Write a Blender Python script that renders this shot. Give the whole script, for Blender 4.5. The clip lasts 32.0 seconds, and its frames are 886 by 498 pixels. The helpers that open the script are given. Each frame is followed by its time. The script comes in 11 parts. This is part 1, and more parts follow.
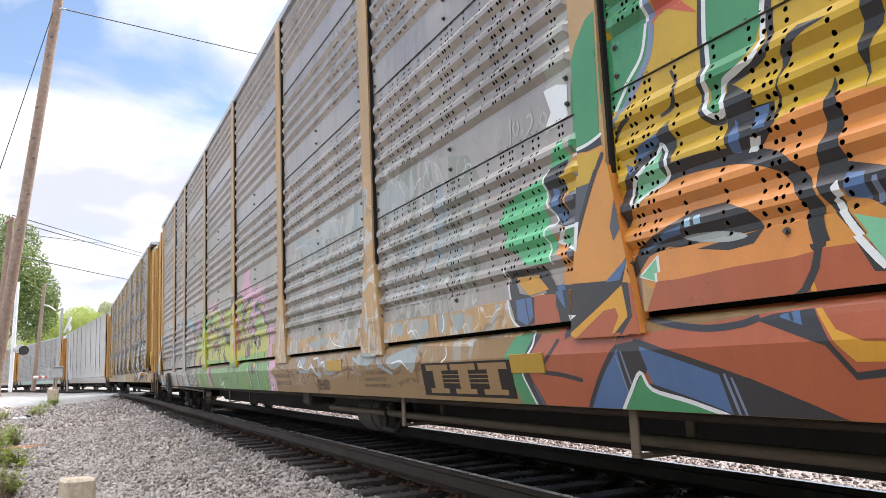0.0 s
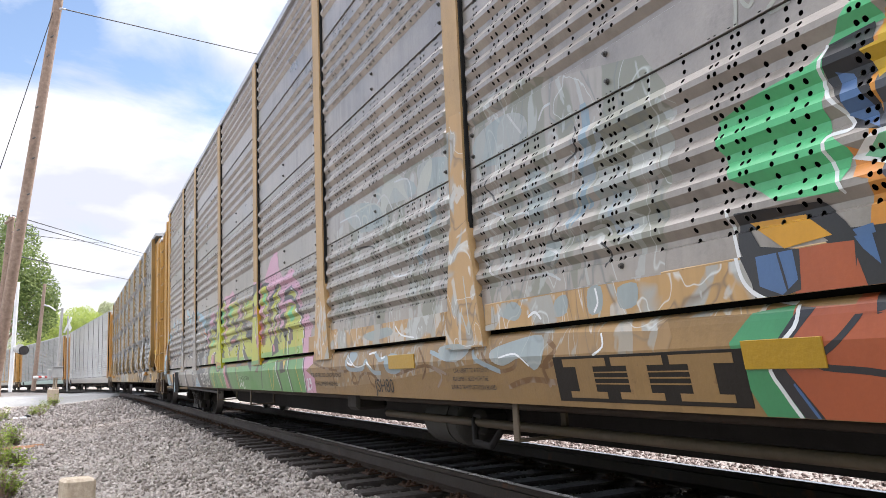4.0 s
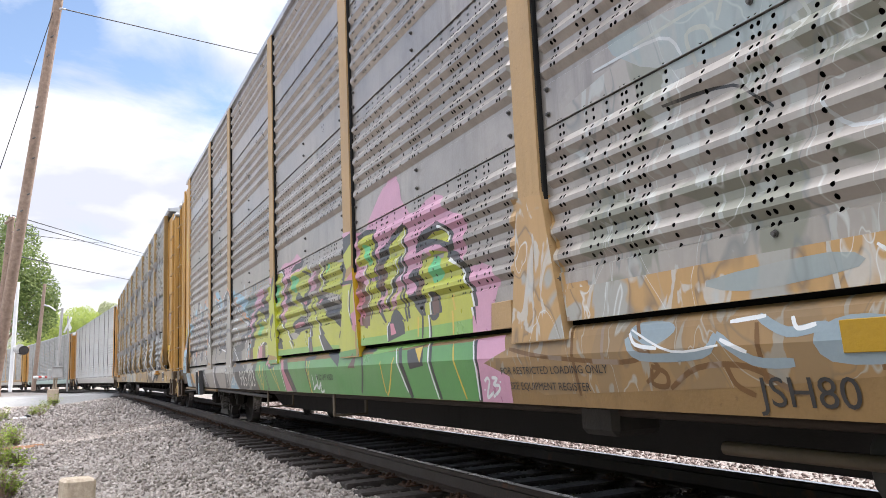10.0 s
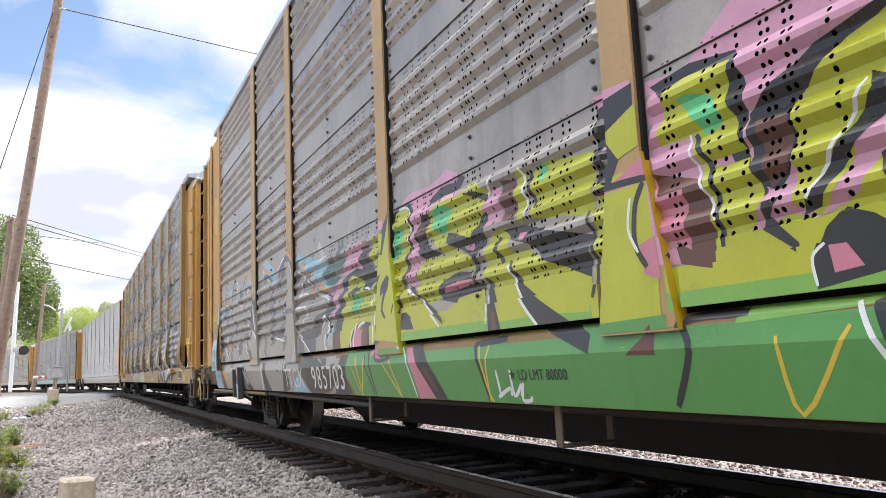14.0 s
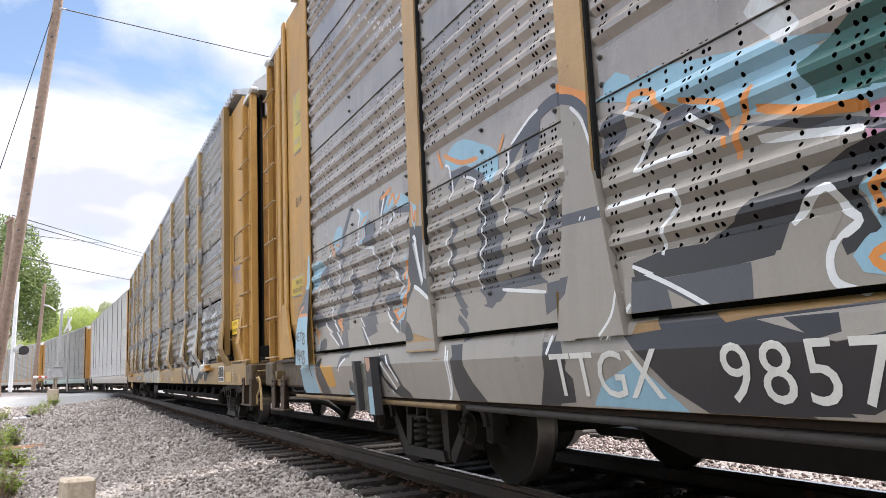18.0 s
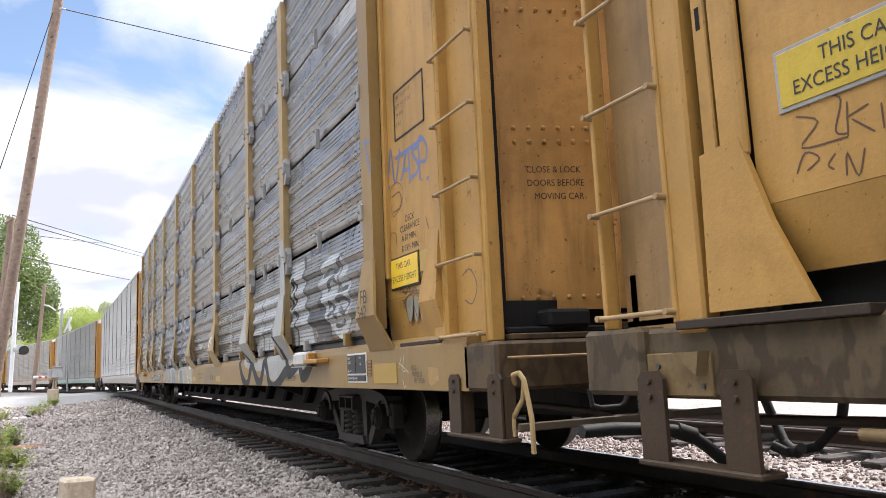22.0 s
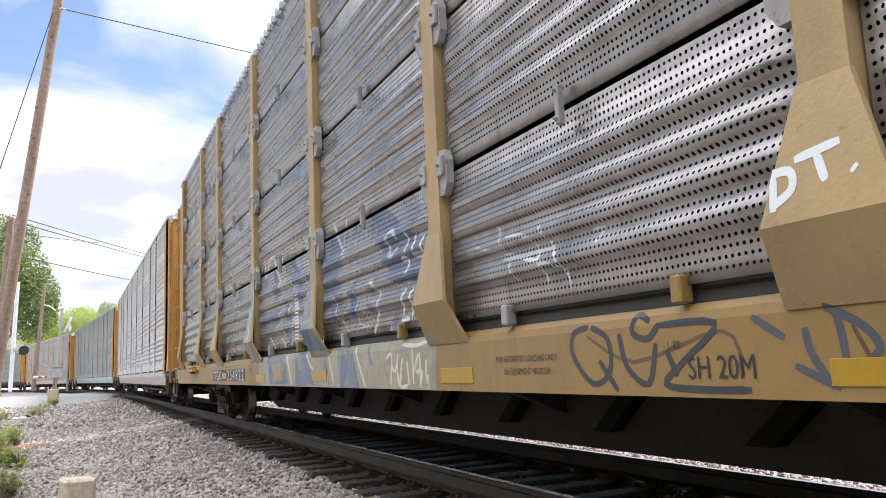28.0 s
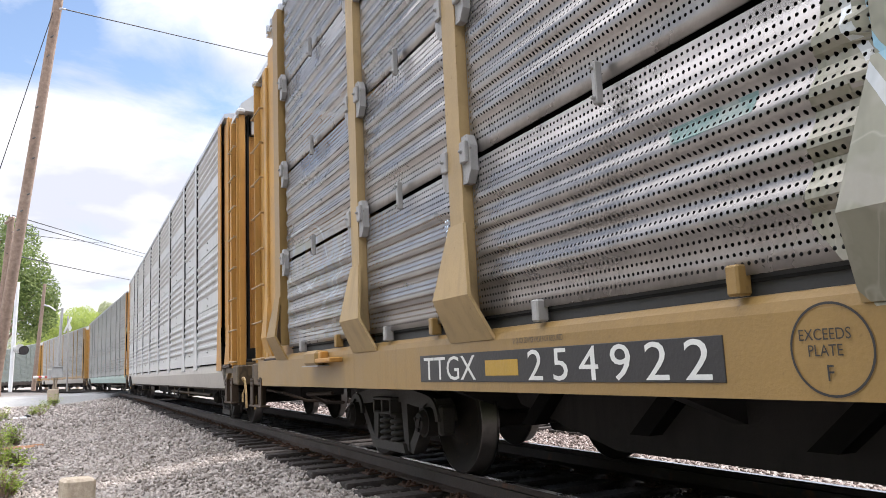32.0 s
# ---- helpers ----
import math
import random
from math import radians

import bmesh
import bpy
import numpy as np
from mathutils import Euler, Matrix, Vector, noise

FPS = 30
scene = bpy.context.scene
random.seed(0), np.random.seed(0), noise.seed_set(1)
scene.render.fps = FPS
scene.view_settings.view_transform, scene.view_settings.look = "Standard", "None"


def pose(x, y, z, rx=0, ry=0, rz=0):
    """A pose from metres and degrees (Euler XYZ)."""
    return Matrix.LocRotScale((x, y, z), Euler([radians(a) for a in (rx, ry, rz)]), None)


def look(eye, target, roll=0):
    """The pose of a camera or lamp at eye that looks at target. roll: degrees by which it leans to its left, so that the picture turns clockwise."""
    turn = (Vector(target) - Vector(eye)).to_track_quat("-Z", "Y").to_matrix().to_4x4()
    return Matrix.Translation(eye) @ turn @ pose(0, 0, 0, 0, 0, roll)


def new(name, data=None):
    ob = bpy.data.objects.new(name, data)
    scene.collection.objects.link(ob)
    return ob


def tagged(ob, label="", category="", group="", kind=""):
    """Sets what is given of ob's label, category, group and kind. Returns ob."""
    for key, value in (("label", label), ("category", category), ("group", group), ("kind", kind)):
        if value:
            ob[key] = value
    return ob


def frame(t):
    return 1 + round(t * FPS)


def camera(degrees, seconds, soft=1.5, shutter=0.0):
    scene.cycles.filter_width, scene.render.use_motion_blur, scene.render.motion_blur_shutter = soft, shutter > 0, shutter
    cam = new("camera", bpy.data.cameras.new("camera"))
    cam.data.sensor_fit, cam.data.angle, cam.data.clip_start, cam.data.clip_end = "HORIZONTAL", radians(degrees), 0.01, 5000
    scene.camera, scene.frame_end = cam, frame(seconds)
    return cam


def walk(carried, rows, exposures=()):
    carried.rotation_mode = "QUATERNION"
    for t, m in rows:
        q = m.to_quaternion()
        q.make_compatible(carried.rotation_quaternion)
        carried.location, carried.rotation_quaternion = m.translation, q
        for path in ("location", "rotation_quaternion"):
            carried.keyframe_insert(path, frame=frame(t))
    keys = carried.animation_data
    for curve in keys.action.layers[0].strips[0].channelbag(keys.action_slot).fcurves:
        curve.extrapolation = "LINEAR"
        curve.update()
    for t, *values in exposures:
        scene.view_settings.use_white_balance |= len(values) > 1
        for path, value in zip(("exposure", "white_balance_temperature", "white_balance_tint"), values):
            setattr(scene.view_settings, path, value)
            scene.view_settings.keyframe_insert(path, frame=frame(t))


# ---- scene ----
EYE = Vector((0.0, 0.0, 1.065))
cam = camera(59.6, 32.0, soft=0.5)
VIEW = look(EYE, EYE + Vector((0.4264, 0.8925, 0.1471)), -2.54)
walk(cam, [(0.0, VIEW), (32.0, VIEW)], [(0.0, 0.92, 6450, 13), (32.0, 0.92, 6450, 13)])

# ---- light ----
SUN_EL, SUN_AZ = radians(50), radians(84)
world = bpy.data.worlds.new("sky")
scene.world = world
world.use_nodes = True
wn, wl = world.node_tree.nodes, world.node_tree.links
wn.clear()


def wnode(kind, **values):
    n = wn.new(kind)
    for k, v in values.items():
        n.inputs[k].default_value = v
    return n


sky = wn.new("ShaderNodeTexSky")
sky.sky_type, sky.sun_disc, sky.sun_elevation, sky.sun_rotation = "NISHITA", False, SUN_EL, SUN_AZ
sky.dust_density = 1.0
w_tc = wn.new("ShaderNodeTexCoord")
w_sep = wn.new("ShaderNodeSeparateXYZ")
wl.new(w_tc.outputs["Generated"], w_sep.inputs[0])
w_up = wn.new("ShaderNodeMath")
w_up.operation = "ADD"
w_up.inputs[1].default_value = 0.22
wl.new(w_sep.outputs["Z"], w_up.inputs[0])
w_div = wn.new("ShaderNodeVectorMath")
w_div.operation = "DIVIDE"
w_cmb = wn.new("ShaderNodeCombineXYZ")
for i in range(3):
    wl.new(w_up.outputs[0], w_cmb.inputs[i])
wl.new(w_tc.outputs["Generated"], w_div.inputs[0])
wl.new(w_cmb.outputs[0], w_div.inputs[1])
w_map = wn.new("ShaderNodeMapping")
w_map.inputs["Location"].default_value = (1.3, 0.4, 0.0)
wl.new(w_div.outputs[0], w_map.inputs[0])
w_noise = wnode("ShaderNodeTexNoise", Scale=2.1, Detail=10.0, Roughness=0.62, Distortion=0.35)
wl.new(w_map.outputs[0], w_noise.inputs["Vector"])
w_ramp = wn.new("ShaderNodeValToRGB")
w_ramp.color_ramp.elements[0].position, w_ramp.color_ramp.elements[1].position = 0.37, 0.70
w_high = wn.new("ShaderNodeMapRange")
for k, v in (("From Min", 0.24), ("From Max", 0.40), ("To Min", 0.06), ("To Max", -0.10)):
    w_high.inputs[k].default_value = v
wl.new(w_sep.outputs["Z"], w_high.inputs["Value"])
w_deck = wn.new("ShaderNodeMapRange")
for k, v in (("From Min", 0.46), ("From Max", 0.62), ("To Min", 0.0), ("To Max", 0.32)):
    w_deck.inputs[k].default_value = v
wl.new(w_sep.outputs["Z"], w_deck.inputs["Value"])
w_sum = wn.new("ShaderNodeMath")
wl.new(w_high.outputs[0], w_sum.inputs[0])
wl.new(w_deck.outputs[0], w_sum.inputs[1])
w_cover = wn.new("ShaderNodeMath")
wl.new(w_noise.outputs["Fac"], w_cover.inputs[0])
wl.new(w_sum.outputs[0], w_cover.inputs[1])


def w_banks(value, banks):
    """Adds broad clouds or clear gaps to a field: direction, half width in radians, weight."""
    for way, half, weight in banks:
        dot = wn.new("ShaderNodeVectorMath")
        dot.operation = "DOT_PRODUCT"
        dot.inputs[1].default_value = way
        wl.new(w_tc.outputs["Generated"], dot.inputs[0])
        soft = wn.new("ShaderNodeMapRange")
        soft.interpolation_type = "SMOOTHSTEP"
        for k, v in (("From Min", math.cos(1.7 * half)), ("From Max", 1.0), ("To Min", 0.0), ("To Max", weight)):
            soft.inputs[k].default_value = v
        wl.new(dot.outputs["Value"], soft.inputs["Value"])
        add = wn.new("ShaderNodeMath")
        wl.new(value, add.inputs[0])
        wl.new(soft.outputs[0], add.inputs[1])
        value = add.outputs[0]
    return value


CLOUD_BANKS = [((-0.075, 0.927, 0.367), 0.040, -0.16), ((0.016, 0.924, 0.382), 0.055, -0.12), ((0.113, 0.934, 0.34), 0.051, -0.12), ((0.197, 0.878, 0.436), 0.044, -0.08), ((-0.028, 0.914, 0.405), 0.036, -0.08), ((0.175, 0.901, 0.396), 0.040, 0.16), ((0.004, 0.958, 0.287), 0.109, 0.14), ((0.091, 0.957, 0.274), 0.080, 0.08), ((0.065, 0.904, 0.423), 0.044, 0.08), ((0.007, 0.991, 0.133), 0.117, 0.06)]
CLOUD_BASES = [((-0.012, 0.979, 0.205), 0.048, -0.09), ((0.03, 0.978, 0.204), 0.040, -0.07), ((-0.047, 0.978, 0.205), 0.032, -0.04), ((-0.049, 0.943, 0.33), 0.048, -0.02), ((0.111, 0.967, 0.229), 0.040, -0.03)]
wl.new(w_banks(w_cover.outputs[0], CLOUD_BANKS), w_ramp.inputs[0])
w_low = wn.new("ShaderNodeMapRange")
for k, v in (("From Min", 0.0), ("From Max", 0.16), ("To Min", 0.55), ("To Max", 0.0)):
    w_low.inputs[k].default_value = v
wl.new(w_sep.outputs["Z"], w_low.inputs["Value"])
w_add = wn.new("ShaderNodeMath")
w_add.use_clamp = True
wl.new(w_ramp.outputs[0], w_add.inputs[0])
wl.new(w_low.outputs[0], w_add.inputs[1])
w_noise2 = wnode("ShaderNodeTexNoise", Scale=2.6, Detail=5.0, Roughness=0.5)
wl.new(w_map.outputs[0], w_noise2.inputs["Vector"])
w_ramp2 = wn.new("ShaderNodeValToRGB")
w_ramp2.color_ramp.elements[0].position, w_ramp2.color_ramp.elements[1].position = 0.33, 0.56
w_ramp2.color_ramp.elements[0].color, w_ramp2.color_ramp.elements[1].color = (0.66, 0.69, 0.77, 1), (1.0, 1.0, 1.0, 1)
wl.new(w_banks(w_noise2.outputs["Fac"], CLOUD_BASES), w_ramp2.inputs[0])
w_clear = wnode("ShaderNodeBackground", Strength=0.125)
wl.new(sky.outputs[0], w_clear.inputs["Color"])
w_cloud = wnode("ShaderNodeBackground", Strength=1.0)
# the cloud deck is thinner and brighter overhead
w_thin = wn.new("ShaderNodeMapRange")
w_thin.interpolation_type = "SMOOTHSTEP"
for k, v in (("From Min", 0.36), ("From Max", 0.85), ("To Min", 0.68), ("To Max", 3.1)):
    w_thin.inputs[k].default_value = v
wl.new(w_sep.outputs["Z"], w_thin.inputs["Value"])
wl.new(w_thin.outputs[0], w_cloud.inputs["Strength"])
wl.new(w_ramp2.outputs[0], w_cloud.inputs["Color"])
w_mix = wn.new("ShaderNodeMixShader")
wl.new(w_add.outputs[0], w_mix.inputs[0])
wl.new(w_clear.outputs[0], w_mix.inputs[1])
wl.new(w_cloud.outputs[0], w_mix.inputs[2])
w_out = wn.new("ShaderNodeOutputWorld")
wl.new(w_mix.outputs[0], w_out.inputs[0])

sun = new("sun", bpy.data.lights.new("sun", "SUN"))
sun.data.energy, sun.data.angle, sun.data.color = 2.6, radians(6), (1.0, 0.955, 0.89)
SUN_DIR = Vector((math.sin(SUN_AZ) * math.cos(SUN_EL), math.cos(SUN_AZ) * math.cos(SUN_EL), math.sin(SUN_EL)))
sun.matrix_world = look(Vector((0, 0, 60)) + SUN_DIR, Vector((0, 0, 60)))


# ---- materials ----
class Nodes:
    """A small helper round a node tree."""

    def __init__(self, name):
        self.m = bpy.data.materials.new(name)
        self.m.use_nodes = True
        self.t = self.m.node_tree
        self.t.nodes.clear()

    def n(self, kind, op="", **values):
        node = self.t.nodes.new(kind)
        if op:
            node.operation = op
        for k, v in values.items():
            self.set(node, k.replace("_", " "), v)
        return node

    def set(self, node, key, v):
        socket = node.inputs[key]
        if isinstance(v, bpy.types.NodeSocket):
            self.t.links.new(v, socket)
        else:
            socket.default_value = v

    def math(self, op, a, b=0.0, c=0.0):
        node = self.t.nodes.new("ShaderNodeMath")
        node.operation = op
        for i, v in enumerate((a, b, c)):
            self.set(node, i, v)
        return node.outputs[0]

    def mix(self, fac, a, b):
        node = self.t.nodes.new("ShaderNodeMix")
        node.data_type = "RGBA"
        for i, v in ((0, fac), (6, a), (7, b)):
            self.set(node, i, v)
        return node.outputs[2]

    def ramp(self, v, stops, constant=False):
        node = self.t.nodes.new("ShaderNodeValToRGB")
        cr = node.color_ramp
        if constant:
            cr.interpolation = "CONSTANT"
        while len(cr.elements) < len(stops):
            cr.elements.new(0.5)
        for e, (p, c) in zip(cr.elements, stops):
            e.position, e.color = p, (c, c, c, 1) if isinstance(c, (int, float)) else (*c, 1)
        self.set(node, 0, v)
        return node.outputs[0]

    def noise(self, vec, scale, detail=4.0, rough=0.55):
        return self.n("ShaderNodeTexNoise", Vector=vec, Scale=scale, Detail=detail, Roughness=rough).outputs["Fac"]

    def scaled(self, vec, s):
        node = self.n("ShaderNodeMapping", Vector=vec)
        node.inputs["Scale"].default_value = s
        return node.outputs[0]

    def out(self, shader):
        o = self.t.nodes.new("ShaderNodeOutputMaterial")
        self.t.links.new(shader, o.inputs[0])
        return self.m


def rgb(c):
    return (c[0], c[1], c[2], 1.0)


def shade(c, k):
    return (min(1, c[0] * k), min(1, c[1] * k), min(1, c[2] * k), 1.0)


COLUMNS = (0.015, 0.08, 0.25, 0.46, 0.61, 0.64, 0.71, 0.74, 0.85, 0.95, 1.005, 1.195, 1.225)


def holes(k, co, style):
    """Where a panel is punched through: round holes in grouped columns (style a) or an even field of small ones (style b)."""
    sep = k.n("ShaderNodeSeparateXYZ", Vector=co)
    y, z = sep.outputs["Y"], sep.outputs["Z"]
    if style == "a":
        pz, r = 0.0395, 0.0092
        bay = k.n("ShaderNodeAttribute")
        bay.attribute_name = "bay"
        u = k.math("ABSOLUTE", bay.outputs["Fac"])
        du = None
        for c in COLUMNS:
            d = k.math("ABSOLUTE", k.math("SUBTRACT", u, c))
            du = d if du is None else k.math("MINIMUM", du, d)
    else:
        py, pz, r = 0.031, 0.037, 0.0074
        du = k.math("MULTIPLY", k.math("SUBTRACT", k.math("FRACT", k.math("DIVIDE", y, py)), 0.5), py)
    dz = k.math("MULTIPLY", k.math("SUBTRACT", k.math("FRACT", k.math("DIVIDE", z, pz)), 0.5), pz)
    d2 = k.math("ADD", k.math("MULTIPLY", du, du), k.math("MULTIPLY", dz, dz))
    dot = k.math("LESS_THAN", d2, r * r)
    tier = k.math("FRACT", k.math("DIVIDE", k.math("SUBTRACT", z, 1.02), 1.01))
    return k.math("MULTIPLY", dot, k.math("GREATER_THAN", tier, 0.25 if style == "a" else 0.12))


MATS = {}


def steel(name, color, rough=0.5, metal=0.0, stain=0.35, rust=0.0, bump=0.15, perf="", scale=1.0, fleck=None, gloss=0.4):
    """Painted or bare metal: grain, streaks of dirt that run down, rust in patches, and punched holes."""
    if name in MATS:
        return MATS[name]
    k = Nodes(name)
    co = k.n("ShaderNodeTexCoord").outputs["Object"]
    fine = k.noise(co, 60 * scale, 3)
    wide = k.noise(co, 1.7 * scale, 5, 0.6)
    streak = k.noise(k.scaled(co, (5 * scale, 5 * scale, 0.5 * scale)), 2.2, 4, 0.6)
    c = k.mix(k.ramp(wide, [(0.3, 0.0), (0.7, 1.0)]), shade(color, 1.0 - 0.35 * stain), shade(color, 1.0 + 0.18 * stain))
    patch = k.ramp(k.noise(co, 0.9 * scale, 4, 0.6), [(0.42, 0.15), (0.62, 1.0)])
    c = k.mix(k.math("MULTIPLY", k.math("MULTIPLY", k.ramp(streak, [(0.46, 0.0), (0.78, 1.0)]), patch), stain), c, shade(color, 0.4))
    blot = k.noise(co, 4.5 * scale, 6, 0.7)
    c = k.mix(k.math("MULTIPLY", k.ramp(blot, [(0.54, 0.0), (0.72, 1.0)]), stain * 0.8), c, shade(color, 0.55))
    c = k.mix(k.math("MULTIPLY", k.ramp(fine, [(0.35, 1.0), (0.6, 0.0)]), 0.12), c, shade(color, 0.6))
    if fleck:
        f1 = k.noise(k.scaled(co, (2.2, 2.2, 1.1)), 2.6, 3, 0.5)
        band = k.ramp(f1, [(0.47, 0.0), (0.5, 1.0), (0.56, 1.0), (0.6, 0.0)])
        c = k.mix(k.math("MULTIPLY", band, 0.75), c, rgb(fleck))
        f2 = k.noise(k.scaled(co, (5, 5, 2.6)), 1.9, 2, 0.4)
        c = k.mix(k.math("MULTIPLY", k.ramp(f2, [(0.60, 0.0), (0.63, 1.0)]), 0.5), c, shade(fleck, 1.5))
    if rust > 0:
        rn = k.noise(co, 3.3 * scale, 8, 0.68)
        speck = k.noise(co, 26 * scale, 3, 0.6)
        c = k.mix(k.math("MULTIPLY", k.ramp(speck, [(0.66, 0.0), (0.72, 1.0)]), min(1.0, rust * 3)), c, (0.09, 0.04, 0.02, 1))
        c = k.mix(k.ramp(rn, [(0.72 - 0.3 * rust, 0.0), (0.80 - 0.25 * rust, 1.0)]), c, (0.11, 0.045, 0.02, 1))
    b = k.n("ShaderNodeBump", Strength=bump, Distance=0.01, Height=k.math("ADD", fine, k.math("MULTIPLY", wide, 2.0)))
    r = k.math("ADD", k.math("MULTIPLY", k.math("SUBTRACT", wide, 0.5), 0.35), rough)
    p = k.n("ShaderNodeBsdfPrincipled", Base_Color=c, Roughness=r, Metallic=metal, Normal=b.outputs[0], Specular_IOR_Level=gloss)
    shader = p.outputs[0]
    if perf:
        mx = k.n("ShaderNodeMixShader")
        k.set(mx, 0, holes(k, co, perf))
        k.set(mx, 1, shader)
        k.set(mx, 2, k.n("ShaderNodeBsdfTransparent").outputs[0])
        shader = mx.outputs[0]
    MATS[name] = k.out(shader)
    return MATS[name]


def earth(name, stops, scale=9.0, bump=0.5, rough=0.9, island=False, leaf=False):
    """Stone, soil, timber, leaves: a ramp of colours over noise at two scales."""
    if name in MATS:
        return MATS[name]
    k = Nodes(name)
    co = k.n("ShaderNodeTexCoord").outputs["Object"]
    a = k.noise(co, scale, 6, 0.6)
    w = k.noise(co, scale * 0.06, 3, 0.5)
    v = k.math("ADD", k.math("MULTIPLY", a, 0.7), k.math("MULTIPLY", w, 0.3))
    if island:
        g = k.n("ShaderNodeNewGeometry")
        v = k.math("ADD", k.math("MULTIPLY", v, 0.35), k.math("MULTIPLY", g.outputs["Random Per Island"], 0.65))
    c = k.ramp(v, stops)
    b = k.n("ShaderNodeBump", Strength=bump, Distance=0.02, Height=a)
    p = k.n("ShaderNodeBsdfPrincipled", Base_Color=c, Roughness=rough, Normal=b.outputs[0])
    shader = p.outputs[0]
    if leaf:
        mx = k.n("ShaderNodeMixShader")
        k.set(mx, 0, 0.5)
        k.set(mx, 1, shader)
        k.set(mx, 2, k.n("ShaderNodeBsdfTranslucent", Color=c).outputs[0])
        shader = mx.outputs[0]
    MATS[name] = k.out(shader)
    return MATS[name]


GREY = (0.40, 0.362, 0.328)
TAN = (0.40, 0.26, 0.122)
YELLOW = (0.43, 0.24, 0.062)
M_PANEL_A = steel("galvanised_panel", (0.35, 0.315, 0.285), 0.33, 0.45, 0.75, 0.0, 0.12, "a", gloss=0.9)
M_PANEL_B = steel("fine_punched_panel", (0.31, 0.29, 0.275), 0.30, 0.62, 0.9, 0.0, 0.12, "b", gloss=1.0)
M_POST_A = steel("tan_post_paint", TAN, 0.5, 0, 0.4, 0.1)
M_SILL_A = steel("tan_sill_paint", (0.24, 0.145, 0.056), 0.42, 0, 0.4, 0.12)
M_YELLOW = steel("faded_yellow_paint", YELLOW, 0.5, 0, 0.55, 0.2)
M_SILL_B = steel("yellow_sill_paint", (0.27, 0.168, 0.056), 0.45, 0, 0.4, 0.08)
M_ORANGE = steel("orange_yellow_paint", (0.42, 0.21, 0.045), 0.5, 0, 0.4, 0.2)
M_DOOR = steel("weathered_yellow_door", (0.52, 0.285, 0.09), 0.5, 0, 0.9, 0.3)
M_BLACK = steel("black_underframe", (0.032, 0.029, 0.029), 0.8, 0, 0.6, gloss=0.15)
# shade of the recesses under the car, put into a pitch-black colour
M_PITCH = steel("recess_shade_black", (0.006, 0.0055, 0.0055), 0.8, 0, 0.3, gloss=0.08)
M_BROWN = steel("grimy_brown_steel", (0.045, 0.031, 0.023), 0.65, 0, 0.5, 0.25, gloss=0.25)
M_CAST = steel("dusty_cast_steel", (0.05, 0.045, 0.042), 0.65, 0, 0.7, 0.1, 0.3, gloss=0.25)
M_WHEEL = steel("wheel_steel", (0.03, 0.026, 0.024), 0.75, 0.0, 0.4, 0.2, gloss=0.12)
M_TREAD = steel("worn_tread", (0.14, 0.13, 0.125), 0.3, 0.9, 0.3)
M_PLATE = steel("rusty_tie_plate", (0.075, 0.042, 0.028), 0.7, 0, 0.4, 0.3, gloss=0.2)
M_RAIL = steel("rusted_rail", (0.042, 0.028, 0.021), 0.6, 0.1, 0.4, 0.4, 0.3)
M_RAILTOP = steel("polished_rail_head", (0.42, 0.40, 0.39), 0.28, 1.0, 0.25)
M_SILVER = steel("silver_roof_paint", (0.45, 0.46, 0.48), 0.4, 0.4, 0.4)
# far side and inside of the cars: their shade is put into near-black colours
M_FAR_SIDE = steel("far_shaded_punched_panel", (0.05, 0.05, 0.05), 0.6, 0, 0.3, 0, 0.1, "a", gloss=0.2)
M_INSIDE = steel("shaded_interior_steel", (0.02, 0.02, 0.02), 0.8, 0, 0.3, gloss=0.1)
M_HOSE = steel("black_rubber_hose", (0.02, 0.02, 0.02), 0.7, 0, 0.2)
M_RUSTY = steel("rusty_brown_paint", (0.20, 0.095, 0.05), 0.6, 0, 0.4, 0.4)


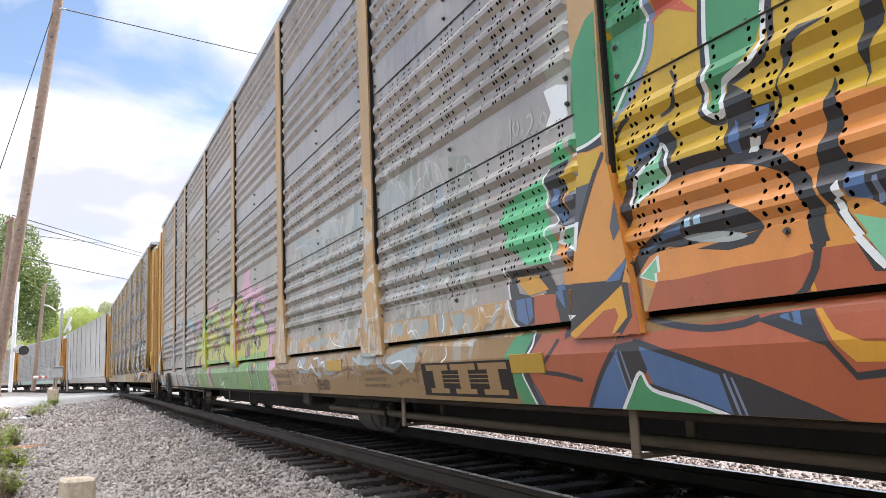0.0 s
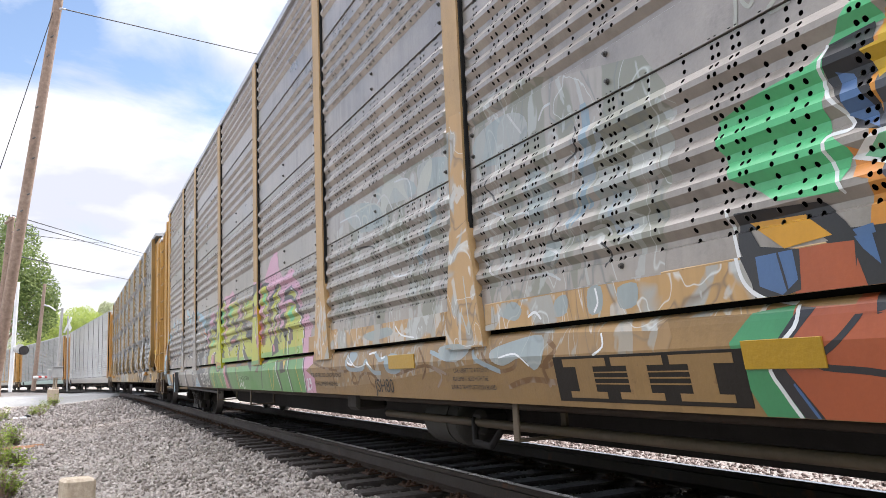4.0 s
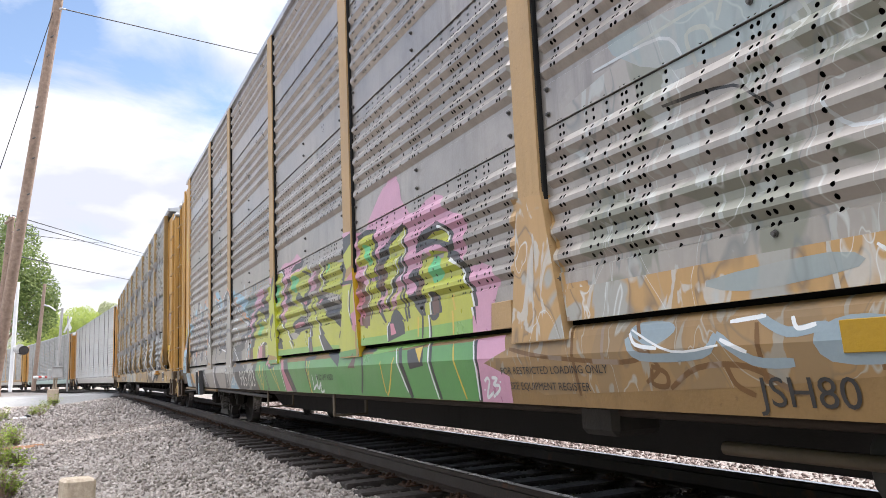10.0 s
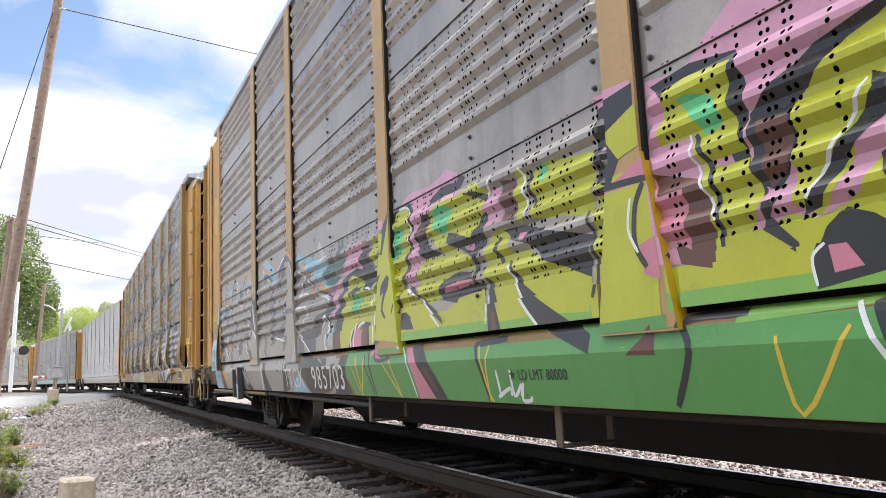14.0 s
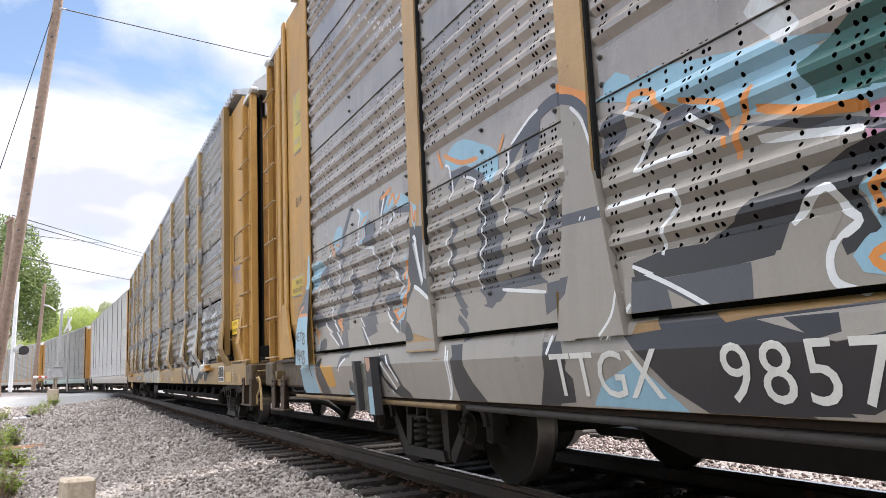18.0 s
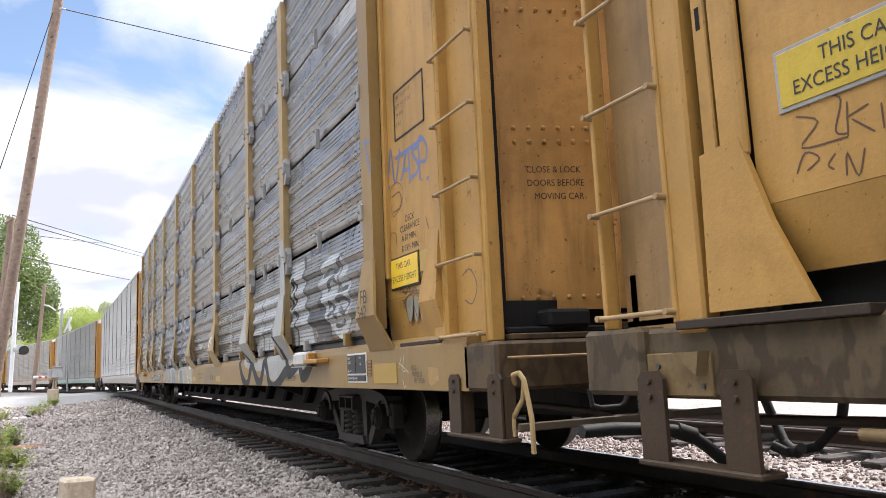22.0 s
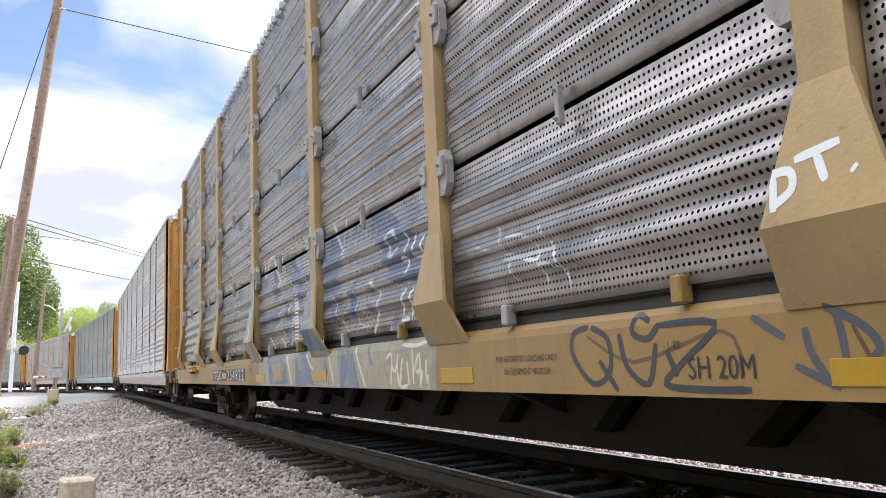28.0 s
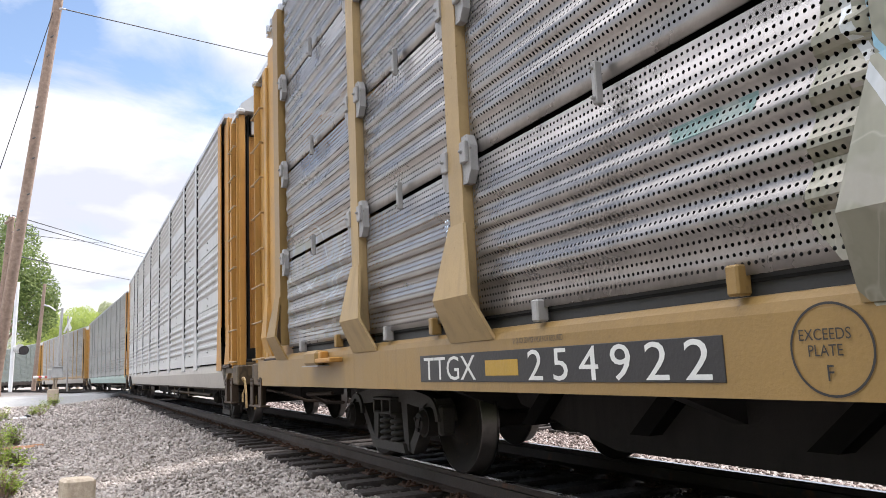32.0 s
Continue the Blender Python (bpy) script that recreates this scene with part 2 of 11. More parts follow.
# ---- mesh helpers ----
class Geo:
    """Collects faces for one mesh."""

    def __init__(self):
        self.v, self.f, self.s = [], [], []

    def add(self, vs, fs, smooth=False):
        o = len(self.v)
        self.v.extend(vs)
        self.f.extend([tuple(i + o for i in f) for f in fs])
        self.s.extend([smooth] * len(fs))
        return self

    def box(self, x0, x1, y0, y1, z0, z1, b=0.0):
        if b <= 0:
            vs = [(x, y, z) for x in (x0, x1) for y in (y0, y1) for z in (z0, z1)]
            return self.add(vs, [(0, 1, 3, 2), (4, 6, 7, 5), (0, 4, 5, 1), (2, 3, 7, 6), (0, 2, 6, 4), (1, 5, 7, 3)])
        b = min(b, (x1 - x0) / 2.01, (y1 - y0) / 2.01, (z1 - z0) / 2.01)
        vs, ix = [], {}
        for i, x in enumerate((x0, x1)):
            for j, y in enumerate((y0, y1)):
                for k, z in enumerate((z0, z1)):
                    dx, dy, dz = (b, -b)[i], (b, -b)[j], (b, -b)[k]
                    for a, p in enumerate(((x, y + dy, z + dz), (x + dx, y, z + dz), (x + dx, y + dy, z))):
                        ix[i, j, k, a] = len(vs)
                        vs.append(p)
        g = lambda i, j, k, a: ix[i, j, k, a]
        fs = []
        for i in (0, 1):
            fs.append((g(i, 0, 0, 0), g(i, 0, 1, 0), g(i, 1, 1, 0), g(i, 1, 0, 0)))
            fs.append((g(0, i, 0, 1), g(1, i, 0, 1), g(1, i, 1, 1), g(0, i, 1, 1)))
            fs.append((g(0, 0, i, 2), g(0, 1, i, 2), g(1, 1, i, 2), g(1, 0, i, 2)))
            for j in (0, 1):
                fs.append((g(i, j, 0, 0), g(i, j, 1, 0), g(i, j, 1, 1), g(i, j, 0, 1)))
                fs.append((g(i, 0, j, 0), g(i, 1, j, 0), g(i, 1, j, 2), g(i, 0, j, 2)))
                fs.append((g(0, i, j, 1), g(1, i, j, 1), g(1, i, j, 2), g(0, i, j, 2)))
                for k in (0, 1):
                    fs.append((g(i, j, k, 0), g(i, j, k, 1), g(i, j, k, 2)))
        return self.add(vs, fs)

    def prism(self, prof, axis, t0, t1, smooth=False):
        """A closed outline drawn in the two other axes (in order), pushed along axis from t0 to t1."""
        def put(a, b, t):
            return ((t, a, b), (a, t, b), (a, b, t))["xyz".index(axis)]
        n = len(prof)
        vs = [put(a, b, t0) for a, b in prof] + [put(a, b, t1) for a, b in prof]
        self.add(vs, [(i, (i + 1) % n, n + (i + 1) % n, n + i) for i in range(n)], smooth)
        return self.add(vs, [tuple(range(n)), tuple(range(2 * n - 1, n - 1, -1))])

    def cyl(self, p0, p1, r, n=12, r1=None, cap=True):
        p0, p1 = Vector(p0), Vector(p1)
        d = (p1 - p0).normalized()
        a = d.orthogonal().normalized()
        b = d.cross(a)
        r1 = r if r1 is None else r1
        ring = [(a * math.cos(2 * math.pi * i / n) + b * math.sin(2 * math.pi * i / n)) for i in range(n)]
        vs = [tuple(p0 + u * r) for u in ring] + [tuple(p1 + u * r1) for u in ring]
        self.add(vs, [(i, (i + 1) % n, n + (i + 1) % n, n + i) for i in range(n)], True)
        if cap:
            self.add(vs, [tuple(range(n)), tuple(range(2 * n - 1, n - 1, -1))])
        return self

    def tube(self, pts, r, n=8):
        for a, b in zip(pts, pts[1:]):
            self.cyl(a, b, r, n, cap=True)
        for p in pts[1:-1]:
            self.ball(p, r, 6, 4)
        return self

    def ball(self, c, r, n=8, m=5, flat=(1, 1, 1)):
        vs, fs = [], []
        for j in range(m + 1):
            t = math.pi * j / m
            for i in range(n):
                u = 2 * math.pi * i / n
                vs.append((c[0] + r * flat[0] * math.sin(t) * math.cos(u), c[1] + r * flat[1] * math.sin(t) * math.sin(u), c[2] + r * flat[2] * math.cos(t)))
        for j in range(m):
            for i in range(n):
                fs.append((j * n + i, j * n + (i + 1) % n, (j + 1) * n + (i + 1) % n, (j + 1) * n + i))
        return self.add(vs, fs, True)

    def mesh(self, name, mat):
        me = bpy.data.meshes.new(name)
        me.from_pydata(self.v, [], self.f)
        me.polygons.foreach_set("use_smooth", self.s)
        me.materials.append(mat)
        me.update()
        return me


def mark_bays(me, posts, edge):
    """Stores, for every point of a side, how far it lies from the middle of its bay."""
    ends = sorted(set([-edge, edge] + [p for p in posts if abs(p) < edge]))
    values = []
    for v in me.vertices:
        i = max(0, min(len(ends) - 2, sum(1 for e in ends if e <= v.co.y) - 1))
        values.append(v.co.y - (ends[i] + ends[i + 1]) / 2)
    me.attributes.new("bay", "FLOAT", "POINT").data.foreach_set("value", values)
    return me


def part(name, geo, mat, parent, label="", at=None):
    me = geo.mesh(name, mat) if isinstance(geo, Geo) else geo
    ob = new(name, me)
    ob.parent = parent
    if at is not None:
        ob.location = at
    if label:
        ob["label"] = label
    return ob


def thing(name, m, label, category, group="", kind=""):
    ob = new(name)
    ob.empty_display_size = 0.2
    ob.matrix_world = m
    return tagged(ob, label, category, group, kind)


def solid(name, geo, mat, label, category="", group="", kind="", m=None):
    ob = new(name, geo.mesh(name, mat))
    if m is not None:
        ob.matrix_world = m
    return tagged(ob, label, category, group, kind)


# ---- the line of the track ----
TX, BEND, RADIUS, RAIL_Z = 3.6, 38.0, 280.0, 0.2


def track(l):
    """Place and heading on the track's middle, l metres along it: straight, then a long bend to the left."""
    if l <= BEND:
        return TX, l, 0.0
    a = (l - BEND) / RADIUS
    return TX - RADIUS * (1 - math.cos(a)), BEND + RADIUS * math.sin(a), a


def beside(l, side, z):
    x, y, a = track(l)
    return (x + side * math.cos(a), y + side * math.sin(a), z)


# ---- ground ----
def ground_z(x, y):
    """Ballast shoulder beside the track, falling to the level ground."""
    d = abs(x - track_x(y))
    if d < 1.45:
        z = -0.035
    elif d < 3.6:
        z = -0.035 - 0.20 * ((d - 1.45) / 2.15) ** 1.2
    else:
        z = -0.235
    if x > track_x(y):
        z = max(z, -0.10)
    return z


def track_x(y):
    if y <= BEND:
        return TX
    a = min(0.9, (y - BEND) / RADIUS)
    return TX - RADIUS * (1 - math.sqrt(max(0.05, 1 - a * a)))


M_SOIL = earth("ballast_bed", [(0.25, (0.09, 0.076, 0.064)), (0.5, (0.23, 0.205, 0.185)), (0.7, (0.37, 0.34, 0.315))], 26, 1.0)
M_STONE = earth("crushed_granite", [(0.1, (0.13, 0.108, 0.094)), (0.45, (0.27, 0.235, 0.212)), (0.75, (0.37, 0.33, 0.303)), (1.0, (0.55, 0.51, 0.48))], 14, 0.5, 0.85, True)
M_STONE_PINK = earth("pink_granite", [(0.1, (0.09, 0.065, 0.057)), (0.5, (0.22, 0.168, 0.15)), (1.0, (0.46, 0.395, 0.37))], 14, 0.5, 0.85, True)


# track bed stones: oil stain, with the train's shade put into the colour too
M_STONE_OIL_SHADE = earth("oily_shaded_ballast", [(0.1, (0.018, 0.015, 0.013)), (0.5, (0.045, 0.038, 0.033)), (1.0, (0.10, 0.088, 0.08))], 14, 0.5, 0.8, True)


def make_ground():
    xs = sorted(set([-900, -400, -150, -60, -30, -18, -12] + [round(-9 + 0.35 * i, 2) for i in range(60)] + [14, 18, 25, 40, 80, 200, 500, 900]))
    ys = sorted(set([-300, -100, -40, -15] + [-6 + 0.5 * i for i in range(60)] + [24 + 2 * i for i in range(50)] + [130, 160, 220, 400, 900, 2500]))
    vs = [(x, y, ground_z(x, y) + (noise.noise(Vector((x * 1.3, y * 1.3, 0))) * 0.02 if abs(x) < 12 and y < 60 else 0)) for y in ys for x in xs]
    w = len(xs)
    fs = [(j * w + i, j * w + i + 1, (j + 1) * w + i + 1, (j + 1) * w + i) for j in range(len(ys) - 1) for i in range(w - 1)]
    solid("ground", Geo().add(vs, fs, True), M_SOIL, "grey crushed-stone ground along the railway", "ground", kind="structure")


def stones(name, mat, boxes, label):
    """Loose broken stones, each a small uneven block, joined into one mesh."""
    rng = np.random.default_rng(7)
    base = np.array([(1, 0, 0), (-1, 0, 0), (0, 1, 0), (0, -1, 0), (0, 0, 1), (0, 0, -1), (.75, .75, .5), (-.75, .7, -.4), (.7, -.75, -.45), (-.7, -.7, .5)], float)
    faces = np.array([(4, 6, 9), (0, 6, 4), (2, 4, 6), (2, 9, 4), (0, 4, 9), (3, 0, 9), (0, 8, 6), (6, 8, 2), (8, 5, 2), (2, 5, 7), (2, 7, 9), (7, 1, 9), (1, 3, 9), (1, 7, 5), (1, 5, 3), (3, 5, 8), (0, 3, 8)])
    P, S = [], []
    for x0, x1, y0, y1, size, cover in boxes:
        n = int((x1 - x0) * (y1 - y0) * cover / size ** 2)
        xy = rng.uniform((x0, y0), (x1, y1), (n, 2))
        P.append(np.array([(x, y, ground_z(x, y)) for x, y in xy]))
        S.append(size * rng.uniform(0.38, 0.72, n))
    P, S = np.concatenate(P), np.concatenate(S)
    n = len(P)
    q = rng.normal(size=(n, 4))
    q /= np.linalg.norm(q, axis=1)[:, None]
    a, b, c, d = q.T
    R = np.stack([1 - 2 * (c * c + d * d), 2 * (b * c - a * d), 2 * (b * d + a * c), 2 * (b * c + a * d), 1 - 2 * (b * b + d * d), 2 * (c * d - a * b), 2 * (b * d - a * c), 2 * (c * d + a * b), 1 - 2 * (b * b + c * c)], 1).reshape(n, 3, 3)
    loc = base[None] * rng.uniform(0.55, 1.05, (n, len(base), 1)) * rng.uniform(0.6, 1.1, (n, 1, 3))
    V = np.einsum("nij,nkj->nki", R, loc) * S[:, None, None] + P[:, None, :]
    V[:, :, 2] += (S * rng.uniform(0.0, 0.35, n))[:, None]
    F = faces[None] + (np.arange(n) * len(base))[:, None, None]
    me = bpy.data.meshes.new(name)
    me.vertices.add(n * len(base))
    me.vertices.foreach_set("co", V.astype(np.float32).ravel())
    nf = n * len(faces)
    me.loops.add(nf * 3)
    me.loops.foreach_set("vertex_index", F.astype(np.int32).ravel())
    me.polygons.add(nf)
    me.polygons.foreach_set("loop_start", np.arange(0, nf * 3, 3, dtype=np.int32))
    me.materials.append(mat)
    me.update(calc_edges=True)
    tagged(new(name, me), label, "ballast", kind="stuff")


# ---- rails and sleepers ----
M_TIE = earth("weathered_tie_timber", [(0.2, (0.012, 0.009, 0.008)), (0.5, (0.028, 0.021, 0.018)), (0.8, (0.07, 0.055, 0.046))], 18, 0.8, 0.85)
RAIL = [(-0.07, -0.17), (0.07, -0.17), (0.07, -0.155), (0.015, -0.135), (0.01, -0.05), (0.036, -0.035), (0.036, -0.008), (0.028, 0.0), (-0.028, 0.0), (-0.036, -0.008), (-0.036, -0.035), (-0.01, -0.05), (-0.015, -0.135), (-0.07, -0.155)]


def sweep(prof, side, l0, l1, step, geo):
    ls = [l0 + (l1 - l0) * i / max(1, round((l1 - l0) / step)) for i in range(round((l1 - l0) / step) + 1)]
    n, vs, fs = len(prof), [], []
    for l in ls:
        vs += [beside(l, side + a, RAIL_Z + b) for a, b in prof]
    for j in range(len(ls) - 1):
        fs += [(j * n + i, j * n + (i + 1) % n, (j + 1) * n + (i + 1) % n, (j + 1) * n + i) for i in range(n)]
    fs += [tuple(range(n)), tuple(range(len(vs) - 1, len(vs) - n - 1, -1))]
    return geo.add(vs, fs)


def make_track():
    line = thing("railway_track", pose(0, 0, 0), "rusty steel rails on weathered timber ties in ballast", "railway track", kind="structure")
    for s in (-0.755, 0.755):
        g = Geo()
        sweep(RAIL, s, -45, BEND, 83, g)
        sweep(RAIL, s, BEND, 190, 4, g)
        rail = part("rail", g, M_RAIL, line)
        g = Geo()
        top = [(-0.024, 0.0), (0.024, 0.0), (0.024, 0.003), (-0.024, 0.003)]
        sweep(top, s, -45, BEND, 83, g)
        sweep(top, s, BEND, 190, 4, g)
        part("rail_head", g, M_RAILTOP, rail, "polished running surface")
    rng = random.Random(4)
    shapes = []
    for i in range(5):
        g = Geo()
        x0, x1 = -1.32 - rng.uniform(0, 0.05), 1.32 + rng.uniform(0, 0.05)
        g.box(x0, x1, -0.115, 0.115, -0.18, 0.0, 0.012)
        g.v = [(x, y + rng.uniform(-0.008, 0.008), z + rng.uniform(-0.006, 0.004)) for x, y, z in g.v]
        shapes.append(g.mesh("tie", M_TIE))
    plate = Geo()
    for s in (-0.755, 0.755):
        plate.box(s - 0.19, s + 0.19, -0.09, 0.09, 0.0, 0.018, 0.004)
        for dx in (-0.15, -0.09, 0.09, 0.15):
            for dy in (-0.055, 0.055):
                plate.box(s + dx - 0.014, s + dx + 0.014, dy - 0.011, dy + 0.011, 0.015, 0.042, 0.004)
        plate.box(s - 0.085, s + 0.085, 0.118, 0.135, -0.02, 0.03, 0.004)
    plates = plate.mesh("tie_plate", M_PLATE)
    y = -3.0
    while y < 42:
        t = part("tie", shapes[rng.randrange(5)], None, line, at=beside(y, rng.uniform(-0.05, 0.05), rng.uniform(0.0, 0.02)))
        t.rotation_euler = (0, 0, rng.uniform(-0.02, 0.02))
        part("tie_plate", plates, None, t, at=(TX - t.location.x, 0, 0.002))
        y += 0.50 + rng.uniform(-0.025, 0.025)
    g = Geo()
    while y < 150:
        x, yy, a = track(y)
        c, s = math.cos(a), math.sin(a)
        o = Geo().box(-1.3, 1.3, -0.115, 0.115, -0.15, 0.015)
        g.add([(x + u * c - v * s, yy + u * s + v * c, w) for u, v, w in o.v], o.f)
        y += 0.55
    tagged(part("far_ties", g, M_TIE, line), kind="stuff")
    far = thing("siding_track", pose(0, 0, 0), "second rusty track behind the train", "railway track", kind="structure")
    for s in (-0.755, 0.755):
        part("rail", Geo().prism([(TX + 4.6 + s + a, RAIL_Z - 0.03 + b) for a, b in RAIL], "y", -25, 120), M_RAIL, far)
    for i in range(60):
        part("tie", shapes[i % 5], None, far, at=(TX + 4.6, -2 + 0.55 * i, -0.04))


# ---- the train's way ----
S_AT = [(0, 0.0), (1, 0.36), (2, 0.73), (2.5, 0.92), (4.5, 1.85), (5, 2.12), (6, 2.72), (7, 3.34), (8, 3.99), (9, 4.68), (10, 5.41), (11, 6.17), (12, 7.03), (13, 8.0), (13.5, 8.54), (15.5, 10.98), (16, 11.65), (17, 13.05), (18, 14.55), (19, 16.15), (20, 17.82), (21, 19.48), (22, 21.17), (23, 22.92), (24, 24.78), (25, 26.70), (28, 32.73), (29, 34.86), (30, 37.02), (31, 39.22), (32, 41.48)]


def gone(t):
    """How far the train has come at t seconds: a smooth curve through S_AT."""
    p = S_AT
    i = max(j for j in range(len(p) - 1) if p[j][0] <= t or j == 0)

    def slope(j):
        if j == 0 or j == len(p) - 1:
            j0 = min(max(j, 1), len(p) - 1)
            return (p[j0][1] - p[j0 - 1][1]) / (p[j0][0] - p[j0 - 1][0])
        return (p[j + 1][1] - p[j - 1][1]) / (p[j + 1][0] - p[j - 1][0])
    (t0, a), (t1, b) = p[i], p[i + 1]
    h = t1 - t0
    u = (t - t0) / h
    return a * (1 + 2 * u) * (1 - u) ** 2 + slope(i) * h * u * (1 - u) ** 2 + b * u * u * (3 - 2 * u) + slope(i + 1) * h * u * u * (u - 1)


CAR_STEP, TRUCK = 27.9, 9.75
CARS, WHEELS = [], []


def car_pose(l):
    x0, y0, _ = track(l - TRUCK)
    x1, y1, _ = track(l + TRUCK)
    return pose((x0 + x1) / 2, (y0 + y1) / 2, RAIL_Z, 0, 0, -math.degrees(math.atan2(x1 - x0, y1 - y0)))


# ---- parts of a car ----
WHEEL_R = 0.42


def wheel_mesh(s):
    """One wheel with its dished plate, rim and bright tread; s is the side."""
    def rings(rows, geo, n=36):
        vs = [(s * x, r * math.cos(2 * math.pi * i / n), r * math.sin(2 * math.pi * i / n)) for x, r in rows for i in range(n)]
        geo.add(vs, [(j * n + i, j * n + (i + 1) % n, (j + 1) * n + (i + 1) % n, (j + 1) * n + i) for j in range(len(rows) - 1) for i in range(n)], True)
        return len(geo.f)
    g = Geo()
    rings([(0.86, 0.085), (0.86, 0.13), (0.80, 0.17), (0.775, 0.30), (0.81, 0.345), (0.815, 0.405)], g)
    dull = rings([(0.685, 0.44), (0.675, 0.36), (0.72, 0.30), (0.72, 0.14), (0.69, 0.09)], g)
    total = rings([(0.815, 0.405), (0.81, 0.418), (0.72, 0.421), (0.71, 0.445), (0.685, 0.448), (0.683, 0.44)], g)
    out = g.mesh("wheel", M_WHEEL)
    out.materials.append(M_TREAD)
    out.polygons.foreach_set("material_index", [0] * dull + [1] * (total - dull))
    return out


AXLE_ME = Geo().cyl((-1.08, 0, 0), (1.08, 0, 0), 0.085, 16).mesh("axle", M_WHEEL)
WHEEL_ME = {s: wheel_mesh(s) for s in (-1, 1)}


def side_frame(s):
    g = Geo()
    if s:
        x0, x1 = sorted((s * 0.93, s * 1.06))
        g.prism([(-1.02, 0.50), (-1.0, 0.60), (-0.55, 0.66), (0.55, 0.66), (1.0, 0.60), (1.02, 0.50), (0.6, 0.53), (0.30, 0.56), (-0.30, 0.56), (-0.6, 0.53)], "x", x0, x1)
        g.prism([(-0.40, 0.14), (0.40, 0.14), (0.36, 0.22), (-0.36, 0.22)], "x", x0 - 0.03, x1 + 0.03)
        for d in (-1, 1):
            g.prism([(d * 0.27, 0.58), (d * 0.40, 0.58), (d * 0.42, 0.16), (d * 0.33, 0.16)], "x", x0, x1)
            g.prism([(d * 0.72, 0.54), (d * 0.86, 0.58), (d * 0.48, 0.14), (d * 0.36, 0.16)], "x", x0 + 0.01, x1 - 0.01)
            # arch over the bearing with a heavy rim
            ring = [(d * 0.87 + r * math.cos(t), 0.43 + r * math.sin(t)) for r, ts in ((0.19, range(0, 13)), (0.135, range(12, -1, -1))) for t in [math.pi * i / 12 for i in ts]]
            n = len(ring) // 2
            for i in range(n - 1):
                g.prism([ring[i], ring[i + 1], ring[-2 - i], ring[-1 - i]], "x", x0 - 0.02, x1 + 0.02)
            g.box(x0, x1, d * 0.87 - 0.10, d * 0.87 + 0.10, 0.53, 0.585, 0.015)
            g.box(x0, x1, d * 1.03 - 0.04, d * 1.03 + 0.04, 0.32, 0.55, 0.02)
    return g.mesh("side_frame", M_CAST)


def bolster():
    g = Geo().box(-1.06, 1.06, -0.20, 0.20, 0.47, 0.58, 0.02).box(-0.4, 0.4, -0.3, 0.3, 0.55, 0.72, 0.03)
    for s in (-1, 1):
        x0, x1 = sorted((s * 1.02, s * 1.14))
        g.box(x0, x1, -0.22, 0.22, 0.455, 0.478, 0.008).box(x0, x1, -0.22, 0.22, 0.575, 0.60, 0.008)
        for y in (-0.20, 0.0, 0.20):
            g.box(x0, x1, y - 0.016, y + 0.016, 0.47, 0.58, 0.006)
    return g.mesh("truck", M_CAST)


def spring_mesh(x):
    g = Geo()
    for y in (0.0,):
        turns, n = 4.6, 72
        pts = [(x + 0.085 * math.cos(2 * math.pi * turns * i / n), y + 0.085 * math.sin(2 * math.pi * turns * i / n), 0.21 + 0.24 * i / n) for i in range(n + 1)]
        vs = []
        for i, p in enumerate(pts):
            a = 2 * math.pi * turns * i / n
            for k in range(6):
                u = math.pi * k / 3
                vs.append((p[0] + 0.021 * math.cos(u) * math.cos(a), p[1] + 0.021 * math.cos(u) * math.sin(a), p[2] + 0.021 * math.sin(u)))
        g.add(vs, [(6 * i + k, 6 * i + (k + 1) % 6, 6 * i + 6 + (k + 1) % 6, 6 * i + 6 + k) for i in range(n) for k in range(6)], True)
        g.cyl((x, y, 0.20), (x, y, 0.46), 0.07, 12)
    return g.mesh("coil_spring", M_CAST)


def bearing_mesh():
    g = Geo()
    g.cyl((0.06, 0, 0), (-0.05, 0, 0), 0.115, 18).cyl((-0.05, 0, 0), (-0.09, 0, 0), 0.10, 18, 0.075).cyl((-0.09, 0, 0), (-0.10, 0, 0), 0.035, 10)
    for i in range(3):
        a = 2 * math.pi * i / 3 + 0.5
        g.cyl((-0.085, 0.055 * math.cos(a), 0.055 * math.sin(a)), (-0.105, 0.055 * math.cos(a), 0.055 * math.sin(a)), 0.016, 6)
    return g.mesh("bearing_cap", M_WHEEL)


TRUCK_ME, FRAME_L, FRAME_R, SPRING_ME, BEARING_ME = bolster(), side_frame(-1), side_frame(1), spring_mesh(-1.0), bearing_mesh()


def add_truck(car, y, turning):
    tr = part("truck", TRUCK_ME, None, car, at=(0, y, 0))
    part("side_frame", FRAME_L, None, tr)
    part("side_frame", FRAME_R, None, tr)
    for d in (-0.13, 0.13):
        part("coil_spring", SPRING_ME, None, tr, at=(0, d, 0))
    for d in (-0.87, 0.87):
        part("bearing_cap", BEARING_ME, None, tr, at=(-1.07, d, WHEEL_R))
        for name, me in (("axle", AXLE_ME), ("wheel", WHEEL_ME[-1]), ("wheel", WHEEL_ME[1])):
            w = part(name, me, None, tr, at=(0, d, WHEEL_R))
            if turning:
                WHEELS.append((w, d))


TIERS = {"a": [(1.06, 2.015), (2.02, 3.025), (3.03, 4.035), (4.04, 4.98)], "b": [(1.125, 2.045), (2.085, 3.045), (3.085, 4.065), (4.105, 5.06)]}


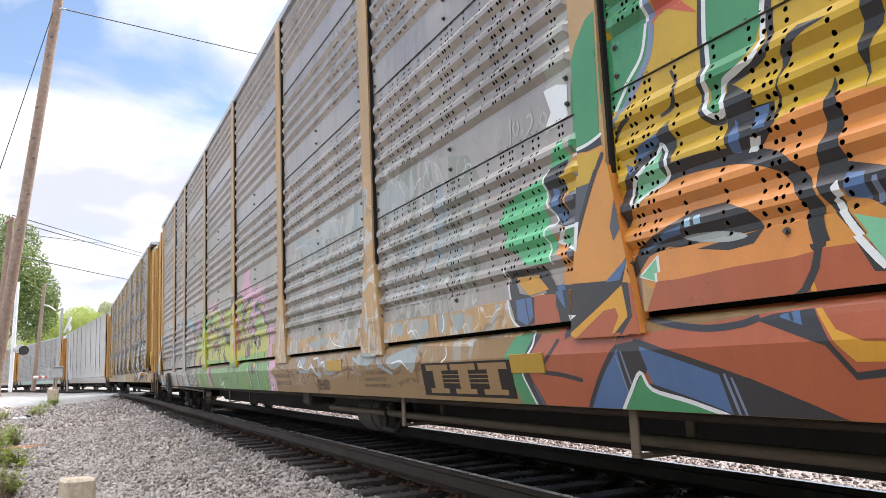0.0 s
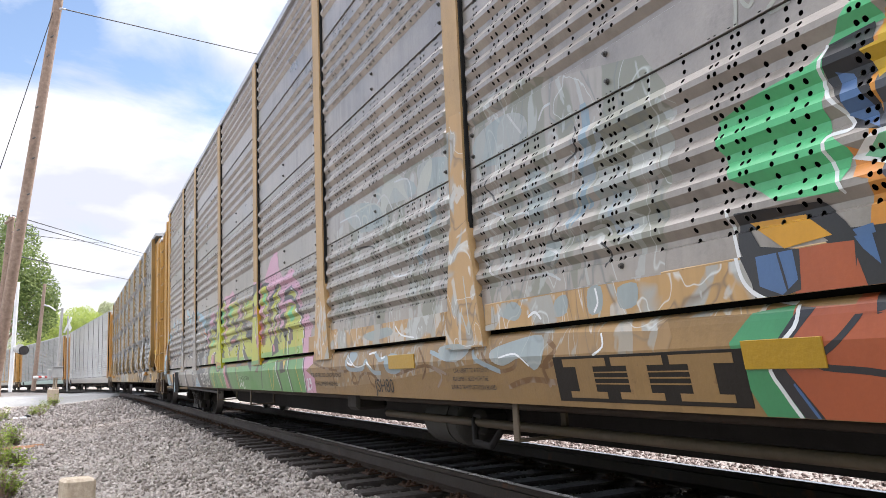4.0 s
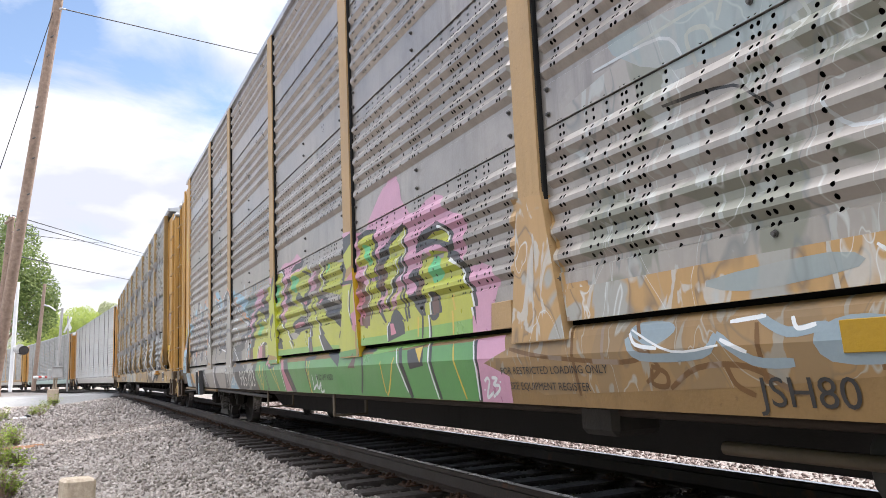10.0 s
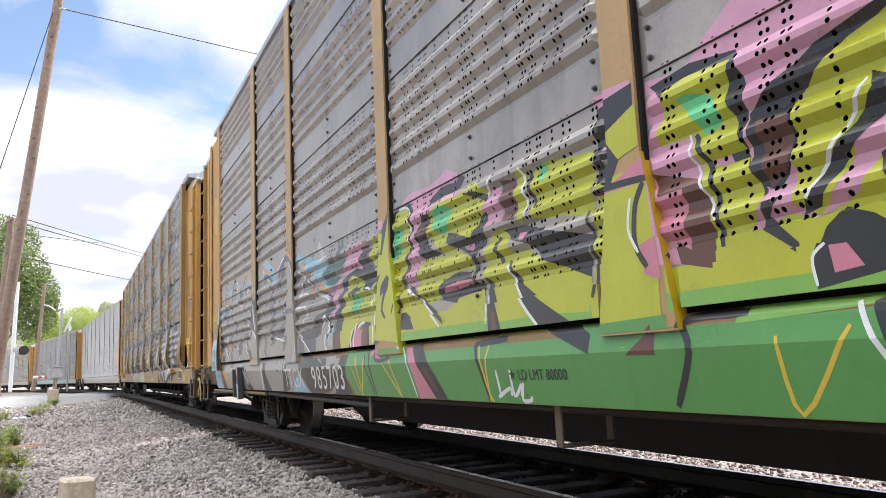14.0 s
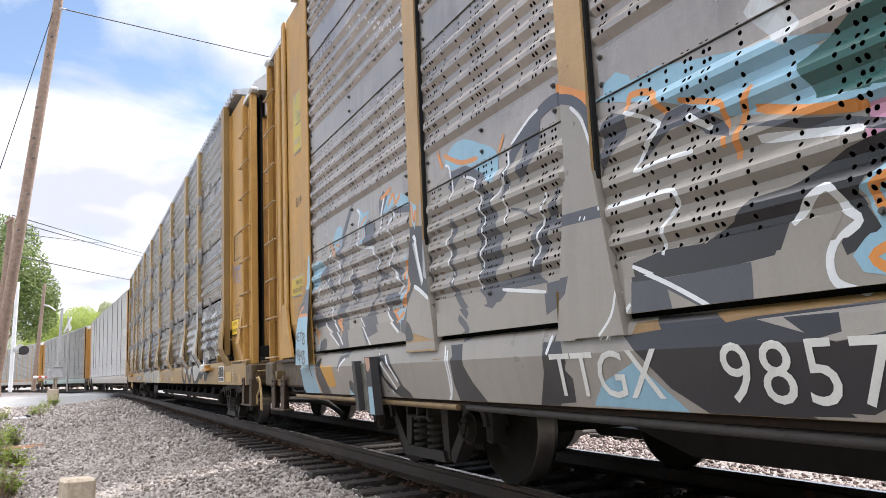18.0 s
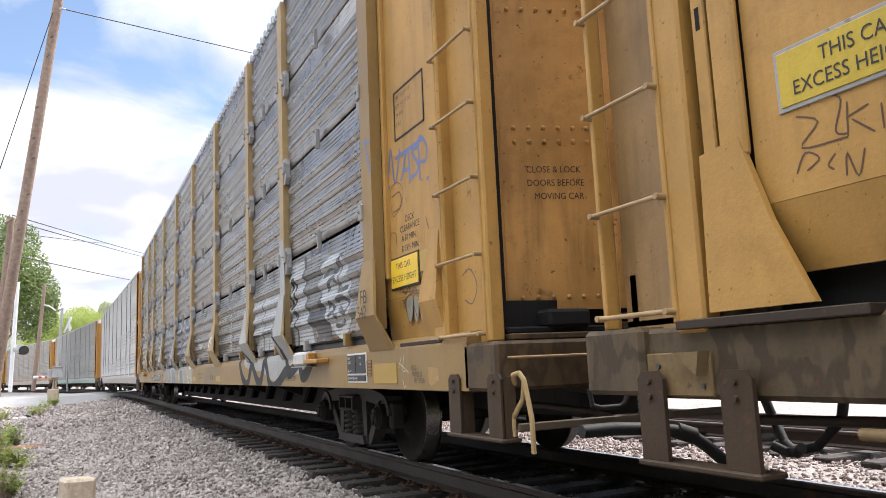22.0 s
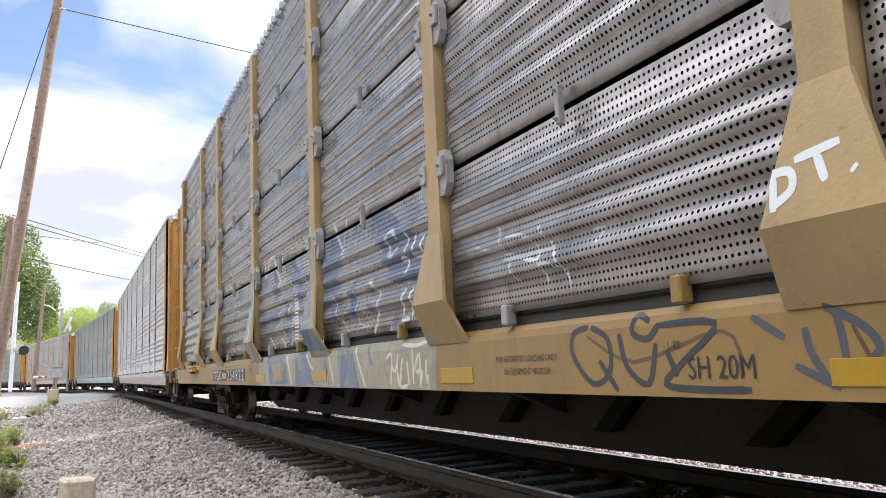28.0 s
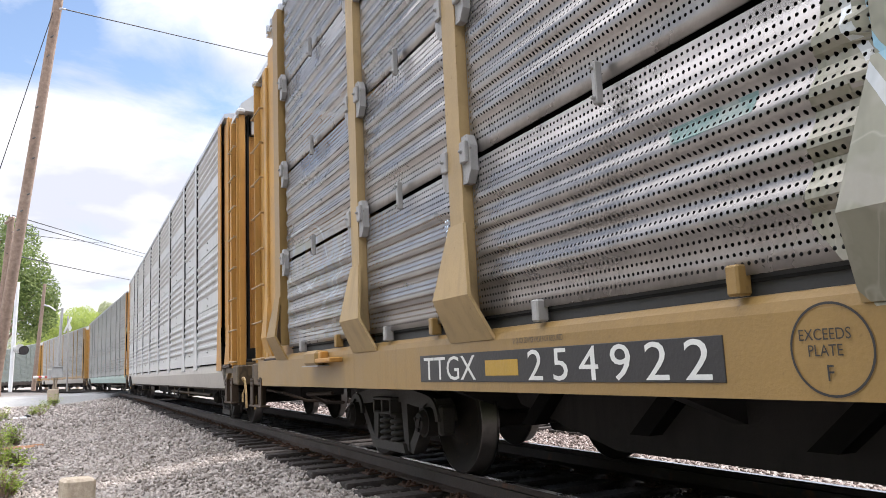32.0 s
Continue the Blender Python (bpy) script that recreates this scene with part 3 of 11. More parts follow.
def panel_profile(style, z0, z1):
    """Outline of one pressed panel from bottom to top: pairs of height and depth."""
    if style == "a":
        out, base, ridge = [(z0, -1.462), (z0, -1.478), (z0 + 0.215, -1.478), (z0 + 0.222, -1.468)], -1.468, -1.498
        lo, n = z0 + 0.245, 5
    else:
        out, base, ridge = [(z0, -1.475), (z0, -1.488), (z0 + 0.07, -1.488)], -1.496, -1.532
        lo, n = z0 + 0.16, 4
    p = (z1 - (0.05 if style == "a" else 0.13) - lo) / n
    for i in range(n):
        a = lo + i * p
        out += [(a, base), (a + 0.27 * p, ridge), (a + 0.46 * p, ridge), (a + 0.76 * p, base)] if style == "a" else [(a, base), (a + 0.10 * p, base - 0.018), (a + 0.26 * p, ridge), (a + 0.44 * p, ridge), (a + 0.64 * p, base - 0.014), (a + 0.84 * p, base)]
    out += [(z1, base), (z1, base + 0.016)]
    return out, base


def panel_mesh(style, y0, y1, z0, z1, mirror=1):
    prof, base = panel_profile(style, z0, z1)
    e = 0.05 if style == "a" else 0.09
    ys = [(y0, 0.0), (y0 + 0.03, 0.0), (y0 + 0.03 + e, 1.0)] + [(y1 - 0.03 - e, 1.0), (y1 - 0.03, 0.0), (y1, 0.0)]
    vs, fs, n = [], [], len(prof)
    for y, k in ys:
        for z, x in prof:
            vs.append((mirror * (base + (x - base) * k if x < base else x), y, z))
    for j in range(len(ys) - 1):
        for i in range(n - 1):
            fs.append((j * n + i, j * n + i + 1, (j + 1) * n + i + 1, (j + 1) * n + i))
    return Geo().add(vs, fs, style == "b")


def post_geo(style, y, w=0.105, h=0.25, off=0.0):
    g = Geo()
    if style == "a":
        g.prism([(y - w, 1.68), (y + w, 1.68), (y + w, 4.99), (y - w, 4.99)], "x", -1.508, -1.44)
        g.prism([(y - 0.25, 0.955), (y + 0.25, 0.955), (y + w + 0.01, 1.70), (y - w - 0.01, 1.70)], "x", -1.512, -1.45)
    else:
        g.prism([(y - w, 1.15), (y + w, 1.15), (y + w, 5.07), (y - w, 5.07)], "x", -1.560, -1.47)
        # flared foot: widens and leans out to a kink, then turns in to the sill
        f = y + off
        a = [(-1.572, y - w - 0.005, 1.68), (-1.572, y + w + 0.005, 1.68), (-1.635, f - h, 1.245), (-1.635, f + h, 1.245), (-1.508, f - h - 0.045, 0.99), (-1.508, f + h + 0.045, 0.99)]
        b = [(p[0] + 0.022, p[1], p[2]) for p in a]
        g.add(a + b, [(0, 1, 3, 2), (2, 3, 5, 4), (0, 2, 8, 6), (2, 4, 10, 8), (1, 7, 9, 3), (3, 9, 11, 5), (0, 6, 7, 1), (4, 5, 11, 10)])
    return g


def both(*q):
    return sorted([p for p in q] + [-p for p in q])


POSTS = {"a": both(1.435, 4.30, 7.18, 9.09), "b": [-11.61, -8.82, -6.90, -4.14, -1.285, 1.515, 4.335, 7.14, 9.01, 11.70], "first": [-9.45, -7.47, -4.49, -1.51, 1.45, 4.31, 7.19, 9.10]}
EDGE = {"a": 11.83, "b": 11.50}


def bolt_geo(g, x, y, z, r=0.014):
    g.cyl((x + 0.012, y, z), (x - 0.008, y, z), r, 6).cyl((x - 0.008, y, z), (x - 0.018, y, z), r * 0.6, 6)


M_HANGER = steel("dusty_tan_strap", (0.11, 0.085, 0.06), 0.6, 0, 0.7, 0.2, gloss=0.2)
M_TANK = steel("dull_black_tank", (0.06, 0.058, 0.055), 0.6, 0, 0.5, 0.1, gloss=0.25)
M_BOLT = steel("dark_bolt", (0.10, 0.095, 0.09), 0.5, 0.5, 0.3, 0.2)
M_CLIP = steel("grey_clip", (0.33, 0.32, 0.31), 0.5, 0.2, 0.4, 0.15)


def bolt_mesh(r):
    g = Geo()
    bolt_geo(g, 0, 0, 0, r)
    return g.mesh("bolt", M_BOLT)


def clip_mesh():
    g = Geo().box(-0.030, 0.012, -0.016, 0.016, -0.10, 0.10, 0.006)
    bolt_geo(g, -0.032, 0, 0.07, 0.012)
    bolt_geo(g, -0.032, 0, -0.07, 0.012)
    return g.mesh("clip", M_CLIP)


def latch_mesh(d):
    """A folded plate over the joint of two panels beside a post, with a bolt."""
    g = Geo().prism([(-0.05 * d, 0.13), (0.03 * d, 0.13), (0.065 * d, 0.06), (0.065 * d, -0.09), (0.02 * d, -0.16), (-0.05 * d, -0.16)], "x", -0.052, 0.0)
    g.box(-0.078, -0.05, -0.045, 0.030, -0.04, 0.09, 0.006)
    bolt_geo(g, -0.078, 0.0, 0.03, 0.013)
    return g.mesh("latch_plate", M_CLIP)


BOLT_ME, SMALL_BOLT_ME, CLIP_ME, LATCH_ME = bolt_mesh(0.014), bolt_mesh(0.011), clip_mesh(), {1: latch_mesh(1), -1: latch_mesh(-1)}
M_POLE = earth("weathered_pole_wood", [(0.2, (0.12, 0.085, 0.065)), (0.5, (0.27, 0.195, 0.15)), (0.8, (0.40, 0.31, 0.25))], 10, 0.8, 0.9)

M_RUNG = steel("worn_brown_rung", (0.36, 0.245, 0.12), 0.5, 0, 0.7, 0.3)


def ladder(car, y0, y1, side, mat, z_top, x=-1.46):
    """A side ladder: two stiles and round rungs on brackets."""
    lad = part("ladder", Geo().box(x - 0.02, x + 0.05, y0 - 0.014, y0 + 0.014, 0.98, z_top, 0.006).box(x - 0.02, x + 0.05, y1 - 0.014, y1 + 0.014, 0.98, z_top, 0.006), mat, car)
    z = 1.03
    while z < z_top:
        g = Geo().cyl((x - 0.055, y0, z), (x - 0.055, y1, z), 0.0105, 8)
        for yy in (y0, y1):
            g.cyl((x - 0.02, yy, z), (x - 0.07, yy, z), 0.014, 8)
        part("rung", g, M_RUNG, lad)
        z += 0.46


def corner_lean(z):
    return 0.055 * max(0.0, min(1.0, (1.70 - z) / 0.48))


def end_works(car, s, style, paint, sill_mat, door_mat, near=True, ext=0.0):
    """One end of the car: corner post, end panel, ladder, door, platform, coupler, steps. s is -1 or 1 along the car."""
    far = lambda a: a + ext if a > 12.3 else a
    lo = lambda a, b: (min(s * far(a), s * far(b)), max(s * far(a), s * far(b)))
    e = ext
    if style == "a":
        part("corner_post", Geo().box(-1.505, -1.487, *lo(11.78, 12.04), 1.6, 4.99, 0.004), paint, car)
        part("corner_foot", Geo().prism([(s * y, z) for y, z in ((11.66, 0.918), (12.14, 0.918), (12.12, 1.22), (12.07, 1.70), (11.77, 1.70))], "x", -1.514, -1.509), paint, car)
        for v in car.children[-1].data.vertices:
            v.co.x -= corner_lean(v.co.z)
        p0, p1 = 12.04, 12.31 + e + (0.12 if near else 0.0)
    else:
        p0, p1 = 11.66, 12.62
    y0, y1 = min(s * p0, s * p1), max(s * p0, s * p1)
    # flat end panel whose foot turns inwards
    g = Geo().box(-1.44, -1.40, y0, y1, 1.36, 4.95, 0.003)
    fx, fz = (-1.37, 1.12) if style == "a" else (-1.40, 1.02)
    g.add([(-1.44, y0, 1.36), (-1.44, y1, 1.36), (fx, y1, fz), (fx, y0, fz), (fx + 0.02, y1, fz), (fx + 0.02, y0, fz), (-1.40, y1, 1.36), (-1.40, y0, 1.36)], [(0, 1, 2, 3), (3, 2, 4, 5), (1, 6, 4, 2), (0, 3, 5, 7)])
    part("end_panel", g, paint, car)
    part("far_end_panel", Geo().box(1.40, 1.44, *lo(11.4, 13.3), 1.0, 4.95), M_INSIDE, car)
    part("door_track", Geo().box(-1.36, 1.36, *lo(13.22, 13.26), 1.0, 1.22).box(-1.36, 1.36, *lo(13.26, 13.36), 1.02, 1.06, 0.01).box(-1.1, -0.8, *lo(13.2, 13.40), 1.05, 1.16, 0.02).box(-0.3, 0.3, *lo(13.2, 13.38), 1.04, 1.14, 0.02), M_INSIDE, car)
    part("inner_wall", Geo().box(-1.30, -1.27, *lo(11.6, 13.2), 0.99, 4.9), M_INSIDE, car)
    if style == "a":
        # folded stiffener and a wide gusset beside a dark slot
        q = 12.31 + e + 0.12
        part("stiffener", Geo().box(-1.475, -1.44, min(s * (q + 0.0), s * (q + 0.13)), max(s * (q + 0.0), s * (q + 0.13)), 1.55, 4.95, 0.012), paint, car)
        part("gusset", Geo().prism([(s * (q + 0.24), 1.01), (s * (q - 0.22), 1.01), (s * (q - 0.08), 1.30), (s * (q + 0.03), 1.62), (s * (q + 0.22), 1.60)], "x", -1.482, -1.455), paint, car)
        part("slotted_bar", Geo().box(-1.45, -1.40, min(s * (q + 0.16), s * (q + 0.23)), max(s * (q + 0.16), s * (q + 0.23)), 1.02, 4.9, 0.006), paint, car)
        # slots drawn as thin near-black boxes on the bar
        for z in (1.36, 1.5, 2.1, 2.7):
            part("slot", Geo().box(-1.4525, -1.45, min(s * (q + 0.185), s * (q + 0.205)), max(s * (q + 0.185), s * (q + 0.205)), z, z + 0.09), M_INSIDE, car)
        part("ladder_post", Geo().box(-1.47, -1.38, *lo(12.71, 12.87), 0.94, 4.75, 0.012), paint, car)
        part("corner_gusset", Geo().box(-1.475, -1.45, *lo(12.70, 13.08), 0.70, 0.87, 0.006), M_DIRTY_TAN, car)
        part("corner_flange", Geo().prism([(s * (12.70 + e), 0.87), (s * (12.84 + e), 0.87), (s * (12.72 + e), 0.78)], "x", -1.53, -1.47), M_DIRTY_TAN, car)
        for yy, z in ((12.98, 0.82), (12.98, 0.76), (12.74, 0.74)):
            part("gusset_bolt", Geo().cyl((-1.47, s * (yy + e), z), (-1.484, s * (yy + e), z), 0.011, 6), M_BOLT, car)
        part("ladder_plate", Geo().box(-1.36, -1.34, *lo(12.84, 13.30), 0.97, 4.7, 0.003), M_RUSTED_YELLOW if near else paint, car)
        part("outer_post", Geo().box(-1.45, -1.36, *lo(13.33, 13.36), 0.95, 4.75, 0.01), paint, car)
        ladder(car, s * (12.86 + e), s * (13.30 + e), s, paint, 4.7)
        part("shelf_plate", Geo().box(-1.51, -1.2, min(s * (q - 0.42), s * (q + 0.40)), max(s * (q - 0.42), s * (q + 0.40)), 0.955, 0.99, 0.004), M_BROWN, car)
        part("timber_block", Geo().box(-1.47, -1.40, *sorted((s * 12.18, s * 12.42)), 0.70, 0.85, 0.01), M_TIMBER, car)
    else:
        q = 12.66
        a = [(-1.47, s * (q - 0.05), 1.80), (-1.47, s * (q + 0.06), 1.80), (-1.53, s * (q - 0.19), 1.28), (-1.53, s * (q + 0.09), 1.28), (-1.45, s * (q - 0.20), 1.02), (-1.45, s * (q + 0.09), 1.02)]
        b = [(-1.42, p[1], p[2]) for p in a]
        part("flared_foot", Geo().add(a + b, [(0, 1, 3, 2), (2, 3, 5, 4), (0, 2, 8, 6), (2, 4, 10, 8), (1, 7, 9, 3), (3, 9, 11, 5), (0, 6, 7, 1)]), paint, car)
        part("hinge_strip", Geo().box(-1.475, -1.435, min(s * 11.74, s * 11.79), max(s * 11.74, s * 11.79), 1.52, 4.9, 0.006), paint, car)
        part("ladder_post", Geo().box(-1.475, -1.38, *lo(12.60, 12.80), 0.98, 4.75, 0.012), paint, car)
        part("ladder_plate", Geo().box(-1.40, -1.38, *lo(12.80, 13.28), 0.98, 4.7, 0.003), paint, car)
        part("outer_post", Geo().box(-1.47, -1.38, *lo(13.29, 13.36), 0.98, 4.75, 0.01), paint, car)
        ladder(car, s * 12.76, s * 13.30, s, paint, 4.7)
        part("shelf_plate", Geo().box(-1.50, -1.2, min(s * 12.05, s * 12.75), max(s * 12.05, s * 12.75), 1.0, 1.025, 0.004), M_BROWN, car)
    # end door, bowed outwards, with rows of rivets
    n, vs, fs = 12, [], []
    for i in range(n + 1):
        u = -1 + 2 * i / n
        vs += [(1.27 * u, s * (13.16 + e + 0.26 * math.cos(u * math.pi / 2)), z) for z in (1.16, 4.46)]
    fs = [(2 * i, 2 * i + 1, 2 * i + 3, 2 * i + 2) for i in range(n)]
    door = part("end_door", Geo().add(vs, fs, True), door_mat, car, "bowed steel door with rows of rivets")
    if near:
        g = Geo()
        for z in (1.24, 2.22, 2.31, 3.1, 3.2, 4.0):
            for i in range(28):
                u = -0.98 + 1.96 * i / 27
                g.ball((1.27 * u, s * (13.165 + e + 0.26 * math.cos(u * math.pi / 2)), z), 0.016, 6, 4)
        for u in (-0.98, 0.0):
            for i in range(36):
                g.ball((1.27 * u, s * (13.165 + e + 0.26 * math.cos(u * math.pi / 2)), 1.25 + 0.09 * i), 0.015, 6, 4)
        tagged(part("rivets", g, door_mat, door), kind="stuff")
    part("edge_strip", Geo().box(-1.285, -1.24, *lo(13.13, 13.19), 1.14, 4.46, 0.008), paint, door)
    # added black box, blocks far-side light showing in the gap
    part("gap_seal", Geo().box(-1.335, -1.25, *lo(12.9, 13.08), 1.0, 4.78), M_INSIDE, car)
    part("transom", Geo().box(-1.24, 1.24, *lo(13.20, 13.26), 4.47, 4.70, 0.006), M_WHITE_PANEL, car, "pale weathered panel over the door")
    part("end_roof", Geo().prism([(-1.44, 4.79), (1.44, 4.79), (1.42, 4.90), (1.22, 5.07), (0.8, 5.20), (-0.8, 5.20), (-1.22, 5.07), (-1.42, 4.90)], "y", *lo(12.31, 13.40)), M_WHITE_PANEL, car)
    part("roof_corner", Geo().box(-1.485, -1.36, *lo(13.24, 13.43), 4.74, 4.83, 0.03), M_WHITE_PANEL, car)
    # platform and end sill
    part("end_sill", Geo().box(-1.5, 1.5, *lo(13.05, 13.45), 0.70, 0.98, 0.02).box(-1.46, -1.3, *lo(12.16, 13.1), 0.69, 0.97, 0.02).box(-1.36, 1.36, *lo(12.5, 13.42), 0.985, 1.02, 0.005), M_GRIMY_Y if style == "b" else M_GRIMY, car)
    part("draft_box", Geo().box(-0.38, 0.38, *lo(12.4, 13.6), 0.62, 1.0, 0.03).box(-0.3, 0.3, *lo(13.5, 13.72), 0.66, 0.98, 0.04), M_BROWN, car)
    coupler = Geo().box(-0.09, 0.09, *lo(13.6, 13.82), 0.72, 0.90, 0.03).box(-0.18, 0.16, *lo(13.76, 13.97), 0.68, 0.94, 0.05)
    part("coupler", coupler, M_BROWN, car)
    for yy in (12.93, 13.43) if style == "b" else (12.55, 13.0):
        y0, y1 = lo(yy - 0.075, yy + 0.075)
        part("step_hanger", Geo().prism([(y0, 0.77), (y0 + 0.03, 0.80), (y1 - 0.03, 0.80), (y1, 0.77), (y1, 0.45), (y0, 0.45)], "x", -1.514, -1.494), M_STEP, car)
        part("hanger_cheek", Geo().prism([(y1 if s > 0 else y0, 0.78), ((y1 if s > 0 else y0) - s * 0.015, 0.78), ((y1 if s > 0 else y0) - s * 0.015, 0.45), (y1 if s > 0 else y0, 0.45)], "x", -1.50, -1.42), M_STEP, car)
        for z in (0.76, 0.70):
            part("hanger_bolt", Geo().cyl((-1.51, (y0 + y1) / 2, z), (-1.528, (y0 + y1) / 2, z), 0.013, 6), M_STEP, car)
    part("step_tread", Geo().box(-1.53, -1.40, *(lo(12.83, 13.52) if style == "b" else lo(12.46, 13.09)), 0.43, 0.452, 0.006), M_STEP, car)
    lever = [(-1.42, s * (13.50 + e), 0.74), (-1.45, s * (13.54 + e), 0.79), (-1.44, s * (13.59 + e), 0.80), (-1.43, s * (13.62 + e), 0.76), (-1.42, s * (13.58 + e), 0.66), (-1.44, s * (13.50 + e), 0.56), (-1.44, s * (13.50 + e), 0.46)]
    if style == "b" or s < 0:
        part("uncoupling_lever", Geo().tube(lever, 0.014, 8).tube([(-1.43, s * (13.62 + e), 0.76), (-1.42, s * (13.66 + e), 0.56), (-1.42, s * (13.66 + e), 0.38)], 0.014, 8), M_POST_B, car, "bent steel rod")
    if near and style == "b" and s < 0:
        part("uncoupling_bar", Geo().box(-1.43, 0.05, s * 13.55, s * 13.52, 0.485, 0.53, 0.006), M_HANGER, car, "brown flat bar across the end")
        part("air_line", Geo().tube([(-1.30, s * 13.93, 0.50), (-1.1, s * 13.93, 0.50), (-0.82, s * 13.94, 0.48), (-0.66, s * 13.98, 0.45), (-0.55, s * 14.0, 0.37), (-0.45, s * 14.02, 0.28)], 0.034, 10).cyl((-0.72, s * 13.96, 0.466), (-0.62, s * 13.98, 0.43), 0.045, 10), M_HOSE, car, "black rubber air hose with a clamp")
        part("hose_loop", Geo().tube([(-1.0, s * 13.6, 0.69), (-0.985, s * 13.6, 0.60), (-0.93, s * 13.6, 0.585), (-0.80, s * 13.6, 0.585), (-0.765, s * 13.6, 0.60), (-0.72, s * 13.6, 0.67)], 0.014, 8), M_HOSE, car)
        chain = Geo()
        for k in range(6):
            chain.ball((-0.66, s * 13.6, 0.66 - 0.024 * k), 0.012, 6, 4, (0.6 if k % 2 else 1.0, 1.0 if k % 2 else 0.6, 1.3))
        part("chain", chain, M_BOLT, car)
        part("end_grab_iron", Geo().tube([(-1.42, s * 13.44, 0.885), (-1.42, s * 13.50, 0.885), (-0.9, s * 13.50, 0.885), (-0.9, s * 13.44, 0.885)], 0.008, 8), M_RUNG, car)
    hose = [(0.34, s * (13.55 + e), 0.66), (0.36, s * (13.62 + e), 0.45), (0.30, s * (13.75 + e), 0.30), (0.22, s * (13.90 + e), 0.26), (0.18, s * (13.97 + e), 0.30)]
    part("brake_hose", Geo().tube(hose, 0.03, 8), M_HOSE, car)
    pipe = [(-0.8, s * (12.2 + e), 0.58), (-0.8, s * (13.3 + e), 0.55), (-0.5, s * (13.5 + e), 0.42), (-0.2, s * (13.62 + e), 0.40)]
    part("air_pipe", Geo().tube(pipe, 0.022, 8), M_BROWN, car)


STYLE = {}


def autorack(style, l0, label, post_mat, sill_mat, panel_mat, end_mat, door_mat, near, roof_mat=None, ext=0.0, layout=""):
    """A covered two-deck car carrier on a long flat car; its near side looks to -x."""
    car = thing("autorack_car", car_pose(l0), label, "railcar", "cars of the freight train")
    CARS.append((car, l0))
    STYLE[car.name] = (style, POSTS[layout or style])
    top = TIERS[style][-1][1]
    posts = STYLE[car.name][1]
    bounds = sorted(set([-EDGE[style], EDGE[style]] + [p for p in posts if abs(p) < EDGE[style]]))
    # side sill, one box beam with a rounded top edge
    z0 = 0.638 if style == "a" else 0.70
    prof = [(-1.458, z0), (-1.50, 0.885), (-1.487, 0.965), (-1.481, 0.988), (-1.468, 1.008), (-1.45, 1.02), (-1.40, 1.02), (-1.40, z0)] if style == "a" else [(-1.50, z0), (-1.50, 0.985), (-1.490, 1.022), (-1.468, 1.05), (-1.38, 1.062), (-1.38, z0)]
    part("side_sill", Geo().prism(prof, "y", -13.1 if style == "b" else -12.15, 13.1 if style == "b" else 12.15), sill_mat, car)
    part("far_sill", Geo().prism([(-x, z) for x, z in prof], "y", -13.1, 13.1), sill_mat, car)
    for y in posts:
        corner = style == "b" and abs(y) > 11
        part("post", post_geo(style, y, 0.115 if corner else (0.105 if style == "a" else 0.09), 0.205 if corner else 0.235, math.copysign(0.075, y) if corner else 0.0), sill_mat if corner else post_mat, car)
    for a, b in zip(bounds, bounds[1:]):
        w = 0.09 if style == "a" else 0.10
        y0, y1 = a + (w if abs(a) < EDGE[style] else 0.0), b - (w if abs(b) < EDGE[style] else 0.0)
        for z0, z1 in TIERS[style]:
            p = part("side_panel", mark_bays(panel_mesh(style, y0, y1, z0, z1).mesh("side_panel", panel_mat), posts, EDGE[style]), None, car)
            if near and z1 < top:
                if style == "a":
                    for k in range(3):
                        yy = y0 + 0.10 + (y1 - y0 - 0.2) * k / 2
                        part("bolt", BOLT_ME, None, p, at=(-1.478, yy, z0 + 0.06))
                        part("bolt", BOLT_ME, None, p, at=(-1.478, yy, z0 + 0.19))
                    for k in range(4):
                        part("bolt", SMALL_BOLT_ME, None, p, at=(-1.455, y0 + 0.3 + (y1 - y0 - 0.6) * k / 3, z0 + 0.60))
                else:
                    part("clip", CLIP_ME, None, p, at=(-1.53, (y0 + y1) / 2, z1 + 0.02))
                    for yy, d in ((y0 + 0.03, 1), (y1 - 0.03, -1)):
                        part("latch_plate", LATCH_ME[d], None, p, at=(-1.50, yy, z1 + 0.02))
        if style == "a" and near and b < EDGE[style]:
            # near-black strip puts the shadow beside the post into colour
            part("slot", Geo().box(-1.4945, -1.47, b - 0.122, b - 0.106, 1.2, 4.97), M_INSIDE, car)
        if style == "a":
            part("kick_plate", Geo().box(-1.497, -1.48, y0 + 0.17, y1 - 0.17, 1.04, 1.19, 0.003), post_mat, car)
        else:
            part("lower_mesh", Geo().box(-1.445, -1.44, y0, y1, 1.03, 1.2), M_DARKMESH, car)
            part("mesh_rail", Geo().box(-1.46, -1.445, y0, y1, 1.10, 1.112), M_INSIDE, car)
            for k in (0.25, 0.75):
                yy = y0 + (y1 - y0) * k
                part("bracket", Geo().box(-1.53, -1.46, yy - 0.03, yy + 0.03, 1.055, 1.165, 0.008), sill_mat if k < 0.5 else M_CLIP, car)
    # far side, decks, roof
    g = Geo()
    for z0, z1 in TIERS[style]:
        o = panel_mesh(style, -EDGE[style], EDGE[style], z0, z1, -1)
        g.add(o.v, o.f)
    for z0, z1 in zip(TIERS[style], TIERS[style][1:]):
        g.box(1.485, 1.50, -EDGE[style], EDGE[style], z0[1], z1[0] - 0.010)
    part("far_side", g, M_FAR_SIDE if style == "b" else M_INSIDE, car)
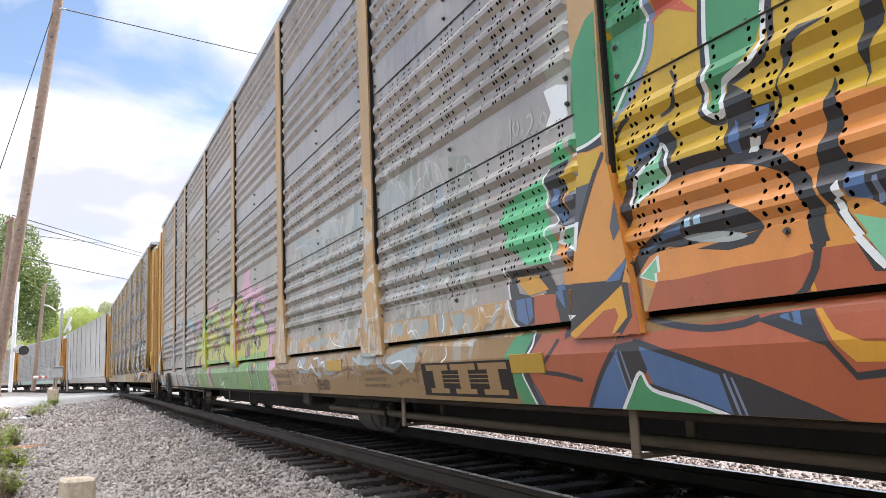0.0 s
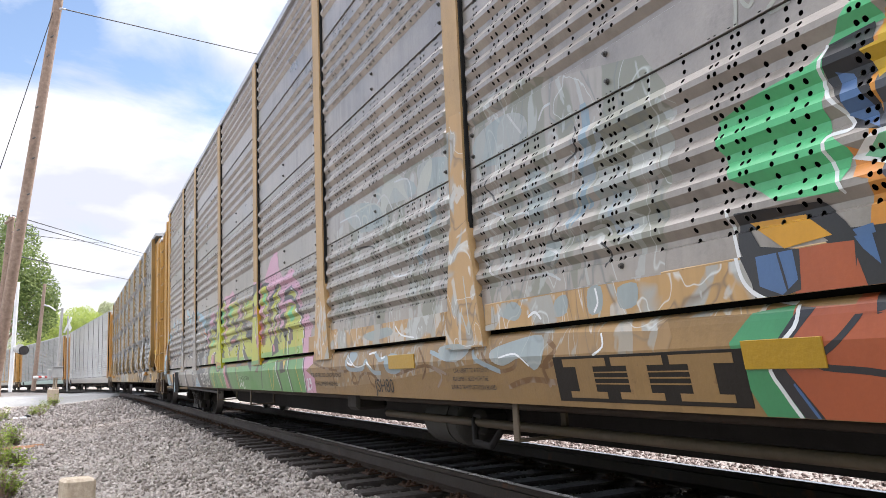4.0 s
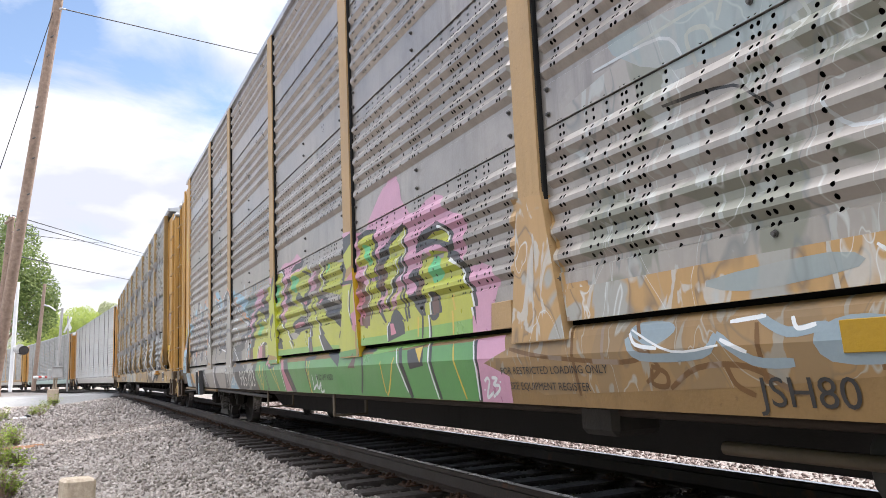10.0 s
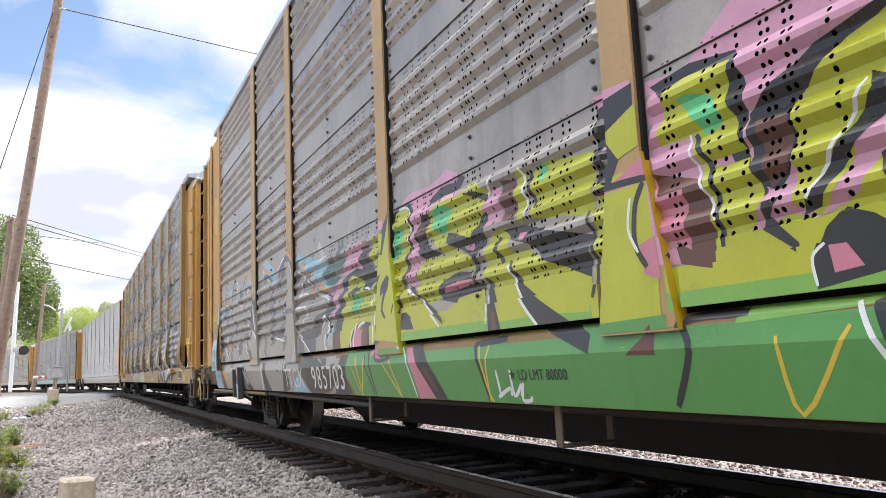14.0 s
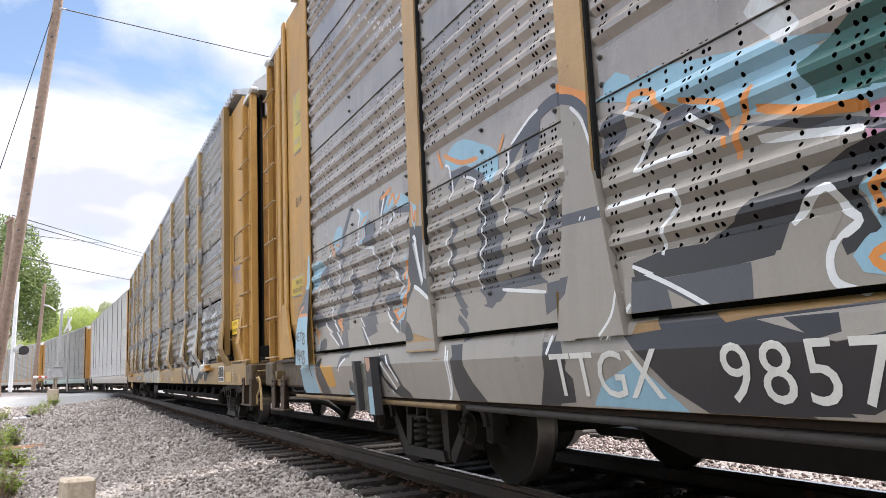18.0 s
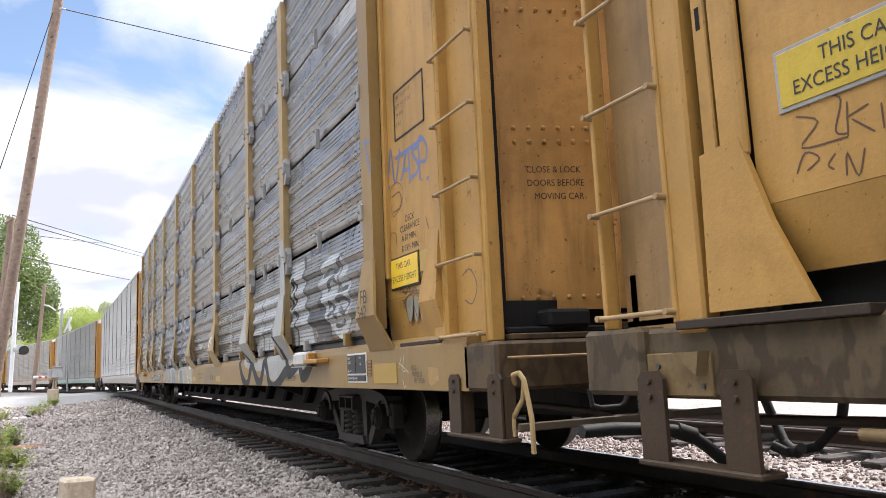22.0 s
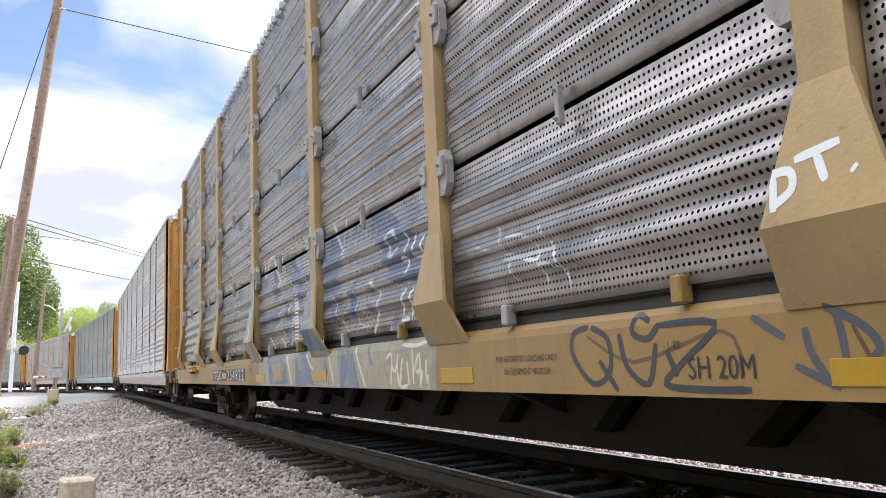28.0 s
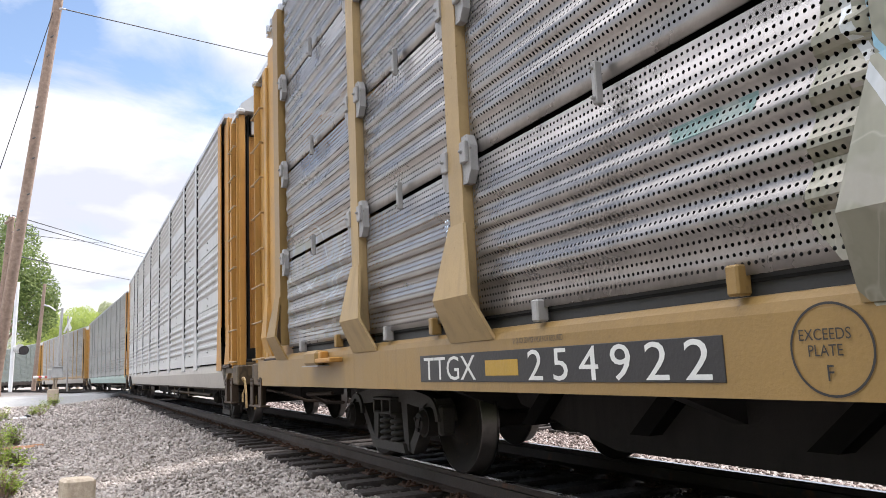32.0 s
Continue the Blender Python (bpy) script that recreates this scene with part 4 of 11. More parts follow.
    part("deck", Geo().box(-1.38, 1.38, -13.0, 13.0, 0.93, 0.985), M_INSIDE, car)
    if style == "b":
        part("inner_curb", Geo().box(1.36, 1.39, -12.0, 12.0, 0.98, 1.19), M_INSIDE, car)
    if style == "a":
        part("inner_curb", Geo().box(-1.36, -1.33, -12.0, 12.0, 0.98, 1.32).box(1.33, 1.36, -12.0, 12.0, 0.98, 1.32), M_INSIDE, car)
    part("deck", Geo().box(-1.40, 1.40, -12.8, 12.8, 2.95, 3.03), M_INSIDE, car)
    part("roof", Geo().prism([(-1.50, top), (-1.50, top + 0.07), (-1.35, top + 0.10), (-0.7, top + 0.17), (0.7, top + 0.17), (1.35, top + 0.10), (1.50, top + 0.07), (1.50, top), (0, top - 0.02)], "y", -12.4, 12.4), roof_mat or M_SILVER, car)
    if near and style == "b":
        g = Geo()
        for i in range(118):
            g.box(-1.53, -1.42, -12.35 + 0.21 * i, -12.35 + 0.21 * i + 0.07, top + 0.005, top + 0.09)
        tagged(part("roof_ribs", g, roof_mat or M_SILVER, car), kind="stuff")
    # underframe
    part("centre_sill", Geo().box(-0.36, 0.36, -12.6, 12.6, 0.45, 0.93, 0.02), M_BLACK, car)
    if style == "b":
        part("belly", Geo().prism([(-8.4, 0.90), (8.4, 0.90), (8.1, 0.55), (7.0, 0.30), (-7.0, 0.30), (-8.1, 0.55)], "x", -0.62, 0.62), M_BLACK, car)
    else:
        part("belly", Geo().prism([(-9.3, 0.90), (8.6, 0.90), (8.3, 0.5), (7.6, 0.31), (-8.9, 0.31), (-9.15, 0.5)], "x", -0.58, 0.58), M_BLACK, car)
    for i in range(15):
        y = -8.4 + 1.2 * i
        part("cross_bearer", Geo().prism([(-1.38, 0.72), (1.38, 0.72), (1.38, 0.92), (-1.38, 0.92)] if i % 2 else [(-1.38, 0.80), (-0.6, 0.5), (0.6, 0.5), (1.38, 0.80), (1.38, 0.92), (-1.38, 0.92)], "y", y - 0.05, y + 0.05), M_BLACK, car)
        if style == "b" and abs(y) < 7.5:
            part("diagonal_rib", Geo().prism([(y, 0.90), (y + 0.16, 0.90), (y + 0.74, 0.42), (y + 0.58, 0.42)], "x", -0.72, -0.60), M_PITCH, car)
    if style == "a":
        part("train_pipe", Geo().cyl((-1.2, -11, 0.60), (-1.2, 11, 0.60), 0.025, 8), M_BROWN, car)
    if style == "a":
        tank = Geo().cyl((-0.95, -3.55, 0.45), (-0.95, -3.0, 0.45), 0.18, 24).cyl((-0.95, -3.40, 0.45), (-0.95, -3.37, 0.45), 0.187, 24).ball((-0.95, -3.55, 0.45), 0.18, 20, 8, (1, 0.4, 1)).ball((-0.95, -3.0, 0.45), 0.18, 20, 8, (1, 0.4, 1))
        part("air_reservoir", tank, M_TANK, car, "black air tank")
        part("valve", Geo().box(-1.1, -0.9, -4.12, -3.95, 0.40, 0.56, 0.03).tube([(-1.1, -4.0, 0.5), (-1.15, -4.1, 0.36), (-1.12, -4.25, 0.34), (-1.05, -4.3, 0.46)], 0.022), M_BLACK, car)
        part("junction_box", Geo().box(-1.25, -0.95, -1.75, -1.45, 0.48, 0.64, 0.03), M_CAST, car)
        part("brake_pipe", Geo().cyl((-1.2, -9.1, 0.478), (-1.2, -2.4, 0.478), 0.028, 10), M_HANGER, car)
        for y in (-7.52, -4.91, 2.2, 4.94):
            part("pipe_hanger", Geo().box(-1.43, -1.415, y - 0.028, y + 0.028, 0.445, 0.66, 0.004).box(-1.43, -1.10, y - 0.028, y + 0.028, 0.43, 0.447, 0.004).box(-1.12, -1.10, y - 0.028, y + 0.028, 0.445, 0.66, 0.004), M_HANGER, car)
        part("sill_pipe", Geo().tube([(-1.45, 12.55, 0.60), (-1.45, 11.2, 0.60), (-1.44, 8.7, 0.595)], 0.02), M_DIRTY_TAN, car, "painted pipe under the sill")
        pad = part("jacking_pad", Geo().box(-1.51, -1.44, 10.02, 10.40, 0.52, 0.905, 0.01), M_PAD_FACE, car, "grey jacking pad bracket under the sill, its shade put into the colour")
        part("cheek", Geo().prism([(10.33, 0.92), (10.40, 0.92), (10.30, 0.53), (10.23, 0.53)], "x", -1.56, -1.50), M_INK, pad)
        part("flange", Geo().prism([(9.955, 0.945), (10.07, 0.945), (9.97, 0.51), (9.855, 0.51)], "x", -1.565, -1.50), M_INK, pad)
        part("paint_patch", Geo().prism([(9.962, 0.94), (10.055, 0.94), (10.03, 0.85), (9.99, 0.83), (9.945, 0.86)], "x", -1.5665, -1.56), M_PEACH, pad, "peach paint patch")
        part("paint_patch", Geo().prism([(9.91, 0.72), (10.0, 0.72), (9.965, 0.515), (9.86, 0.515)], "x", -1.5665, -1.56), paint_blue(), pad, "pale blue paint patch")
        part("grab_pipe", Geo().tube([(-1.42, 8.6, 0.60), (-1.40, 4.9, 0.56)], 0.022), M_CAST, car)
    if style == "b":
        for y in (-9.95, 9.95):
            box = part("tie_down_box", Geo().box(-1.60, -1.50, y + 0.15, y + 0.58, 0.90, 1.045, 0.03), M_CLIP_PALE if y < 0 else sill_mat, car)
            part("winch_bracket", Geo().box(-1.62, -1.50, y - 0.36, y + 0.10, 0.925, 0.965, 0.008).box(-1.58, -1.50, y + 0.05, y + 0.14, 0.93, 1.03, 0.01), M_ORANGE, box)
            part("lip", Geo().box(-1.61, -1.50, y + 0.05, y + 0.60, 0.895, 0.905), M_CLIP, box)
    for s in (-1, 1):
        end_works(car, s, style, end_mat, sill_mat, door_mat, near, ext)
        add_truck(car, s * (9.64 if style == "b" else 10.07), near)
    return car


M_CLIP_PALE = steel("smeared_white_cover", (0.52, 0.51, 0.48), 0.5, 0, 0.5, 0.05)
# the grey pad face carries the shadow under the sill in its colour
M_PAD_FACE = steel("shaded_grey_pad", (0.15, 0.145, 0.12), 0.5, 0, 0.7, 0.1, fleck=(0.06, 0.058, 0.05))
M_PEACH = steel("peach_spray", (0.42, 0.25, 0.17), 0.45, 0, 0.5)


def paint_blue():
    return steel("pale_blue_spray", (0.24, 0.38, 0.47), 0.4, 0, 0.5)


M_POST_B = steel("faded_yellow_post", (0.38, 0.265, 0.125), 0.5, 0, 0.5, 0.1)
M_GRIMY = steel("grimy_tan_end_sill", (0.105, 0.076, 0.044), 0.55, 0, 1.0, 0.3, fleck=(0.045, 0.032, 0.02), gloss=0.25)
M_GRIMY_Y = steel("grimy_yellow_end_sill", (0.10, 0.066, 0.034), 0.55, 0, 1.0, 0.35, fleck=(0.04, 0.028, 0.018), gloss=0.25)
M_STEP = steel("worn_brown_step", (0.055, 0.036, 0.022), 0.6, 0, 0.7, 0.3, gloss=0.25)
M_RUSTED_YELLOW = steel("rust_streaked_yellow", (0.33, 0.205, 0.09), 0.55, 0, 1.0, 0.2)
M_DIRTY_TAN = steel("dirty_tan_plate", (0.20, 0.135, 0.065), 0.55, 0, 1.0, 0.25, gloss=0.25)
M_TIMBER = steel("weathered_grey_block", (0.11, 0.095, 0.08), 0.7, 0, 0.9, 0.1, 0.8, gloss=0.15)
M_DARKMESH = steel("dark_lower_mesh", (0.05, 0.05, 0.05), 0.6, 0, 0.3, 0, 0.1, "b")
M_WHITE_PANEL = steel("pale_silver_panel", (0.52, 0.52, 0.51), 0.42, 0.3, 0.35, 0.0, 0.12, "a")
M_SILL_C = steel("grey_tan_sill", (0.40, 0.37, 0.33), 0.45, 0, 0.4, 0.1)
M_GREY_FAR = steel("weathered_grey_panel", (0.30, 0.30, 0.28), 0.45, 0.2, 0.5, 0.0, 0.12, "a")
M_MID_GREY = steel("mid_grey_panel", (0.27, 0.275, 0.26), 0.45, 0.3, 0.5, 0.0, 0.12, "a")
M_GREEN_GREY = steel("green_grey_panel", (0.20, 0.23, 0.20), 0.5, 0.1, 0.5, 0.0, 0.12, "a")
M_TEAL_SILL = steel("faded_teal_sill", (0.30, 0.40, 0.36), 0.45, 0, 0.4, 0.1)

L_A = 10.25
GAP = 28.15


def make_train():
    a = autorack("a", L_A, "grey autorack car with tan posts and colourful graffiti", M_POST_A, M_SILL_A, M_PANEL_A, M_YELLOW, M_DOOR, True, ext=0.42, layout="first")
    b = autorack("b", L_A + GAP, "grey fine-mesh autorack car with faded yellow flared posts and sill", M_POST_B, M_SILL_B, M_PANEL_B, M_YELLOW, M_DOOR, True)
    c = autorack("a", L_A + GAP + CAR_STEP, "pale silver autorack car with orange-yellow ladder ends", M_WHITE_PANEL, M_SILL_C, M_WHITE_PANEL, M_ORANGE, M_ORANGE, True)
    d = autorack("a", L_A + GAP + 2 * CAR_STEP, "pale grey autorack car with faded teal sill", M_MID_GREY, M_TEAL_SILL, M_MID_GREY, M_ORANGE, M_ORANGE, False)
    e = autorack("a", L_A + GAP + 3 * CAR_STEP, "weathered grey autorack car with bright yellow ends and posts", M_POST_A, M_SILL_C, M_GREY_FAR, M_YELLOW, M_YELLOW, False)
    f = autorack("a", L_A + GAP + 4 * CAR_STEP, "dull green-grey autorack car far down the bend", M_GREEN_GREY, M_BROWN, M_GREEN_GREY, M_YELLOW, M_YELLOW, False)
    g = autorack("a", L_A + GAP + 5 * CAR_STEP, "dull green-grey autorack car at the far end of the bend", M_GREEN_GREY, M_BROWN, M_GREEN_GREY, M_YELLOW, M_YELLOW, False)
    return a, b, c


# ---- beside the track ----

M_WIRE = steel("dark_cable", (0.03, 0.03, 0.035), 0.6)
M_CONC = earth("old_concrete", [(0.3, (0.27, 0.215, 0.155)), (0.6, (0.46, 0.385, 0.295)), (0.8, (0.56, 0.48, 0.39))], 30, 0.5)
M_LEAF = earth("fresh_green_leaf", [(0.2, (0.13, 0.19, 0.03)), (0.6, (0.27, 0.35, 0.055)), (1.0, (0.42, 0.50, 0.12))], 3, 0.1, 0.6, True, True)
M_LEAF2 = earth("spring_tree_leaf", [(0.2, (0.07, 0.11, 0.03)), (0.6, (0.17, 0.23, 0.06)), (1.0, (0.28, 0.35, 0.11))], 1, 0.1, 0.6, True, True)
M_LEAF3 = earth("yellow_green_leaf", [(0.2, (0.18, 0.24, 0.04)), (0.6, (0.36, 0.44, 0.09)), (1.0, (0.52, 0.58, 0.18))], 1, 0.1, 0.6, True, True)
M_LEAF4 = earth("pale_spring_leaf", [(0.2, (0.24, 0.27, 0.15)), (0.6, (0.42, 0.45, 0.27)), (1.0, (0.58, 0.60, 0.42))], 1, 0.1, 0.7, True, True)
M_REDSOIL = earth("reddish_soil", [(0.3, (0.16, 0.07, 0.035)), (0.6, (0.32, 0.17, 0.09)), (0.8, (0.42, 0.26, 0.16))], 30, 0.8)
M_CASE = steel("dull_grey_case", (0.40, 0.40, 0.39), 0.5, 0.1, 0.4, 0.1)
M_WHITE = steel("white_paint", (0.72, 0.72, 0.72), 0.45, 0, 0.3)
M_ALU = steel("grey_aluminium", (0.50, 0.51, 0.53), 0.4, 0.5, 0.3)
M_RED = steel("red_stripe_paint", (0.45, 0.05, 0.04), 0.5, 0, 0.2)
M_ROAD = earth("pale_worn_asphalt", [(0.3, (0.16, 0.16, 0.16)), (0.6, (0.26, 0.26, 0.255)), (0.8, (0.34, 0.335, 0.33))], 20, 0.3)


def at(px, py, z, far=None):
    """A point seen along a way from the eye: direction by tangent across and up, out to a distance ahead."""
    m = VIEW.to_3x3()
    w = m @ Vector((px, py, -1.0))
    return EYE + w * far


def cable(name, a, b, sag, r, label, n=14):
    a, b = Vector(a), Vector(b)
    pts = [tuple(a.lerp(b, i / n) - Vector((0, 0, sag * 4 * (i / n) * (1 - i / n)))) for i in range(n + 1)]
    solid(name, Geo().tube(pts, r, 5), M_WIRE, label, "cable")


def leaf_cloud(rng, centre, size, n, leaf):
    g = Geo()
    for i in range(n):
        d = Vector((rng.gauss(0, 1), rng.gauss(0, 1), rng.gauss(0, 1)))
        d = d / max(0.6, d.length) * rng.uniform(0.4, 1.0) ** 0.5
        c = Vector(centre) + Vector((d.x * size[0], d.y * size[1], d.z * size[2]))
        u = Vector((rng.uniform(-1, 1), rng.uniform(-1, 1), rng.uniform(-0.4, 1))).normalized()
        v = u.orthogonal().normalized()
        s = leaf * rng.uniform(0.6, 1.3)
        p = [c - u * s, c + v * s * 0.4, c + u * s, c - v * s * 0.4]
        g.add([tuple(q) for q in p], [(0, 1, 2, 3)])
    return g


def tree(name, x, y, h, w, seed, label, leaf):
    rng = random.Random(seed)
    ob = thing(name, pose(x, y, -0.25), label, "tree")
    g = Geo().cyl((0, 0, 0), (0.1, 0, h * 0.45), 0.22 * h / 10, 10, 0.13 * h / 10)
    crown = Geo()
    for i in range(13):
        a = rng.uniform(0, 6.28)
        r = rng.uniform(0.1, 0.85) * w
        tip = (r * math.cos(a), r * math.sin(a), h * rng.uniform(0.45, 0.92))
        g.cyl((0.1 * rng.random(), 0, h * rng.uniform(0.25, 0.45)), tip, 0.08 * h / 10, 6, 0.02)
        o = leaf_cloud(rng, tip, (w * 0.42, w * 0.42, h * 0.15), 1700, 0.115 * h / 10)
        crown.add(o.v, o.f)
    part("trunk", g, M_POLE, ob)
    part("crown", crown, leaf, ob, "spring-green leaves")


def bush(x, y, h, seed, label):
    rng = random.Random(seed)
    ob = thing("weed_bush", pose(x, y, ground_z(x, y)), label, "shrub", "weeds in the ballast")
    stems, leaves = Geo(), Geo()
    for i in range(22):
        a, r = rng.uniform(0, 6.28), h * 0.55 * rng.random() ** 0.6
        tip = (r * math.cos(a), r * math.sin(a), h * rng.uniform(0.35, 1.0))
        stems.cyl((0.03 * math.cos(a), 0.03 * math.sin(a), 0), tip, 0.006, 5, 0.002)
        for k in range(16):
            u = rng.uniform(0.25, 1.05)
            c = Vector((tip[0] * u, tip[1] * u, tip[2] * u)) + Vector((rng.gauss(0, 0.05), rng.gauss(0, 0.05), rng.gauss(0, 0.03))) * h * 1.4
            d = Vector((math.cos(a) + rng.gauss(0, 0.7), math.sin(a) + rng.gauss(0, 0.7), rng.uniform(-0.3, 0.7))).normalized()
            v = d.cross(Vector((rng.gauss(0, 0.4), rng.gauss(0, 0.4), 1))).normalized()
            s = (0.035 + 0.035 * h) * rng.uniform(0.6, 1.3)
            m = c + d * s * 0.5 + Vector((0, 0, s * 0.12))
            leaves.add([tuple(c), tuple(m + v * s * 0.28), tuple(c + d * s), tuple(m - v * s * 0.28)], [(0, 1, 2, 3)])
    part("stem", stems, M_POLE, ob)
    part("leaves", leaves, M_LEAF, ob, "light green leaves")


# ---- paint on the cars ----
from mathutils.geometry import tessellate_polygon


def srgb(r, g, b, k=0.88):
    return tuple(min(0.85, k * ((c / 255 + 0.055) / 1.055) ** 2.4) for c in (r, g, b))


PAINTS = dict(rust=(166, 84, 48), amber=(205, 140, 58), amber2=(190, 140, 80), olive=(196, 160, 30), orange=(216, 140, 66), green=(62, 140, 92), mint=(120, 190, 150), mint_green=(90, 190, 130), sky=(140, 180, 200), blue=(72, 104, 148), blue_grey=(120, 132, 160), white=(225, 228, 230), black=(40, 40, 44), slate=(76, 78, 86), silver=(170, 175, 172), red_orange=(200, 90, 60), green2=(84, 146, 76), green3=(122, 172, 76), lime=(178, 182, 44), pink=(204, 150, 176), pink2=(196, 122, 142), brown=(96, 58, 46), yellow2=(212, 180, 60), sage=(170, 186, 176), teal=(48, 92, 88), grey_fill=(150, 144, 136), gold=(206, 150, 36), pale=(170, 172, 164), pale_blue=(140, 156, 164), brown_wash=(120, 88, 52), gold_wash=(176, 140, 84), chrome=(166, 168, 168), chrome_wash=(172, 172, 170), black_wash=(70, 70, 72), white_wash=(196, 200, 202), blue_wash=(108, 118, 142), grey_wash=(150, 148, 132), cream=(206, 200, 180), brown_tag=(96, 66, 44), teal_wash=(110, 136, 132), blue_tag=(88, 104, 156), soot=(54, 54, 56), ochre_wash=(142, 124, 84), faded_wash=(82, 108, 140), dim_wash=(128, 128, 126), pale_wash=(158, 168, 168), bluish_wash=(140, 162, 176))
GLUED = {}


def swirl_mat(name, style, base, one, two, dark, metal):
    """Sprayed paint, worn and smeared: broad soft patches, a paler coat, long thin curls."""
    key = name + "_" + style
    if key in MATS:
        return MATS[key]
    k = Nodes(key)
    co = k.n("ShaderNodeTexCoord").outputs["Object"]
    warp = lambda s, scale, d: k.n("ShaderNodeTexNoise", Vector=k.scaled(co, s), Scale=scale, Detail=2.5, Roughness=0.5, Distortion=d).outputs["Fac"]
    n1, n2, n3 = warp((1, 1, 0.8), 2.4, 1.3), warp((1, 1.4, 0.7), 4.2, 1.5), warp((1, 1.1, 0.6), 2.1, 1.2)
    fine, wide = k.noise(co, 45, 4), k.noise(co, 1.7, 5, 0.6)
    streak = k.noise(k.scaled(co, (5, 5, 0.5)), 2.2, 4, 0.6)
    c = k.mix(k.math("MULTIPLY", k.ramp(streak, [(0.48, 0.0), (0.72, 1.0)]), 0.3), rgb(base), shade(base, 0.5))
    c = k.mix(k.math("MULTIPLY", k.ramp(n1, [(0.52, 0.0), (0.56, 1.0)]), 0.85), c, rgb(one))
    c = k.mix(k.math("MULTIPLY", k.ramp(n3, [(0.505, 0.0), (0.52, 1.0), (0.545, 0.0)]), 0.75), c, rgb(dark))
    c = k.mix(k.math("MULTIPLY", k.ramp(n2, [(0.57, 0.0), (0.61, 1.0)]), 0.65), c, rgb(two))
    c = k.mix(k.math("MULTIPLY", k.ramp(n3, [(0.445, 0.0), (0.453, 1.0), (0.461, 0.0)]), 0.8), c, shade(two, 1.25))
    c = k.mix(k.math("MULTIPLY", fine, 0.22), c, shade(base, 0.55))
    r = k.math("ADD", k.math("MULTIPLY", k.math("SUBTRACT", wide, 0.5), 0.3), 0.42)
    shader = k.n("ShaderNodeBsdfPrincipled", Base_Color=c, Roughness=r, Metallic=metal).outputs[0]
    if style:
        mx = k.n("ShaderNodeMixShader")
        k.set(mx, 0, holes(k, co, style))
        k.set(mx, 1, shader)
        k.set(mx, 2, k.n("ShaderNodeBsdfTransparent").outputs[0])
        shader = mx.outputs[0]
    MATS[key] = k.out(shader)
    return MATS[key]


def paint_mat(name, style):
    if name == "swirl":
        return swirl_mat(name, style, (0.43, 0.265, 0.11), (0.31, 0.345, 0.35), (0.50, 0.54, 0.55), (0.15, 0.115, 0.085), 0.0)
    if name == "swirl_sill":
        return swirl_mat(name, style, (0.28, 0.172, 0.072), (0.23, 0.15, 0.072), (0.29, 0.30, 0.275), (0.17, 0.12, 0.07), 0.0)
    if name == "haze":
        return swirl_mat(name, style, (0.38, 0.35, 0.32), (0.24, 0.25, 0.205), (0.46, 0.48, 0.47), (0.20, 0.22, 0.22), 0.5)
    if name == "haze_blue":
        return swirl_mat(name, style, (0.38, 0.355, 0.33), (0.28, 0.275, 0.215), (0.34, 0.38, 0.45), (0.24, 0.27, 0.33), 0.45)
    if name == "soot":
        return steel("spray_soot_" + style, srgb(*PAINTS[name]), 0.55, 0.0, 0.4, 0.0, 0.06, style, gloss=0.2)
    if name.endswith("_wash"):
        c = srgb(*PAINTS[name])
        mid = tuple(0.5 * a + 0.5 * b for a, b in zip(c, GREY))
        return swirl_mat("spray_" + name, style, c, mid, tuple(0.8 * a + 0.2 * b for a, b in zip(c, GREY)), shade(c, 0.75)[:3], 0.3)
    if name == "blue_ochre":
        return swirl_mat(name, style, (0.10, 0.135, 0.20), (0.16, 0.185, 0.21), (0.34, 0.26, 0.13), (0.12, 0.15, 0.21), 0.0)
    if name == "old_cream":
        return swirl_mat(name, style, (0.27, 0.245, 0.175), (0.23, 0.225, 0.18), (0.33, 0.29, 0.19), (0.20, 0.185, 0.14), 0.0)
    return steel("spray_" + name + "_" + style, srgb(*PAINTS[name]), 0.33, 0.0, 0.28, 0.0, 0.06, style, gloss=0.6)


def smooth_path(pts, closed, n=4):
    out, m = [], len(pts)
    for i in range(m if closed else m - 1):
        p = [pts[(i + k) % m] if closed else pts[min(max(i + k, 0), m - 1)] for k in (-1, 0, 1, 2)]
        for j in range(n):
            u = j / n
            out.append(tuple(0.5 * (2 * p[1][a] + (p[2][a] - p[0][a]) * u + (2 * p[0][a] - 5 * p[1][a] + 4 * p[2][a] - p[3][a]) * u * u + (3 * p[1][a] - p[0][a] - 3 * p[2][a] + p[3][a]) * u ** 3) for a in (0, 1)))
    if not closed:
        out.append(pts[-1])
    return out


def cut(polys, a, b, c):
    """Cuts convex pieces along the line a*y + b*z = c."""
    out = []
    for poly in polys:
        d = [a * p[0] + b * p[1] - c for p in poly]
        if min(d) > -1e-6 or max(d) < 1e-6:
            out.append(poly)
            continue
        lo, hi = [], []
        for i, p in enumerate(poly):
            q, e, f = poly[(i + 1) % len(poly)], d[i], d[(i + 1) % len(poly)]
            if e <= 0:
                lo.append(p)
            if e >= 0:
                hi.append(p)
            if e * f < 0:
                t = e / (e - f)
                r = (p[0] + (q[0] - p[0]) * t, p[1] + (q[1] - p[1]) * t)
                lo.append(r)
                hi.append(r)
        out += [w for w in (lo, hi) if len(w) > 2]
    return out


def lerp_in(table, z):
    for (z0, x0), (z1, x1) in zip(table, table[1:]):
        if z0 <= z <= z1 and z1 > z0:
            return x0 + (x1 - x0) * (z - z0) / (z1 - z0)
    return table[0][1] if z < table[0][0] else table[-1][1]


